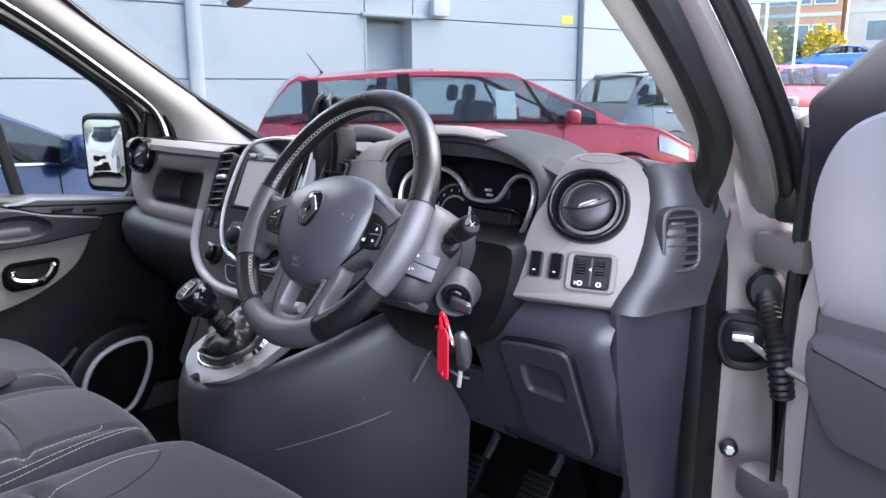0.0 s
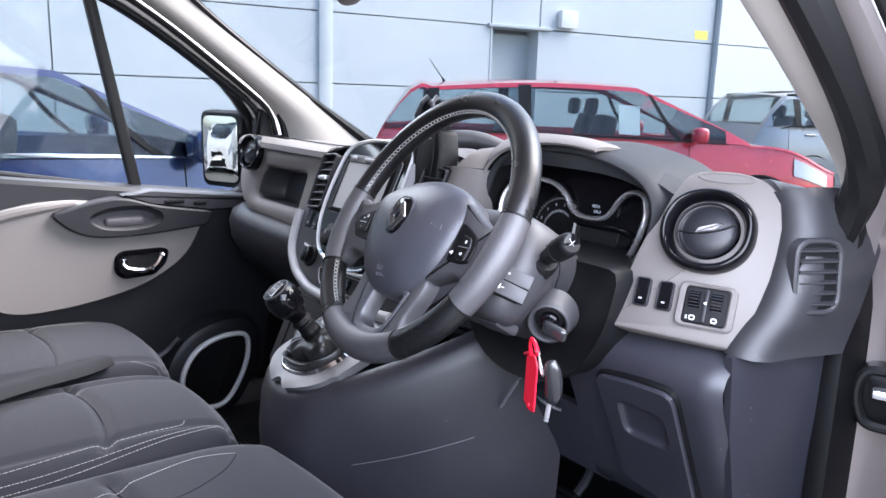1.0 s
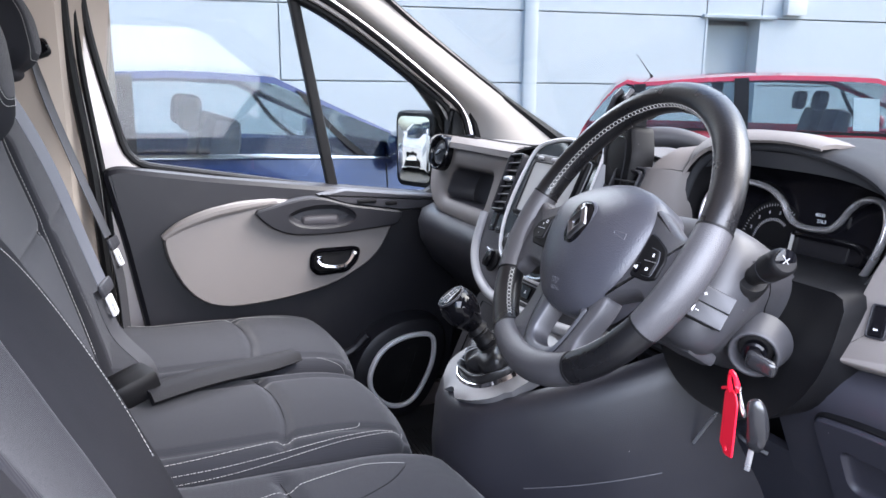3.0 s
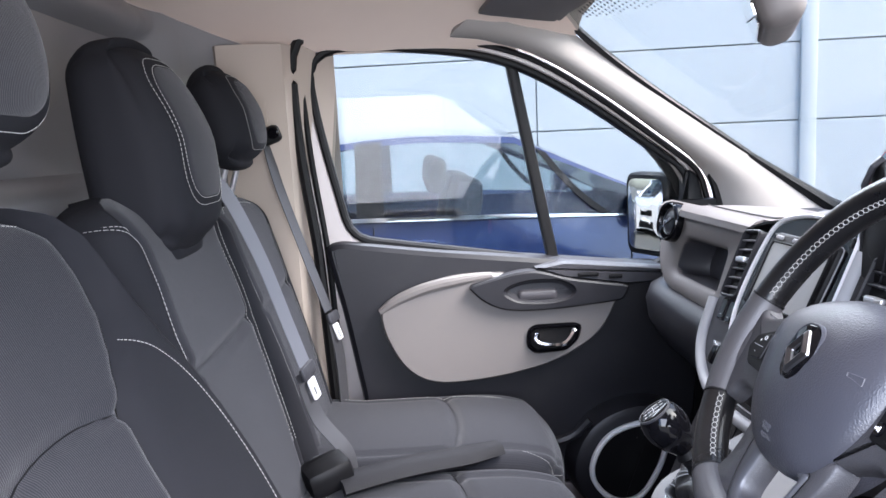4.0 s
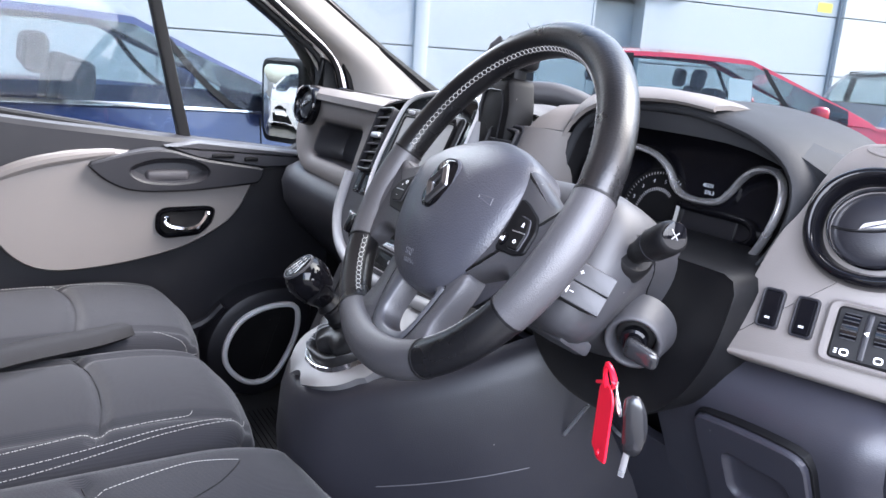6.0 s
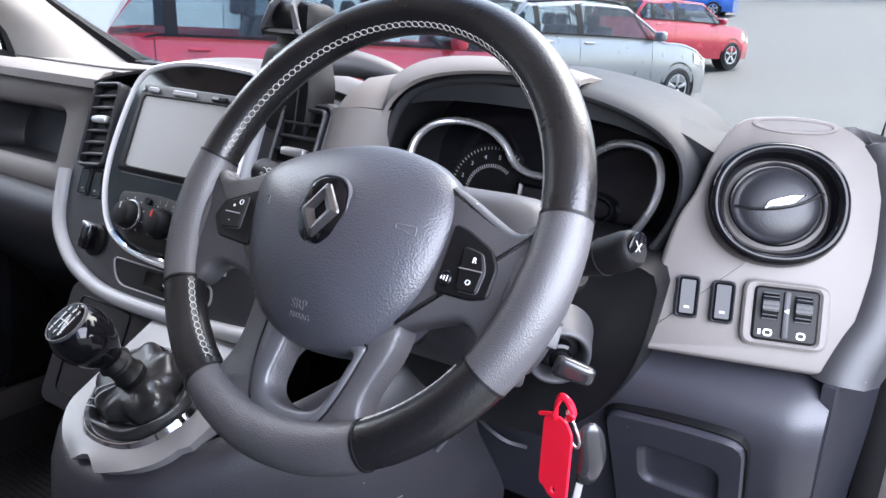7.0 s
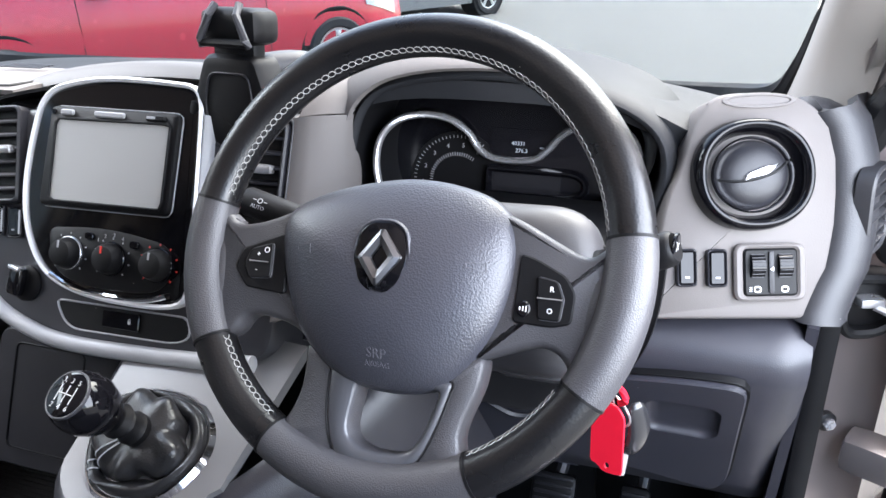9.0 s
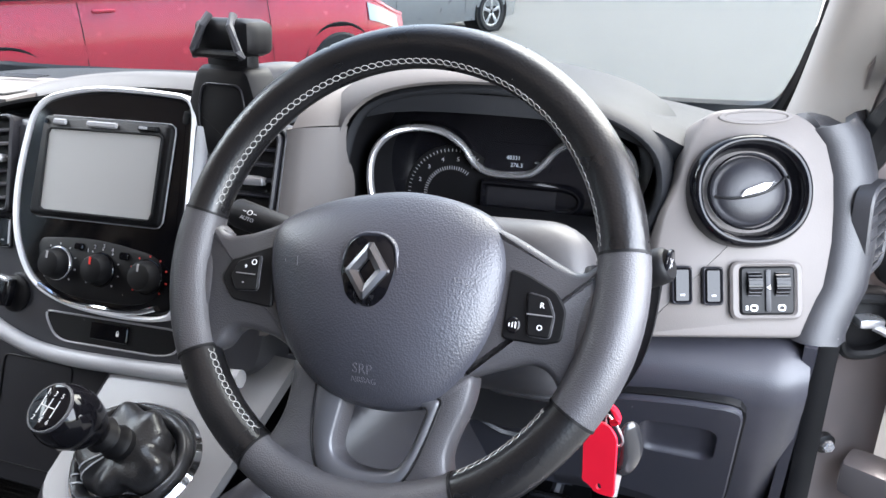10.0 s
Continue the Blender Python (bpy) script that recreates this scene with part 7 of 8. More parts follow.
def door_mirror():
    d = thing("door_mirror", "black door mirror with clear glass outside the passenger window", "mirror", (-0.98, 0.28, 1.12))
    # faces back and a little inwards
    face = Matrix.Translation((-0.918, 0.283, 1.222)) @ Matrix.Rotation(radians(24), 4, "Z") @ plane_at((0, 0, 0), (1, 0, 0), (0, -0.012, 1))
    o = rrect(0.158, 0.214, 0.03)
    body = [[face @ Vector((u * s, v * s, w)) for u, v in o] for s, w in ((0.95, 0.004), (1.0, 0.0), (1.02, -0.02), (0.98, -0.06), (0.85, -0.09), (0.6, -0.11))]
    part("housing", loft(body, True, True), BLACK, d, "black mirror housing")
    o2 = rrect(0.130, 0.184, 0.024)
    cap = [[face @ Vector((u * k, v * k, 0.012 - (u * u + v * v) * k * k / 2.2)) for u, v in o2] for k in (1.0, 0.85, 0.7, 0.55, 0.4, 0.25, 0.1)]
    bmc = loft(cap, True, False)
    bmc.verts.ensure_lookup_table()
    bmc.faces.new(bmc.verts[-len(o2):])
    part("glass", bmc, MIRRORGLASS, d, "slightly domed mirror glass", sharp=80)
    part("arm", tube([(-0.92, 0.33, 1.155), (-0.87, 0.35, 1.14), (-0.82, 0.35, 1.13)], 0.026, 10), BLACK, d, "black mirror arm")


def pedals():
    for name, lab, x, y, z, w, h in (("pedal", "clutch pedal with a ribbed rubber pad", 0.31, 0.43, 0.655, 0.055, 0.075), ("pedal", "brake pedal with a ribbed rubber pad", 0.47, 0.43, 0.675, 0.065, 0.070), ("pedal", "long black accelerator pedal near the floor", 0.585, 0.46, 0.62, 0.045, 0.12)):
        p = thing(name, lab, "pedal", (x, y, z), "pedals")
        m = plane_at((x, y, z), (1, 0, 0), (0, 0.6, 0.8))
        pad = part("pad", slab(rrect(w, h, 0.010), 0.014, m, 0.004), BLACK, p, "black rubber pad")
        for i in range(6):
            part("rib", slab(rrect(w * 0.85, 0.005, 0.002, 0, -h * 0.4 + h * 0.8 * i / 5), 0.004, m @ pose(0, 0, 0.013), 0.001), DARK, pad)
        part("arm", tube(smooth_path([(x, y + 0.01, z), (x + 0.012, y + 0.06, z + 0.06), (x + 0.015, y + 0.10, z + 0.22)], 5), 0.009, 8), MIDGREY, p, "grey steel pedal arm")


steering_wheel()
steering_column()
phone_holder()
interior_mirror()
door_mirror()
pedals()
# ---- seats and belts ----
def along(table, v):
    """Smooth value at v from rows (v, value)."""
    if v <= table[0][0]:
        return table[0][1]
    for (a, x), (b, y) in zip(table, table[1:]):
        if v <= b:
            t = (v - a) / (b - a)
            return x + (y - x) * t * t * (3 - 2 * t) * 0.5 + (y - x) * t * 0.5
    return table[-1][1]


def near_line(p, line):
    """Distance from a point to a polyline, both in a plane."""
    best = 9.0
    for a, b in zip(line, line[1:]):
        ax, ay, bx, by = a[0], a[1], b[0], b[1]
        dx, dy = bx - ax, by - ay
        t = max(0.0, min(1.0, ((p[0] - ax) * dx + (p[1] - ay) * dy) / (dx * dx + dy * dy + 1e-12)))
        best = min(best, math.hypot(p[0] - ax - dx * t, p[1] - ay - dy * t))
    return best


def thread_on(lines, bvh, way, parent, mat=None):
    """Rows of stitches dropped on an upholstered surface."""
    for line in lines:
        on = drop_on(smooth_path(line, 10), bvh, way, 0.0006)
        if len(on) > 6:
            part("stitching", stitches(on, 0.0042, 0.0022, 0.00048), mat or STITCH, parent, "white seat stitching")


def backrest(s, M, wide, seam, cross, low, high, dish, crest, roll):
    """Upholstered back: a centre panel between two side bolsters, with sunk seams. wide and seam are half widths over height."""
    nv, nc, nb = 84, 44, 14
    centre, left, right, shell = [], [], [], []
    def front(u, v):
        us, hw = along(seam, v), along(wide, v)
        b = min(1.0, max(0.0, (abs(u) - us) / max(0.004, hw - us)))
        w = -crest - dish * (1 - min(1, abs(u) / us) ** 2)
        w += crest * math.sin(0.5 * math.pi * min(1.0, b / 0.78)) - 0.050 * max(0, (b - roll) / (1 - roll)) ** 2
        w -= 0.045 * max(0, (v - high + 0.075) / 0.075) ** 2.4
        w -= 0.007 * math.exp(-((abs(u) - us) / 0.008) ** 2)
        w -= 0.008 * math.exp(-(near_line((abs(u), v), cross) / 0.009) ** 2)
        w += 0.004 * math.sin(9 * v + 1) * (1 - b)
        return w
    for i in range(nv + 1):
        v = low + (high - low) * i / nv
        us, hw = along(seam, v), along(wide, v)
        centre.append([M @ Vector((us * (2 * j / nc - 1), v, front(us * (2 * j / nc - 1), v))) for j in range(nc + 1)])
        for sd, rows in ((-1, left), (1, right)):
            rows.append([M @ Vector((sd * (us + (hw - us) * math.sin(0.5 * math.pi * j / nb)), v, front(us + (hw - us) * math.sin(0.5 * math.pi * j / nb), v))) for j in range(nb + 1)])
        e = front(hw, v)
        deep = -0.125 + 0.035 * max(0, (v - high + 0.08) / 0.08) ** 2
        deep = min(deep, e - 0.004)
        shell.append([M @ Vector((u, v, w)) for u, w in ((-hw, e), (-hw * 1.005, e * 0.6 + deep * 0.4), (-hw * 0.95, deep * 0.9 + e * 0.1), (-hw * 0.7, deep), (0, deep - 0.004), (hw * 0.7, deep), (hw * 0.95, deep * 0.9 + e * 0.1), (hw * 1.005, e * 0.6 + deep * 0.4), (hw, e))])
    def skin(*grids):
        bm = bmesh.new()
        for g in grids:
            vs = [[bm.verts.new(p) for p in row] for row in g]
            for r0, r1 in zip(vs, vs[1:]):
                for j in range(len(r0) - 1):
                    bm.faces.new((r0[j], r0[j + 1], r1[j + 1], r1[j]))
        return bm
    top = [[a, a.lerp(c, 0.5) + Vector((0, 0, 0.004)), c] for a, c in zip([r for r in left[-1][::-1]] + centre[-1][1:-1] + right[-1], [shell[-1][0].lerp(shell[-1][-1], k / (2 * nb + nc)) + (shell[-1][4] - shell[-1][0].lerp(shell[-1][-1], 0.5)) * math.sin(math.pi * k / (2 * nb + nc)) for k in range(2 * nb + nc + 1)])]
    bmb = skin(left, right, shell, top)
    bmesh.ops.remove_doubles(bmb, verts=bmb.verts, dist=0.0002)
    bmesh.ops.recalc_face_normals(bmb, faces=bmb.faces)
    back = part("backrest", bmb, SEATSIDE, s, "smooth dark bolsters", sharp=80)
    panel = part("back_panel", skin(centre), FABRIC, back, "fine ribbed dark cloth panel", sharp=80)
    surf = bvh_of(back, panel)
    way = M.to_3x3() @ Vector((0, 0, -1))
    for sd in (-1, 1):
        line = [M @ Vector((sd * along(seam, low + (high - low) * i / 60), low + (high - low) * i / 60, 0)) for i in range(59)]
        part("seam", tube(drop_on(line, surf, way, -0.0004), 0.0011, 5), BLACK, panel)
    path = [(-u, v) for u, v in cross[::-1] if u > 0] + list(cross)
    on = drop_on(smooth_path([M @ Vector((u, v, 0)) for u, v in path], 6), surf, way, -0.0004)
    if len(on) > 4:
        part("seam", tube(on, 0.0011, 5), BLACK, panel)
    return back, surf, way


def seat_cushion(s, x0, x1, y0, y1, top, groove, edge):
    """Cushion with a rounded nose, a crowned top and one curved cross seam. edge: width of the raised roll along the sides."""
    xc, w, d = (x0 + x1) / 2, x1 - x0, y1 - y0
    def shape(a, b, c, p):
        q = p.copy()
        up = max(0, c)
        y = (y0 + y1) / 2 + p.y
        front = max(0, b - 0.35) / 0.65
        q.z += up * (0.010 * (1 - a * a) - 0.030 * front ** 2.2)
        q.y += -0.022 * a * a * max(0, b) ** 3
        q.x *= 1 - 0.04 * front ** 3
        q.z += up * 0.030 * max(0, -b - 0.5)
        line = groove + 0.020 * (1 - (a / 0.8) ** 2)
        if abs(a) < 0.86:
            q.z -= up * 0.011 * math.exp(-((y - line) / 0.009) ** 2)
        if edge:
            r = (1 - abs(a)) * w / 2
            q.z -= up * 0.006 * math.exp(-((r - edge) / 0.007) ** 2)
        return q
    core = part("cushion", pillow((w, d, 0.17), 0.045, (44, 64, 8), shape, pose(xc, (y0 + y1) / 2, top - 0.085)), FABRIC, s, "fine ribbed dark cloth cushion", sharp=80)
    surf = bvh_of(core)
    seam = drop_on([(xc + w / 2 * a, groove + 0.020 * (1 - (a / 0.8) ** 2), 1.2) for a in [-0.82 + 1.64 * i / 30 for i in range(31)]], surf, (0, 0, -1), -0.0002)
    if len(seam) > 4:
        part("seam", tube(seam, 0.0012, 5), BLACK, core)
    return core, surf


def headrest(s, H, size, taper, panel, double):
    """Rounded head restraint with a stitched front panel."""
    def shape(a, b, c, p):
        q = p.copy()
        q.x *= 1 - taper[0] * max(0, b) ** 2 - taper[1] * max(0, -b) ** 2
        q.y += 0.012 * (1 - a * a) * b
        q.z += 0.014 * max(0, c) * (1 - a * a) - taper[2] * max(0, c) * max(0, b) ** 1.5 - taper[3] * max(0, c) * max(0, -b) ** 3
        return q
    hr = part("headrest", pillow(size, 0.045, (26, 26, 10), shape, H), SEATSIDE, s, "dark rounded headrest", sharp=80)
    hs = bvh_of(hr)
    way = H.to_3x3() @ Vector((0, 0, -1))
    pw, ph, pv, pr = panel
    pm = H @ pose(0, pv, 0)
    for off in ((0.0, 0.009) if double else (0.0,)):
        loop = respace(rrect(pw - off * 2, ph - off * 2, pr, 0, 0, 8), 110)
        on = drop_on([pm @ Vector((u, v, 0)) for u, v in loop + loop[:1]], hs, way, 0.0006)
        if len(on) > 8:
            part("stitching", stitches(on, 0.0042, 0.0022, 0.00048), STITCH, hr, "white seat stitching")
    puff_panel("headrest_panel", respace(rrect(pw - 0.020, ph - 0.020, pr, 0, 0, 8), 80), pm @ pose(0, 0, 0.1), hs, way, 0.0015, FABRIC, hr, "ribbed dark cloth headrest panel")
    return hr


def posts(s, H, M, low, top):
    for u in (-0.05, 0.05):
        a, b = H @ Vector((u, low, -0.01)), M @ Vector((u, top, -0.055))
        post = part("headrest_post", tube([a, b], 0.006, 12), SATIN, s, "bright steel headrest post")
        d = (a - b).normalized()
        part("post_guide", tube([b + d * 0.018, b + d * 0.034], [0.017, 0.013], 14), BLACK, post, "black post guide")


def puff_panel(name, outline, m, bvh, way, puff, mat, parent, label):
    """An upholstered panel that swells from its seam on a cushion's surface."""
    n = len(outline)
    cx, cy = sum(p[0] for p in outline) / n, sum(p[1] for p in outline) / n
    rings = []
    for k, up in ((1.0, -0.002), (0.985, 0.0005), (0.96, 0.5 * puff), (0.9, puff), (0.8, puff), (0.7, puff), (0.6, puff), (0.5, puff), (0.4, puff), (0.3, puff), (0.2, puff), (0.1, puff)):
        on = drop_on([m @ Vector((cx + (x - cx) * k, cy + (y - cy) * k, 0)) for x, y in outline], bvh, way, up)
        if len(on) != n:
            return None
        rings.append(on)
    bm = loft(rings, True, False)
    bm.verts.ensure_lookup_table()
    bm.faces.new(bm.verts[-n:])
    return part(name, bm, mat, parent, label, sharp=80)


def leaning(x, y, z, lean):
    """Plane of a seat back, its first axis towards the passenger side."""
    return plane_at((x, y, z), (-1, 0, 0), (0, -math.sin(radians(lean)), math.cos(radians(lean))))


def seat_base(s, x0, x1, y0, y1):
    part("base", pillow((x1 - x0, y1 - y0, 0.22), 0.02, (6, 6, 4), None, pose((x0 + x1) / 2, (y0 + y1) / 2, 0.60)), BLACK, s, "black seat base")


def driver_seat():
    s = thing("driver_seat", "dark grey cloth driver seat with deep bolsters and white stitching", "seat", (0.405, -0.35, FLOOR_Z), "front seats")
    seat_base(s, 0.16, 0.66, -0.52, -0.10)
    core, surf = seat_cushion(s, 0.085, 0.725, -0.55, -0.012, 0.853, -0.30, 0)
    down = (0, 0, -1)
    thread_on([[Vector(p) for p in ((0.215, -0.40, 1.2), (0.178, -0.30, 1.2), (0.160, -0.245, 1.2), (0.147, -0.19, 1.2), (0.150, -0.155, 1.2), (0.158, -0.122, 1.2))]], surf, down, core)
    for sd in (-1, 1):
        line = [Vector((0.405 + sd * x, y, 1.2)) for x, y in ((0.245, -0.124), (0.22, -0.14), (0.19, -0.17), (0.16, -0.227), (0.15, -0.30))]
        part("seam", tube(drop_on(smooth_path(line, 5), surf, down, -0.0002), 0.0011, 5), BLACK, core)
    M = leaning(0.405, -0.452, 0.917, 26)
    wide = [(-0.08, 0.27), (0.03, 0.300), (0.10, 0.317), (0.17, 0.320), (0.24, 0.311), (0.31, 0.286), (0.36, 0.248), (0.40, 0.222), (0.44, 0.206), (0.48, 0.196), (0.515, 0.178), (0.538, 0.145), (0.550, 0.10)]
    seam = [(-0.08, 0.075), (0.05, 0.082), (0.15, 0.090), (0.25, 0.100), (0.313, 0.112), (0.345, 0.136), (0.374, 0.160), (0.41, 0.180), (0.45, 0.187), (0.495, 0.180), (0.52, 0.160), (0.538, 0.13), (0.550, 0.09)]
    back, surf, way = backrest(s, M, wide, seam, [(0.0, 0.330), (0.05, 0.327), (0.112, 0.313)], -0.08, 0.550, 0.008, 0.020, 0.74)
    side = [(0.168, 0.374), (0.198, 0.346), (0.226, 0.305), (0.244, 0.255), (0.252, 0.20), (0.252, 0.14), (0.242, 0.08), (0.218, 0.02)]
    thread_on([[M @ Vector((sd * u, v, 0)) for u, v in side] for sd in (-1, 1)], surf, way, back)
    thread_on([[M @ Vector((u, v, 0)) for u, v in ((-0.15, 0.517), (-0.10, 0.530), (0.0, 0.534), (0.10, 0.530), (0.15, 0.517))]], surf, way, back)
    H = leaning(0.392, -0.722, 1.540, 12)
    headrest(s, H, (0.305, 0.225, 0.115), (0.14, 0.22, 0.035, 0.035), (0.250, 0.195, 0.0, 0.07), False)
    posts(s, H, M, -0.095, 0.525)


def middle_seat():
    s = thing("middle_seat", "dark grey cloth middle seat with a tall built-in headrest", "seat", (-0.1, -0.35, FLOOR_Z), "front seats")
    seat_base(s, -0.27, 0.03, -0.52, -0.12)
    core, surf = seat_cushion(s, -0.300, 0.068, -0.58, -0.050, 0.848, -0.275, 0.062)
    down = (0, 0, -1)
    thread_on([[Vector((x, y, 1.2)) for x, y in ((0.036, -0.50), (0.034, -0.42), (0.024, -0.33), (0.010, -0.24), (0.003, -0.16), (-0.008, -0.145))],
               [Vector((x, y, 1.2)) for x, y in ((0.060, -0.45), (0.058, -0.36), (0.050, -0.26), (0.034, -0.15), (0.010, -0.085), (-0.02, -0.068))],
               [Vector((x, y, 1.2)) for x, y in ((0.052, -0.45), (0.050, -0.36), (0.042, -0.26), (0.026, -0.15), (0.002, -0.088))]], surf, down, core)
    M = leaning(-0.085, -0.540, 0.921, 15)
    wide = [(-0.08, 0.195), (0.05, 0.208), (0.15, 0.218), (0.30, 0.224), (0.40, 0.224), (0.44, 0.216), (0.468, 0.197), (0.482, 0.165), (0.490, 0.12)]
    seam = [(-0.08, 0.135), (0.05, 0.142), (0.15, 0.150), (0.24, 0.162), (0.30, 0.168), (0.365, 0.160), (0.41, 0.164), (0.44, 0.180), (0.468, 0.176), (0.482, 0.15), (0.490, 0.105)]
    back, surf, way = backrest(s, M, wide, seam, [(0.0, 0.240), (0.08, 0.241), (0.160, 0.246)], -0.08, 0.490, 0.006, 0.0, 0.10)
    runs = []
    for sd in (-1, 1):
        for off in (0.003, 0.012):
            runs.append([M @ Vector((sd * (along(seam, v) + off), v, 0)) for v in (0.02, 0.10, 0.18, 0.24, 0.30, 0.365, 0.41, 0.435)] + [M @ Vector((sd * (0.198 + off), 0.452 + off * 0.4, 0))])
    thread_on(runs, surf, way, back)
    H = leaning(-0.085, -0.690, 1.440, 6)
    headrest(s, H, (0.245, 0.275, 0.125), (0.16, 0.10, 0.055, 0.02), (0.175, 0.205, 0.014, 0.055), True)
    part("headrest_neck", pillow((0.17, 0.09, 0.10), 0.03, (8, 6, 6), None, H @ pose(0, -0.125, -0.018)), SEATSIDE, s, "dark neck below the headrest", sharp=80)


def passenger_seat():
    s = thing("passenger_seat", "dark grey cloth passenger seat with an adjustable headrest", "seat", (-0.5, -0.35, FLOOR_Z), "front seats")
    seat_base(s, -0.67, -0.34, -0.52, -0.12)
    core, surf = seat_cushion(s, -0.700, -0.305, -0.58, -0.046, 0.850, -0.275, 0.05)
    down = (0, 0, -1)
    thread_on([[Vector((x, y, 1.2)) for x, y in ((-0.662, -0.50), (-0.664, -0.38), (-0.660, -0.25), (-0.650, -0.14))], [Vector((x, y, 1.2)) for x, y in ((-0.345, -0.14), (-0.33, -0.085), (-0.345, -0.062))]], surf, down, core)
    M = leaning(-0.495, -0.540, 0.921, 15)
    wide = [(-0.08, 0.190), (0.05, 0.200), (0.15, 0.208), (0.30, 0.208), (0.37, 0.198), (0.41, 0.180), (0.435, 0.150), (0.448, 0.11)]
    seam = [(-0.08, 0.120), (0.05, 0.125), (0.15, 0.132), (0.24, 0.142), (0.30, 0.150), (0.37, 0.155), (0.41, 0.150), (0.435, 0.13), (0.448, 0.095)]
    back, surf, way = backrest(s, M, wide, seam, [(0.0, 0.228), (0.08, 0.229), (0.142, 0.234)], -0.08, 0.448, 0.006, 0.0, 0.10)
    thread_on([[M @ Vector((sd * (along(seam, v) + 0.006), v, 0)) for v in (0.05, 0.10, 0.18, 0.24, 0.30, 0.37)] for sd in (-1, 1)], surf, way, back)
    thread_on([[M @ Vector((u, v, 0)) for u, v in ((-0.12, 0.418), (-0.08, 0.427), (0.0, 0.431), (0.08, 0.427), (0.12, 0.418))]], surf, way, back)
    H = leaning(-0.490, -0.672, 1.494, 12)
    headrest(s, H, (0.235, 0.180, 0.090), (0.16, 0.10, 0.035, 0.03), (0.165, 0.145, 0.0, 0.05), False)
    posts(s, H, M, -0.075, 0.42)


def belt(points, normal_to, width, mat, name, label):
    """A flat strap along a path, turned to face a direction."""
    pts = smooth_path(points, 8)
    rows = []
    for i, p in enumerate(pts):
        t = (pts[min(i + 1, len(pts) - 1)] - pts[max(i - 1, 0)]).normalized()
        s = t.cross(Vector(normal_to)).normalized()
        rows.append([p + s * width * 0.5, p + s * width * 0.2, p - s * width * 0.2, p - s * width * 0.5])
    return rows


def seat_belt(points, tongue, face, low, label, web):
    b = thing("seat_belt", label, "seat belt", tongue, "seat belts")
    part("webbing", sheet(belt(points, face, 0.040, None, "", ""), 0.0016), web, b, "belt webbing")
    t = Vector(tongue)
    d = (Vector(points[-1]) - Vector(points[-2])).normalized()
    side = d.cross(Vector(face)).normalized()
    n = side.cross(d)
    m = Matrix((side, -d, n)).transposed().to_4x4()
    m.translation = t
    part("tongue_body", pillow((0.052, 0.024, 0.010), 0.0045, (6, 4, 4), None, m @ pose(0, 0.004, 0.004)), MIDGREY, b, "grey tongue grip")
    pl = rounded([(-0.013, -0.012), (-0.012, -0.050), (0.012, -0.050), (0.013, -0.012)], 0.004)
    hole = rrect(0.010, 0.018, 0.002, 0, -0.036)
    part("tongue_plate", ring(respace(pl, 40), respace(hole, 40), 0.004, m, 0.0008), SILVER, b, "bright steel buckle tongue")
    part("lower_webbing", sheet(belt(low, face, 0.046, None, "", ""), 0.0016), DARKWEB, b, "dark lower webbing")


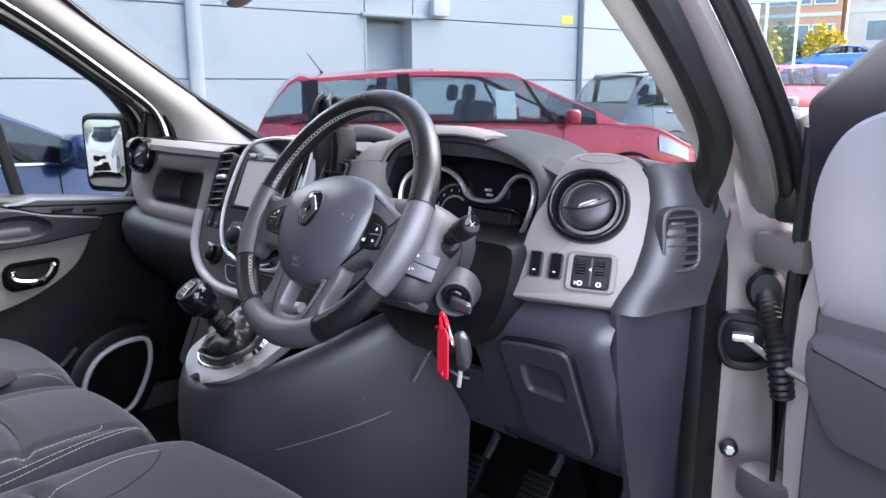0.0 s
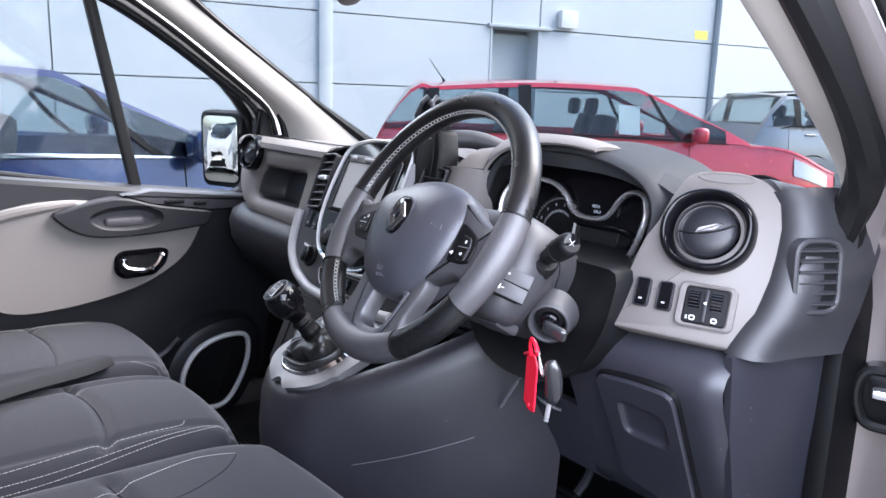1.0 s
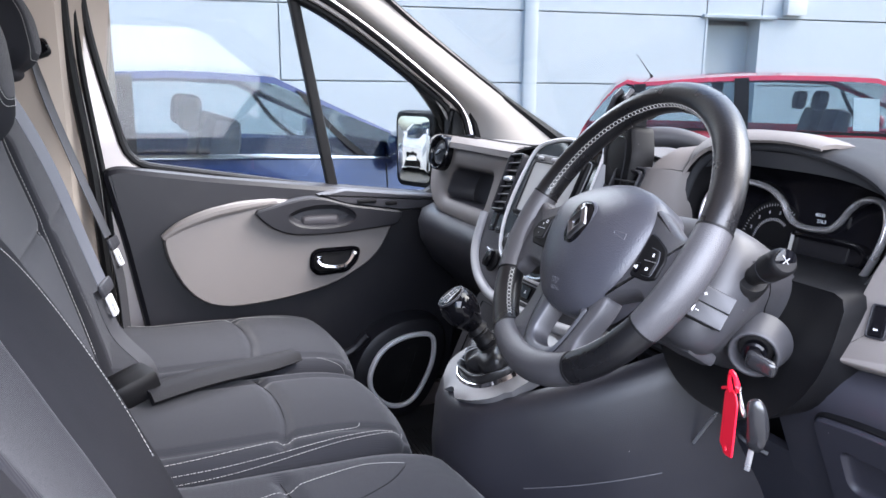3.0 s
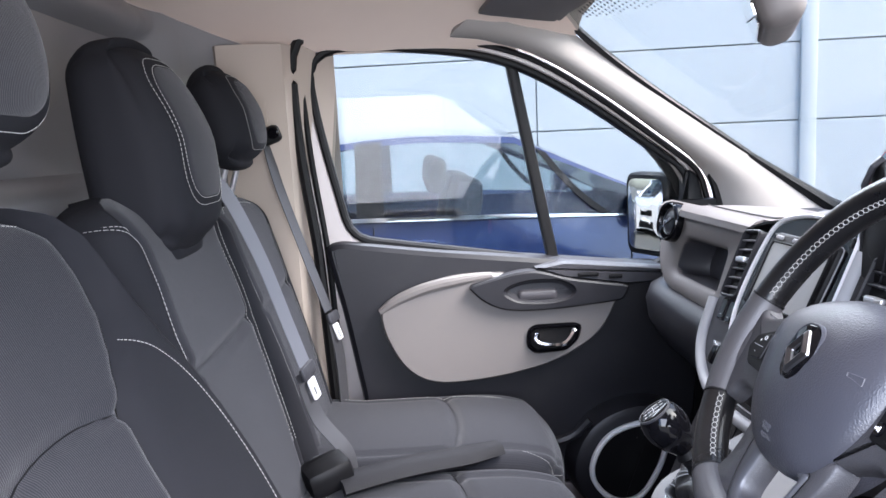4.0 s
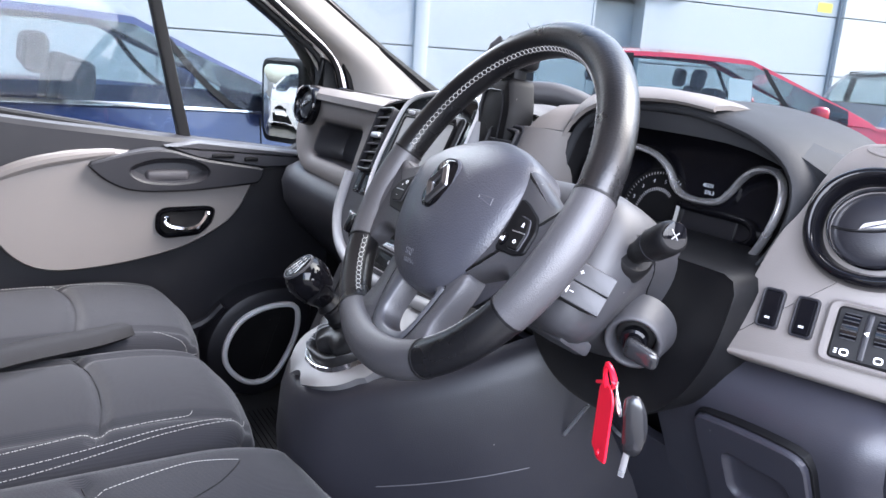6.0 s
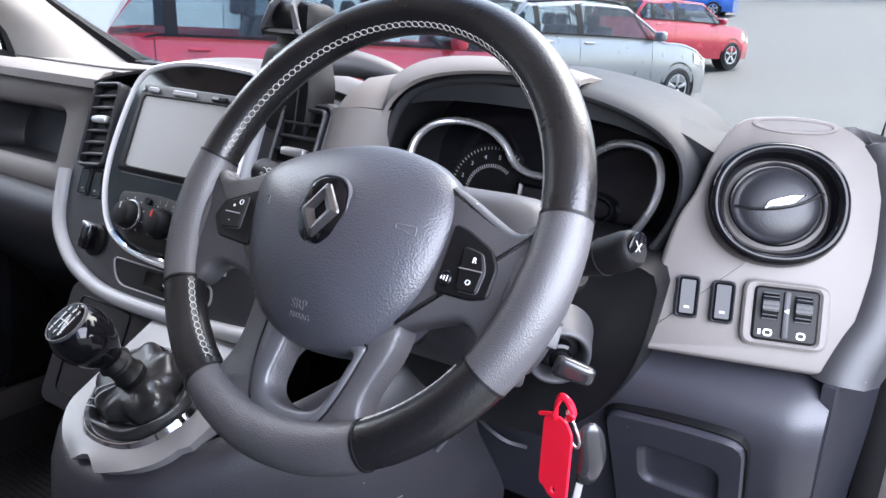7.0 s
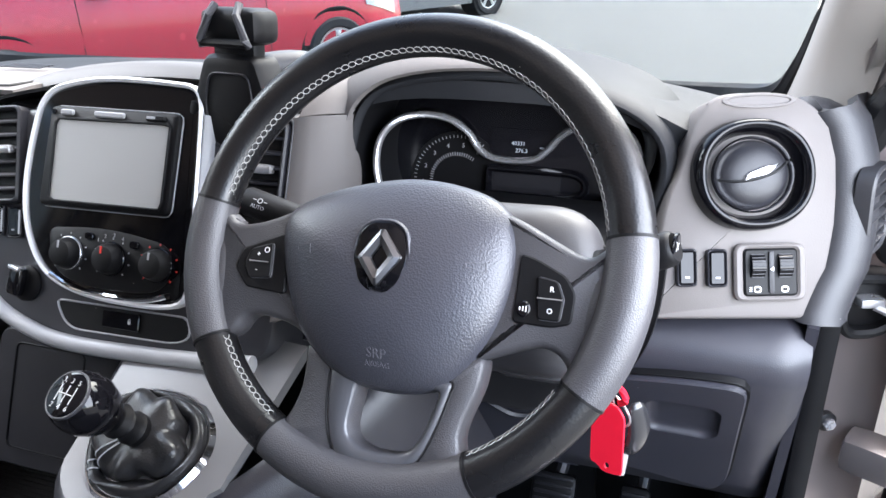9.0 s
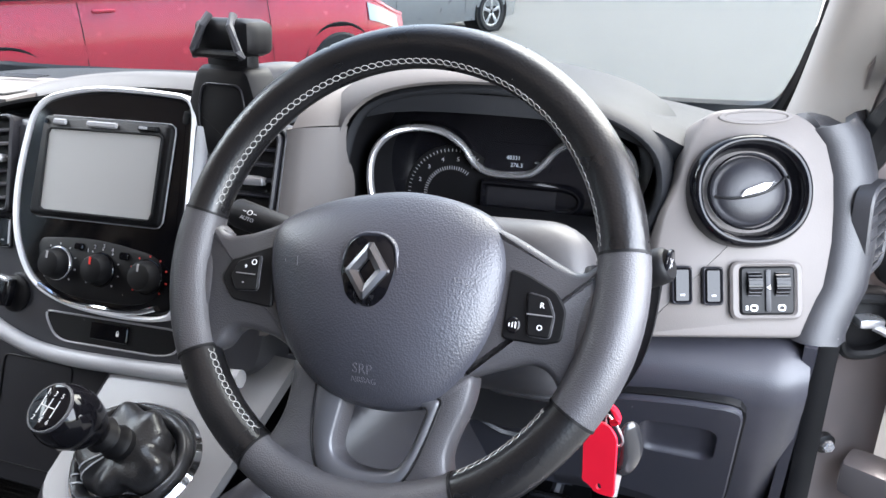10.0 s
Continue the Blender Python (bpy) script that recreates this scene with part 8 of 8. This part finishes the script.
def seats():
    driver_seat()
    middle_seat()
    passenger_seat()
    face = (0.30, 0.92, 0.25)
    seat_belt([(-0.262, -0.690, 1.405), (-0.262, -0.640, 1.375), (-0.268, -0.588, 1.26), (-0.277, -0.545, 1.12), (-0.281, -0.525, 1.054)], (-0.281, -0.523, 1.042), face,
              [(-0.281, -0.532, 1.042), (-0.272, -0.508, 0.965), (-0.255, -0.46, 0.905), (-0.25, -0.45, 0.86)], "grey seat belt hanging over the middle backrest", BELTWEB)
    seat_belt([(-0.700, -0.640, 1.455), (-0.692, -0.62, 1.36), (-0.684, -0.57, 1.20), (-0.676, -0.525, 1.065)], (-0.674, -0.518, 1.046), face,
              [(-0.674, -0.518, 1.046), (-0.672, -0.505, 0.96), (-0.672, -0.50, 0.84)], "grey seat belt hanging beside the passenger seat, darkened as if in shade", SHADEWEB)
    lp = thing("belt_guide", "black belt guide loop on the door pillar", "belt guide", (-0.70, -0.66, 1.47))
    part("loop", pillow((0.03, 0.055, 0.04), 0.012, (4, 5, 5), None, pose(-0.700, -0.634, 1.461, 20)), BLACK, lp)
    part("bolt_cap", prism(oval(0.014, 0.014), [(0, 0), (0, 0.008), (0.004, 0.012)], plane_at((-0.688, -0.622, 1.468), (0, 1, 0), (0, 0, 1))), PIANO, lp)
    part("spare_strap", sheet(belt([(-0.72, -0.67, 1.46), (-0.725, -0.66, 1.25), (-0.73, -0.64, 1.0), (-0.73, -0.62, 0.7)], (1, 0.2, 0), 0.046, None, "", ""), 0.0016), DARKWEB, lp, "dark strap down the pillar")
    # strap flap lying on the inner edge of the passenger cushion
    fl = thing("seat_flap", "dark cloth strap flap lying between the passenger cushions", "seat flap", (-0.25, -0.3, 0.87))
    rows = []
    for i in range(15):
        t = i / 14
        c = Vector((-0.185 - 0.150 * t, -0.470 + 0.285 * t, 0.884 - 0.012 * t + 0.004 * math.sin(5 * t)))
        n = Vector((0.885, 0.466, 0)) * (0.032 * (1 - 0.35 * max(0, t - 0.75) / 0.25))
        rows.append([c - n + Vector((0, 0, -0.004)), c - n * 0.6 + Vector((0, 0, 0.003)), c + Vector((0, 0, 0.004)), c + n * 0.6 + Vector((0, 0, 0.002)), c + n + Vector((0, 0, -0.012))])
    part("flap", sheet(rows, -0.014), LEATHERETTE, fl, sharp=60)
    part("pocket", pillow((0.07, 0.08, 0.05), 0.014, (5, 5, 5), None, pose(-0.205, -0.490, 0.888, 14, 0, 24)), BLACK, fl, "black buckle pocket")

seats()
# ---- yard outside ----
def rise(y):
    """The yard is level beside the van and climbs gently towards the street."""
    return 0.09 * max(0.0, min(y, 80) - 17) ** 2 / (max(0.0, min(y, 80) - 17) + 3)


def ground():
    bm = bmesh.new()
    n = 40
    vs = {}
    xs = [-400, -120, -60] + [-40 + 2 * i for i in range(41)] + [60, 120, 400]
    ys = [-400, -120, -50] + [-30 + 2 * i for i in range(41)] + [70, 130, 400]
    for i, x in enumerate(xs):
        for j, y in enumerate(ys):
            vs[i, j] = bm.verts.new((x, y, 0.012 * noise.noise((x * 0.15, y * 0.15, 0)) + rise(y)))
    for i in range(len(xs) - 1):
        for j in range(len(ys) - 1):
            bm.faces.new((vs[i, j], vs[i + 1, j], vs[i + 1, j + 1], vs[i, j + 1]))
    ob = part("ground", bm, ASPHALT)
    tagged(ob, "pale worn asphalt of the car sales yard", "ground", kind="structure")


CAR_SHAPES = {
    # length, width, height, belt, bonnet height, nose, windscreen base, roof start, roof end, tail window base
    "mpv": (4.60, 1.80, 1.60, 1.00, 1.02, 0.78, 0.95, 2.05, 4.10, 4.45),
    "saloon": (4.60, 1.82, 1.52, 1.04, 0.97, 0.68, 1.25, 2.15, 3.35, 4.20),
    "suv": (4.45, 1.85, 1.64, 1.05, 1.05, 0.80, 1.20, 2.00, 3.95, 4.30),
}


def build_car(shape, paint, m, label, roof_rails=False, aerial=False, sheet_in_window=False):
    L, W, H, belt_z, bon, nose, ws0, ws1, rf1, tail = CAR_SHAPES[shape]
    car = thing("car", label, "car", m.translation, "parked cars")
    hw = W / 2
    def lerp(a, b, t):
        return a + (b - a) * max(0, min(1, t))
    def sm(t):
        t = max(0, min(1, t))
        return t * t * (3 - 2 * t)
    def top_z(s):
        # height of the centre line at s metres from the nose
        if s < ws0:
            return nose + (bon - nose) * sm(s / (ws0 * 0.8)) ** 0.7
        if s < ws1:
            t = (s - ws0) / (ws1 - ws0)
            return bon + (H - 0.03 - bon) * (t ** 0.82)
        if s < rf1:
            t = (s - ws1) / (rf1 - ws1)
            return H - 0.03 + 0.03 * math.sin(math.pi * min(1, t * 1.1)) - 0.05 * t ** 2
        t = (s - rf1) / (L - rf1)
        if shape == "saloon":
            return H - 0.08 - (H - 0.08 - 1.02) * min(1, t * 1.35) ** 1.1
        return H - 0.05 - (H - 0.05 - 0.80) * t ** 1.6
    def belt_at(s):
        return min(belt_z + 0.07 * (s / L) , top_z(s) - 0.03)
    def half(s):
        f = min(1, s / 0.55)
        b = min(1, (L - s) / 0.45)
        return hw * (0.80 + 0.20 * sm(f) ** 0.7) * (0.84 + 0.16 * sm(b) ** 0.7)
    def sec(s, k, off=0.0):
        """Point on the right-hand skin: k 0..1 sill to belt, 1..2 belt to roof rail, 2..3 roof to centre."""
        w, bz, tz = half(s), belt_at(s), top_z(s)
        sill = 0.22
        if k <= 1:
            z = sill + (bz - sill) * k
            x = w * (0.95 + 0.05 * math.sin(math.pi * min(1, k * 0.9 + 0.1)) - 0.03 * max(0, k - 0.7))
            return Vector((x + off, -s, z))
        rail = max(bz + 0.005, tz - 0.05 * min(1, (tz - bz) / 0.3))
        lean = 0.30 * (rail - bz)
        if k <= 2:
            t = k - 1
            return Vector((w * 0.957 - lean * t ** 1.3 + off, -s, bz + (rail - bz) * t + off * 0.3))
        t = k - 2
        x = (w * 0.957 - lean) * (1 - t)
        return Vector((x, -s, rail + (tz - rail) * math.sin(math.pi / 2 * t) + off))
    stations = sorted(set([0.0, 0.05, 0.15, 0.3, 0.5, 0.75] + [ws0, ws1, rf1, tail, L - 0.3, L - 0.12, L - 0.03, L] + [i * 0.2 for i in range(1, int(L / 0.2))]))
    ks = [0, 0.12, 0.3, 0.5, 0.7, 0.85, 0.95, 1, 1.08, 1.5, 1.92, 2, 2.12, 2.35, 2.65, 3]
    rings = []
    for s in stations:
        r = [sec(s, k) for k in ks]
        l = [Vector((-p.x, p.y, p.z)) for p in r[-2::-1]]
        rings.append([m @ p for p in r + l])
    nk = len(rings[0])
    full = ks + [6 - k for k in ks[-2::-1]]
    def is_glass(s, k):
        kk = k if k <= 3 else 6 - k
        if 1.05 < kk < 1.95 and ws0 + 0.22 < s < rf1 + (0.30 if shape != "saloon" else 0.40):
            return True
        return kk > 2.1 and (ws0 + 0.08 < s < ws1 - 0.03 or rf1 + 0.06 < s < tail - 0.02)
    solid, clear = bmesh.new(), bmesh.new()
    vs = {}
    for i in range(len(rings) - 1):
        for j in range(nk - 1):
            g = is_glass((stations[i] + stations[i + 1]) / 2, (full[j] + full[j + 1]) / 2)
            bmx = clear if g else solid
            quad = []
            for a_, b_ in ((i, j), (i, j + 1), (i + 1, j + 1), (i + 1, j)):
                if (g, a_, b_) not in vs:
                    vs[g, a_, b_] = bmx.verts.new(rings[a_][b_])
                quad.append(vs[g, a_, b_])
            bmx.faces.new(quad)
    solid.faces.new([vs[False, 0, j] for j in range(nk)])
    solid.faces.new([vs[False, len(rings) - 1, j] for j in range(nk)][::-1])
    bd = part("body", solid, paint, car, "painted car body", sharp=28)
    gl = part("glazing", clear, CARGLASS, car, "tinted car glazing", sharp=40)
    gl.visible_shadow = False
    # dark cabin with seats
    tub = pillow((W * 0.80, tail - ws0 - 0.1, 0.55), 0.05, (6, 8, 4), None, m @ pose(0, -(ws0 + tail) / 2, 0.55))
    part("cabin_tub", tub, BLACK, car, "dark cabin lining")
    for sx in (-0.38, 0.38):
        for sy in (ws1 + 0.25, ws1 + 1.15):
            part("car_seat", pillow((0.48, 0.16, 0.62), 0.06, (6, 4, 6), None, m @ pose(sx, -sy, 0.95, -12)), DARKWEB, car, "dark car seat")
            part("car_headrest", pillow((0.26, 0.10, 0.18), 0.045, (5, 4, 5), None, m @ pose(sx, -sy - 0.10, 1.33 if shape != "saloon" else 1.27, -8)), DARKWEB, car)
    # side panes
    def patch(s0, s1, k0, k1, sd, name, mat, off, lab="", skew0=0.0, skew1=0.0, ns=8, nk=5):
        rows = []
        for i in range(ns + 1):
            row = []
            for j in range(nk + 1):
                kk = k0 + (k1 - k0) * j / nk
                t = j / nk
                a, b = s0 + skew0 * t, s1 + skew1 * t
                p = sec(a + (b - a) * i / ns, kk, off)
                row.append(m @ Vector((p.x * sd, p.y, p.z)))
            rows.append(row)
        return part(name, sheet(rows, 0.004 * sd), mat, car, lab, sharp=60)
    mid = (ws1 + rf1) / 2 + 0.05
    for sd in (1, -1):
        for q0, q1 in ((mid - 0.05, mid + 0.07), (rf1 - 0.16, rf1 - 0.06), (ws1 - 0.42, ws1 - 0.37)):
            patch(q0, q1, 1.06, 1.96, sd, "pillar", BLACK, 0.006, "black window pillar", 0.0 if q0 > ws1 else 0.28, 0.0 if q0 > ws1 else 0.28, 2)
        patch(ws1 - 0.85, rf1 + 0.40, 1.02, 1.07, sd, "waist_trim", CHROME if shape == "saloon" else BLACK, 0.008, "window line trim")
        for s in (mid - 0.18, rf1 - 0.32):
            hp = m @ Vector((0, 0, 0))
            p = sec(s, 0.90, 0.012)
            part("door_handle", pillow((0.03, 0.18, 0.03), 0.012, (4, 5, 4), None, m @ Matrix.Translation((p.x * sd, p.y, p.z))), paint, car, "body-coloured door handle")
        for s in (ws1 - 0.50, mid, rf1 + 0.02):
            q = [m @ Vector((sec(s + 0.02 * k, k, 0.0015).x * sd, sec(s, k).y, sec(s, k).z)) for k in (0.15, 0.4, 0.7, 0.98)]
            part("shut_line", tube(q, 0.0035, 4), BLACK, car)
        p = sec(ws1 - 0.55, 1.10, 0.11)
        part("wing_mirror", pillow((0.20, 0.12, 0.15), 0.045, (6, 6, 6), None, m @ Matrix.Translation((p.x * sd, p.y, p.z + 0.02))), paint, car, "painted wing mirror")
        # wheels in dark arches
        for s in (0.85, L - 0.88):
            w0 = half(s)
            c = Vector((w0 * 0.985 * sd, -s, 0.33))
            right = Vector((0, -1, 0)) if sd > 0 else Vector((0, 1, 0))
            wm = m @ (plane_at(c, (0, 1, 0) if sd > 0 else (0, -1, 0), (0, 0, 1)))
            part("wheel_arch", prism(oval(0.40, 0.40, 0, 0.02, 36), [(0, -0.30), (0, 0.008), (0.012, 0.012), (0.03, 0.006)], wm), BLACK, car, "dark wheel arch")
            ty = part("wheel", ring(oval(0.325, 0.325, n=40), oval(0.225, 0.225, n=40), 0.03, wm, 0.02, back=-0.16), TYRE, car, "black tyre on an alloy wheel")
            part("rim", prism(oval(0.226, 0.226, n=40), [(0, -0.05), (0, 0.015), (0.02, 0.012), (0.03, -0.03)], wm, cap_back=False), ALLOY, ty, "silver alloy rim")
            for i in range(5):
                part("spoke", slab(rounded([(-0.022, 0.03), (0.022, 0.03), (0.032, 0.205), (-0.032, 0.205)], 0.01), 0.02, wm @ pose(0, 0, -0.005, 0, 0, 72 * i), 0.006), ALLOY, ty)
        part("headlamp", patchlamp(sec, m, sd), LAMPGLASS, car, "clear headlamp")
    # nose: dark lower intake, upper slot and a blank plate
    for z0, z1, wd, mat, nm, lab in ((0.26, 0.50, 0.66, BLACK, "lower_intake", "black lower air intake"), (0.60, 0.70, 0.52, BLACK, "grille", "slim black grille"), (0.44, 0.54, 0.26, PAPER, "plate", "blank pale plate")):
        rows = [[m @ Vector((wd * (i / 6 - 1), 0.03 - 0.10 * abs(i / 6 - 1) ** 2 * wd + (0.02 if mat is PAPER else 0), z0 + (z1 - z0) * j / 2)) for j in range(3)] for i in range(13)]
        part(nm, sheet(rows, -0.03), mat, car, lab)
    if roof_rails:
        for sd in (1, -1):
            q = [m @ (Vector((sec(s, 2.0).x * sd * 0.97, -s, sec(s, 2.0).z + 0.045 - 0.035 * (s in (ws1 + 0.1, rf1))))) for s in (ws1 + 0.1, ws1 + 0.3, (ws1 + rf1) / 2, rf1 - 0.2, rf1)]
            part("roof_rail", tube(smooth_path(q, 5), 0.018, 8), BLACK, car, "black roof rail")
    if aerial:
        p = Vector((0.0, -(rf1 - 0.25), top_z(rf1 - 0.25)))
        part("aerial", tube([m @ p, m @ (p + Vector((0, -0.02, 0.03))), m @ (p + Vector((0.0, -0.16, 0.22)))], [0.02, 0.006, 0.0025], 8), BLACK, car, "thin black roof aerial")
    if sheet_in_window:
        s = ws1 - 0.02
        rows = [[m @ (sec(s + 0.20 * i, 1.12 + 0.55 * j, -0.020)) for j in (0, 0.5, 1)] for i in (0, 0.5, 1)]
        part("price_sheet", sheet(rows, 0.002), PAPER, car, "white price sheet behind the side window")
    return car


def patchlamp(sec, m, sd):
    rows = []
    for i in range(6):
        s = 0.10 + 0.42 * i / 5
        row = []
        for j in range(4):
            p = sec(s, 0.72 + 0.22 * j / 3, 0.006)
            row.append(m @ Vector((p.x * sd, p.y, p.z)))
        rows.append(row)
    return sheet(rows, 0.006 * sd)


CARDARK = material("tinted_car_glass", (0.10, 0.15, 0.17), 0.05, vary=0.35, vary_size=0.35, coat=0.5, rough_vary=0.02)


def car_pose(x, y, heading):
    """Nose at the place given, facing a heading in degrees clockwise from straight ahead."""
    return pose(x, y, rise(y), 0, 0, -heading)


def cars():
    build_car("mpv", REDPAINT, car_pose(-3.01, 7.48, 34), "bright red people carrier with tinted windows and a price sheet", aerial=True, sheet_in_window=True)
    build_car("saloon", BLUEPAINT, car_pose(-3.20, 2.30, 0), "dark navy blue saloon with a chrome waist line")
    build_car("suv", GREYPAINT, car_pose(-3.45, 13.6, 25), "silver grey estate with black roof rails", roof_rails=True)
    build_car("suv", REDPAINT, car_pose(-4.6, 22.0, 25), "red hatchback further down the row")
    build_car("saloon", BRIGHTBLUE, car_pose(-13.0, 38.5, -95), "bright blue hatchback far across the yard")
    build_car("suv", WHITEPAINT, car_pose(-2.95, -4.4, 0), "white van-like car parked behind")
    build_car("suv", BLUEPAINT, car_pose(-5.6, -11.5, 0), "dark blue car parked further behind")


def building():
    """Long clad wall with panel joints, a recessed door and small fittings."""
    a = Vector((-11.6, -6.0, 0))
    d = Vector((0.16, 1, 0)).normalized()
    m = plane_at(a, d, (0, 0, 1))          # x along the wall, z out to the yard
    b = thing("building", "pale blue-grey clad showroom wall with a grey door", "building", a)
    door0, door1 = 14.6, 15.63
    hgt = 7.5
    end = 20.0
    xs = [-14.0, -8.0, -2.0, 4.0, 7.7, 11.55, door0, door1, end]
    zs = [0, 1.52, 2.62, 5.0, hgt]
    for i in range(len(xs) - 1):
        for k in range(len(zs) - 1):
            if i == 6 and k in (0, 1):
                continue
            w, h = xs[i + 1] - xs[i], zs[k + 1] - zs[k]
            part("panel", prism(box2(w - 0.02, h - 0.02, xs[i] + w / 2, zs[k] + h / 2), [(0, -0.12), (0, -0.006), (0.006, 0.0)], m), CLADDING, b)
    part("backing", prism(box2(end + 14, hgt, (end - 14) / 2, hgt / 2), [(0, -0.5), (0, -0.45)], m), JOINT, b)
    part("joint_layer", prism(box2(door0 + 14, hgt, (door0 - 14) / 2, hgt / 2), [(0, -0.10), (0, -0.05)], m), JOINT, b)
    dr = part("door", prism(box2(door1 - door0 - 0.06, 2.5, (door0 + door1) / 2, 1.27), [(0, -0.40), (0, -0.30)], m), GREYDOOR, b, "grey steel door in a recess")
    for u in (door0 + 0.01, door1 - 0.01):
        part("door_jamb", prism(box2(0.04, 2.6, u, 1.3), [(0, -0.40), (0, 0.01)], m), CLADDING, b)
    part("door_lintel", prism(box2(1.35, 0.06, (door0 + door1) / 2 + 0.08, 2.63), [(0, -0.4), (0, 0.06), (0.01, 0.07)], m), GREYDOOR, b)
    part("pilaster", prism(box2(0.22, hgt, 11.55, hgt / 2), [(0, -0.02), (0, 0.05), (0.02, 0.06)], m), CLADDING, b)
    part("wall_lamp", pillow((0.55, 0.18, 0.2), 0.05, (5, 4, 4), None, m @ pose(15.2, 3.55, 0.10)), CREAM, b, "small beige wall lamp")
    part("alarm_box", pillow((0.38, 0.32, 0.14), 0.03, (4, 4, 4), None, m @ pose(16.2, 2.83, 0.07)), WHITECLAD, b, "small white box on the wall")
    part("sticker", prism(box2(0.36, 0.17, 19.65, 2.78), [(0, 0.0), (0, 0.006)], m), YELLOWSIGN, b, "yellow sticker")
    # white end block
    w = thing("showroom_end", "white clad end of the showroom with a blue sign", "building", m @ Vector((end, 0, 0)))
    for k in range(len(zs) - 1):
        for i in range(2):
            part("panel", prism(box2(2.6 - 0.02, zs[k + 1] - zs[k] - 0.02, end + 0.05 + 1.3 + 2.6 * i, (zs[k] + zs[k + 1]) / 2), [(0, -0.12), (0, 0.10), (0.006, 0.106)], m), WHITECLAD, w)
    part("backing", prism(box2(5.2, hgt, end + 2.6, hgt / 2), [(0, -0.5), (0, 0.04)], m), JOINT, w)
    part("sign", prism(box2(0.9, 1.25, end + 3.2, 2.75), [(0, 0.106), (0, 0.2), (0.02, 0.22)], m), SIGNBLUE, w, "blue sign board")
    part("sign_foot", prism(box2(0.9, 0.28, end + 3.2, 1.98), [(0, 0.106), (0, 0.2), (0.02, 0.22)], m), WHITECLAD, w)
    part("sign_mark", prism(oval(0.2, 0.24, end + 3.2, 2.9), [(0, 0.2), (0, 0.23)], m), WHITECLAD, w)
    # glazed showroom front further on
    g = thing("glass_front", "glazed showroom entrance with a white fascia", "building", (-11.3, 27, rise(27)))
    gm = plane_at((-11.3, 27.0, 0), (1, 0.4, 0), (0, 0, 1))
    part("fascia", prism(box2(4.2, 1.3, 0.6, 4.9), [(0, -0.6), (0, 0.0)], gm), WHITECLAD, g, "white fascia")
    for i in range(5):
        part("post", prism(box2(0.10, 4.3, -1.4 + 1.0 * i, 2.15), [(0, -0.2), (0, 0)], gm), SATIN, g, "steel post")
        if i < 4:
            part("pane", prism(box2(0.9, 4.2, -0.9 + 1.0 * i, 2.15), [(0, -0.1), (0, -0.08)], gm), CARGLASS, g, "glass pane")


def houses():
    h = thing("house", "orange rendered house with a tiled roof", "house", (6, 58, 0))
    def house(x, y, w, dep, ht, mat, ang, name, lab):
        t = thing("house", lab, "house", (x, y, rise(y)), "houses")
        m = pose(x, y, rise(y) - 0.4, 0, 0, ang)
        fm = m @ plane_at((0, -dep / 2, 0), (1, 0, 0), (0, 0, 1))
        part("wall", prism(box2(w, ht, 0, ht / 2), [(0, -dep), (0, 0)], fm), mat, t)
        rf = [[m @ Vector((sx * (w / 2 + 0.3), yy, zz)) for yy, zz in ((-dep / 2 - 0.4, ht - 0.1), (0, ht + dep * 0.32), (dep / 2 + 0.4, ht - 0.1))] for sx in (-1, -0.3, 0.3, 1)]
        part("roof", sheet(rf, 0.15), ROOFTILE, t, "brown tiled roof")
        for z in (1.5, 4.3):
            for u in (-w * 0.3, 0.0, w * 0.3):
                wn_ = part("window", prism(box2(1.3, 1.3, u, z), [(0, 0.0), (0, 0.03)], fm), CARDARK, t, "dark window")
                part("frame", ring(box2(1.5, 1.5, u, z), box2(1.3, 1.3, u, z), 0.06, fm, 0.01), WHITECLAD, wn_, "white frame")
        part("band", prism(box2(w, 0.25, 0, 2.9), [(0, 0), (0, 0.05)], fm), WHITECLAD, t)
        return t
    bpy.data.objects.remove(h)
    house(-20.4, 62, 5.4, 8, 7.2, BRICK, 14, "house", "orange rendered house with white window frames")
    house(-12.4, 64, 9.5, 8, 8.0, CREAM, 8, "house", "cream rendered house with a brown tiled roof")
    house(-0.5, 66, 10, 8, 8.0, BRICK, 2, "house", "orange rendered house further along the street")
    rng = random.Random(4)
    def bush(x, y, r, hgt, mat, lab):
        bm = bmesh.new()
        for i in range(1400):
            a, b = rng.uniform(0, 6.283), math.acos(rng.uniform(-0.5, 1))
            rr = r * (0.75 + 0.3 * noise.noise((math.cos(a) * 1.7 + x, math.sin(a) * 1.7, b * 1.3))) * rng.uniform(0.75, 1.05)
            c = Vector((x + rr * math.sin(b) * math.cos(a), y + rr * math.sin(b) * math.sin(a), rise(y) + max(0.02, hgt * 0.25 + hgt * 0.75 * math.cos(b) * rr / r - 0.3)))
            u = Vector((rng.uniform(-1, 1), rng.uniform(-1, 1), rng.uniform(-1, 1))).normalized() * 0.16
            v = u.cross(Vector((rng.uniform(-1, 1), rng.uniform(-1, 1), rng.uniform(-1, 1)))).normalized() * 0.10
            bm.faces.new([bm.verts.new(c + q) for q in (u, v, -u, -v)])
        ob = part("shrub", bm, mat)
        tagged(ob, lab, "shrub", "shrubs")
    bush(-16.4, 47, 1.5, 3.2, HEDGE, "rounded light green shrub by the far street")
    bush(-14.0, 47, 1.5, 3.0, YELLOWLEAF, "yellow flowering shrub by the far street")
    bush(-12.0, 32, 1.4, 3.4, YELLOWLEAF, "yellow green shrub behind the showroom glass")


ground()
cars()
building()
houses()
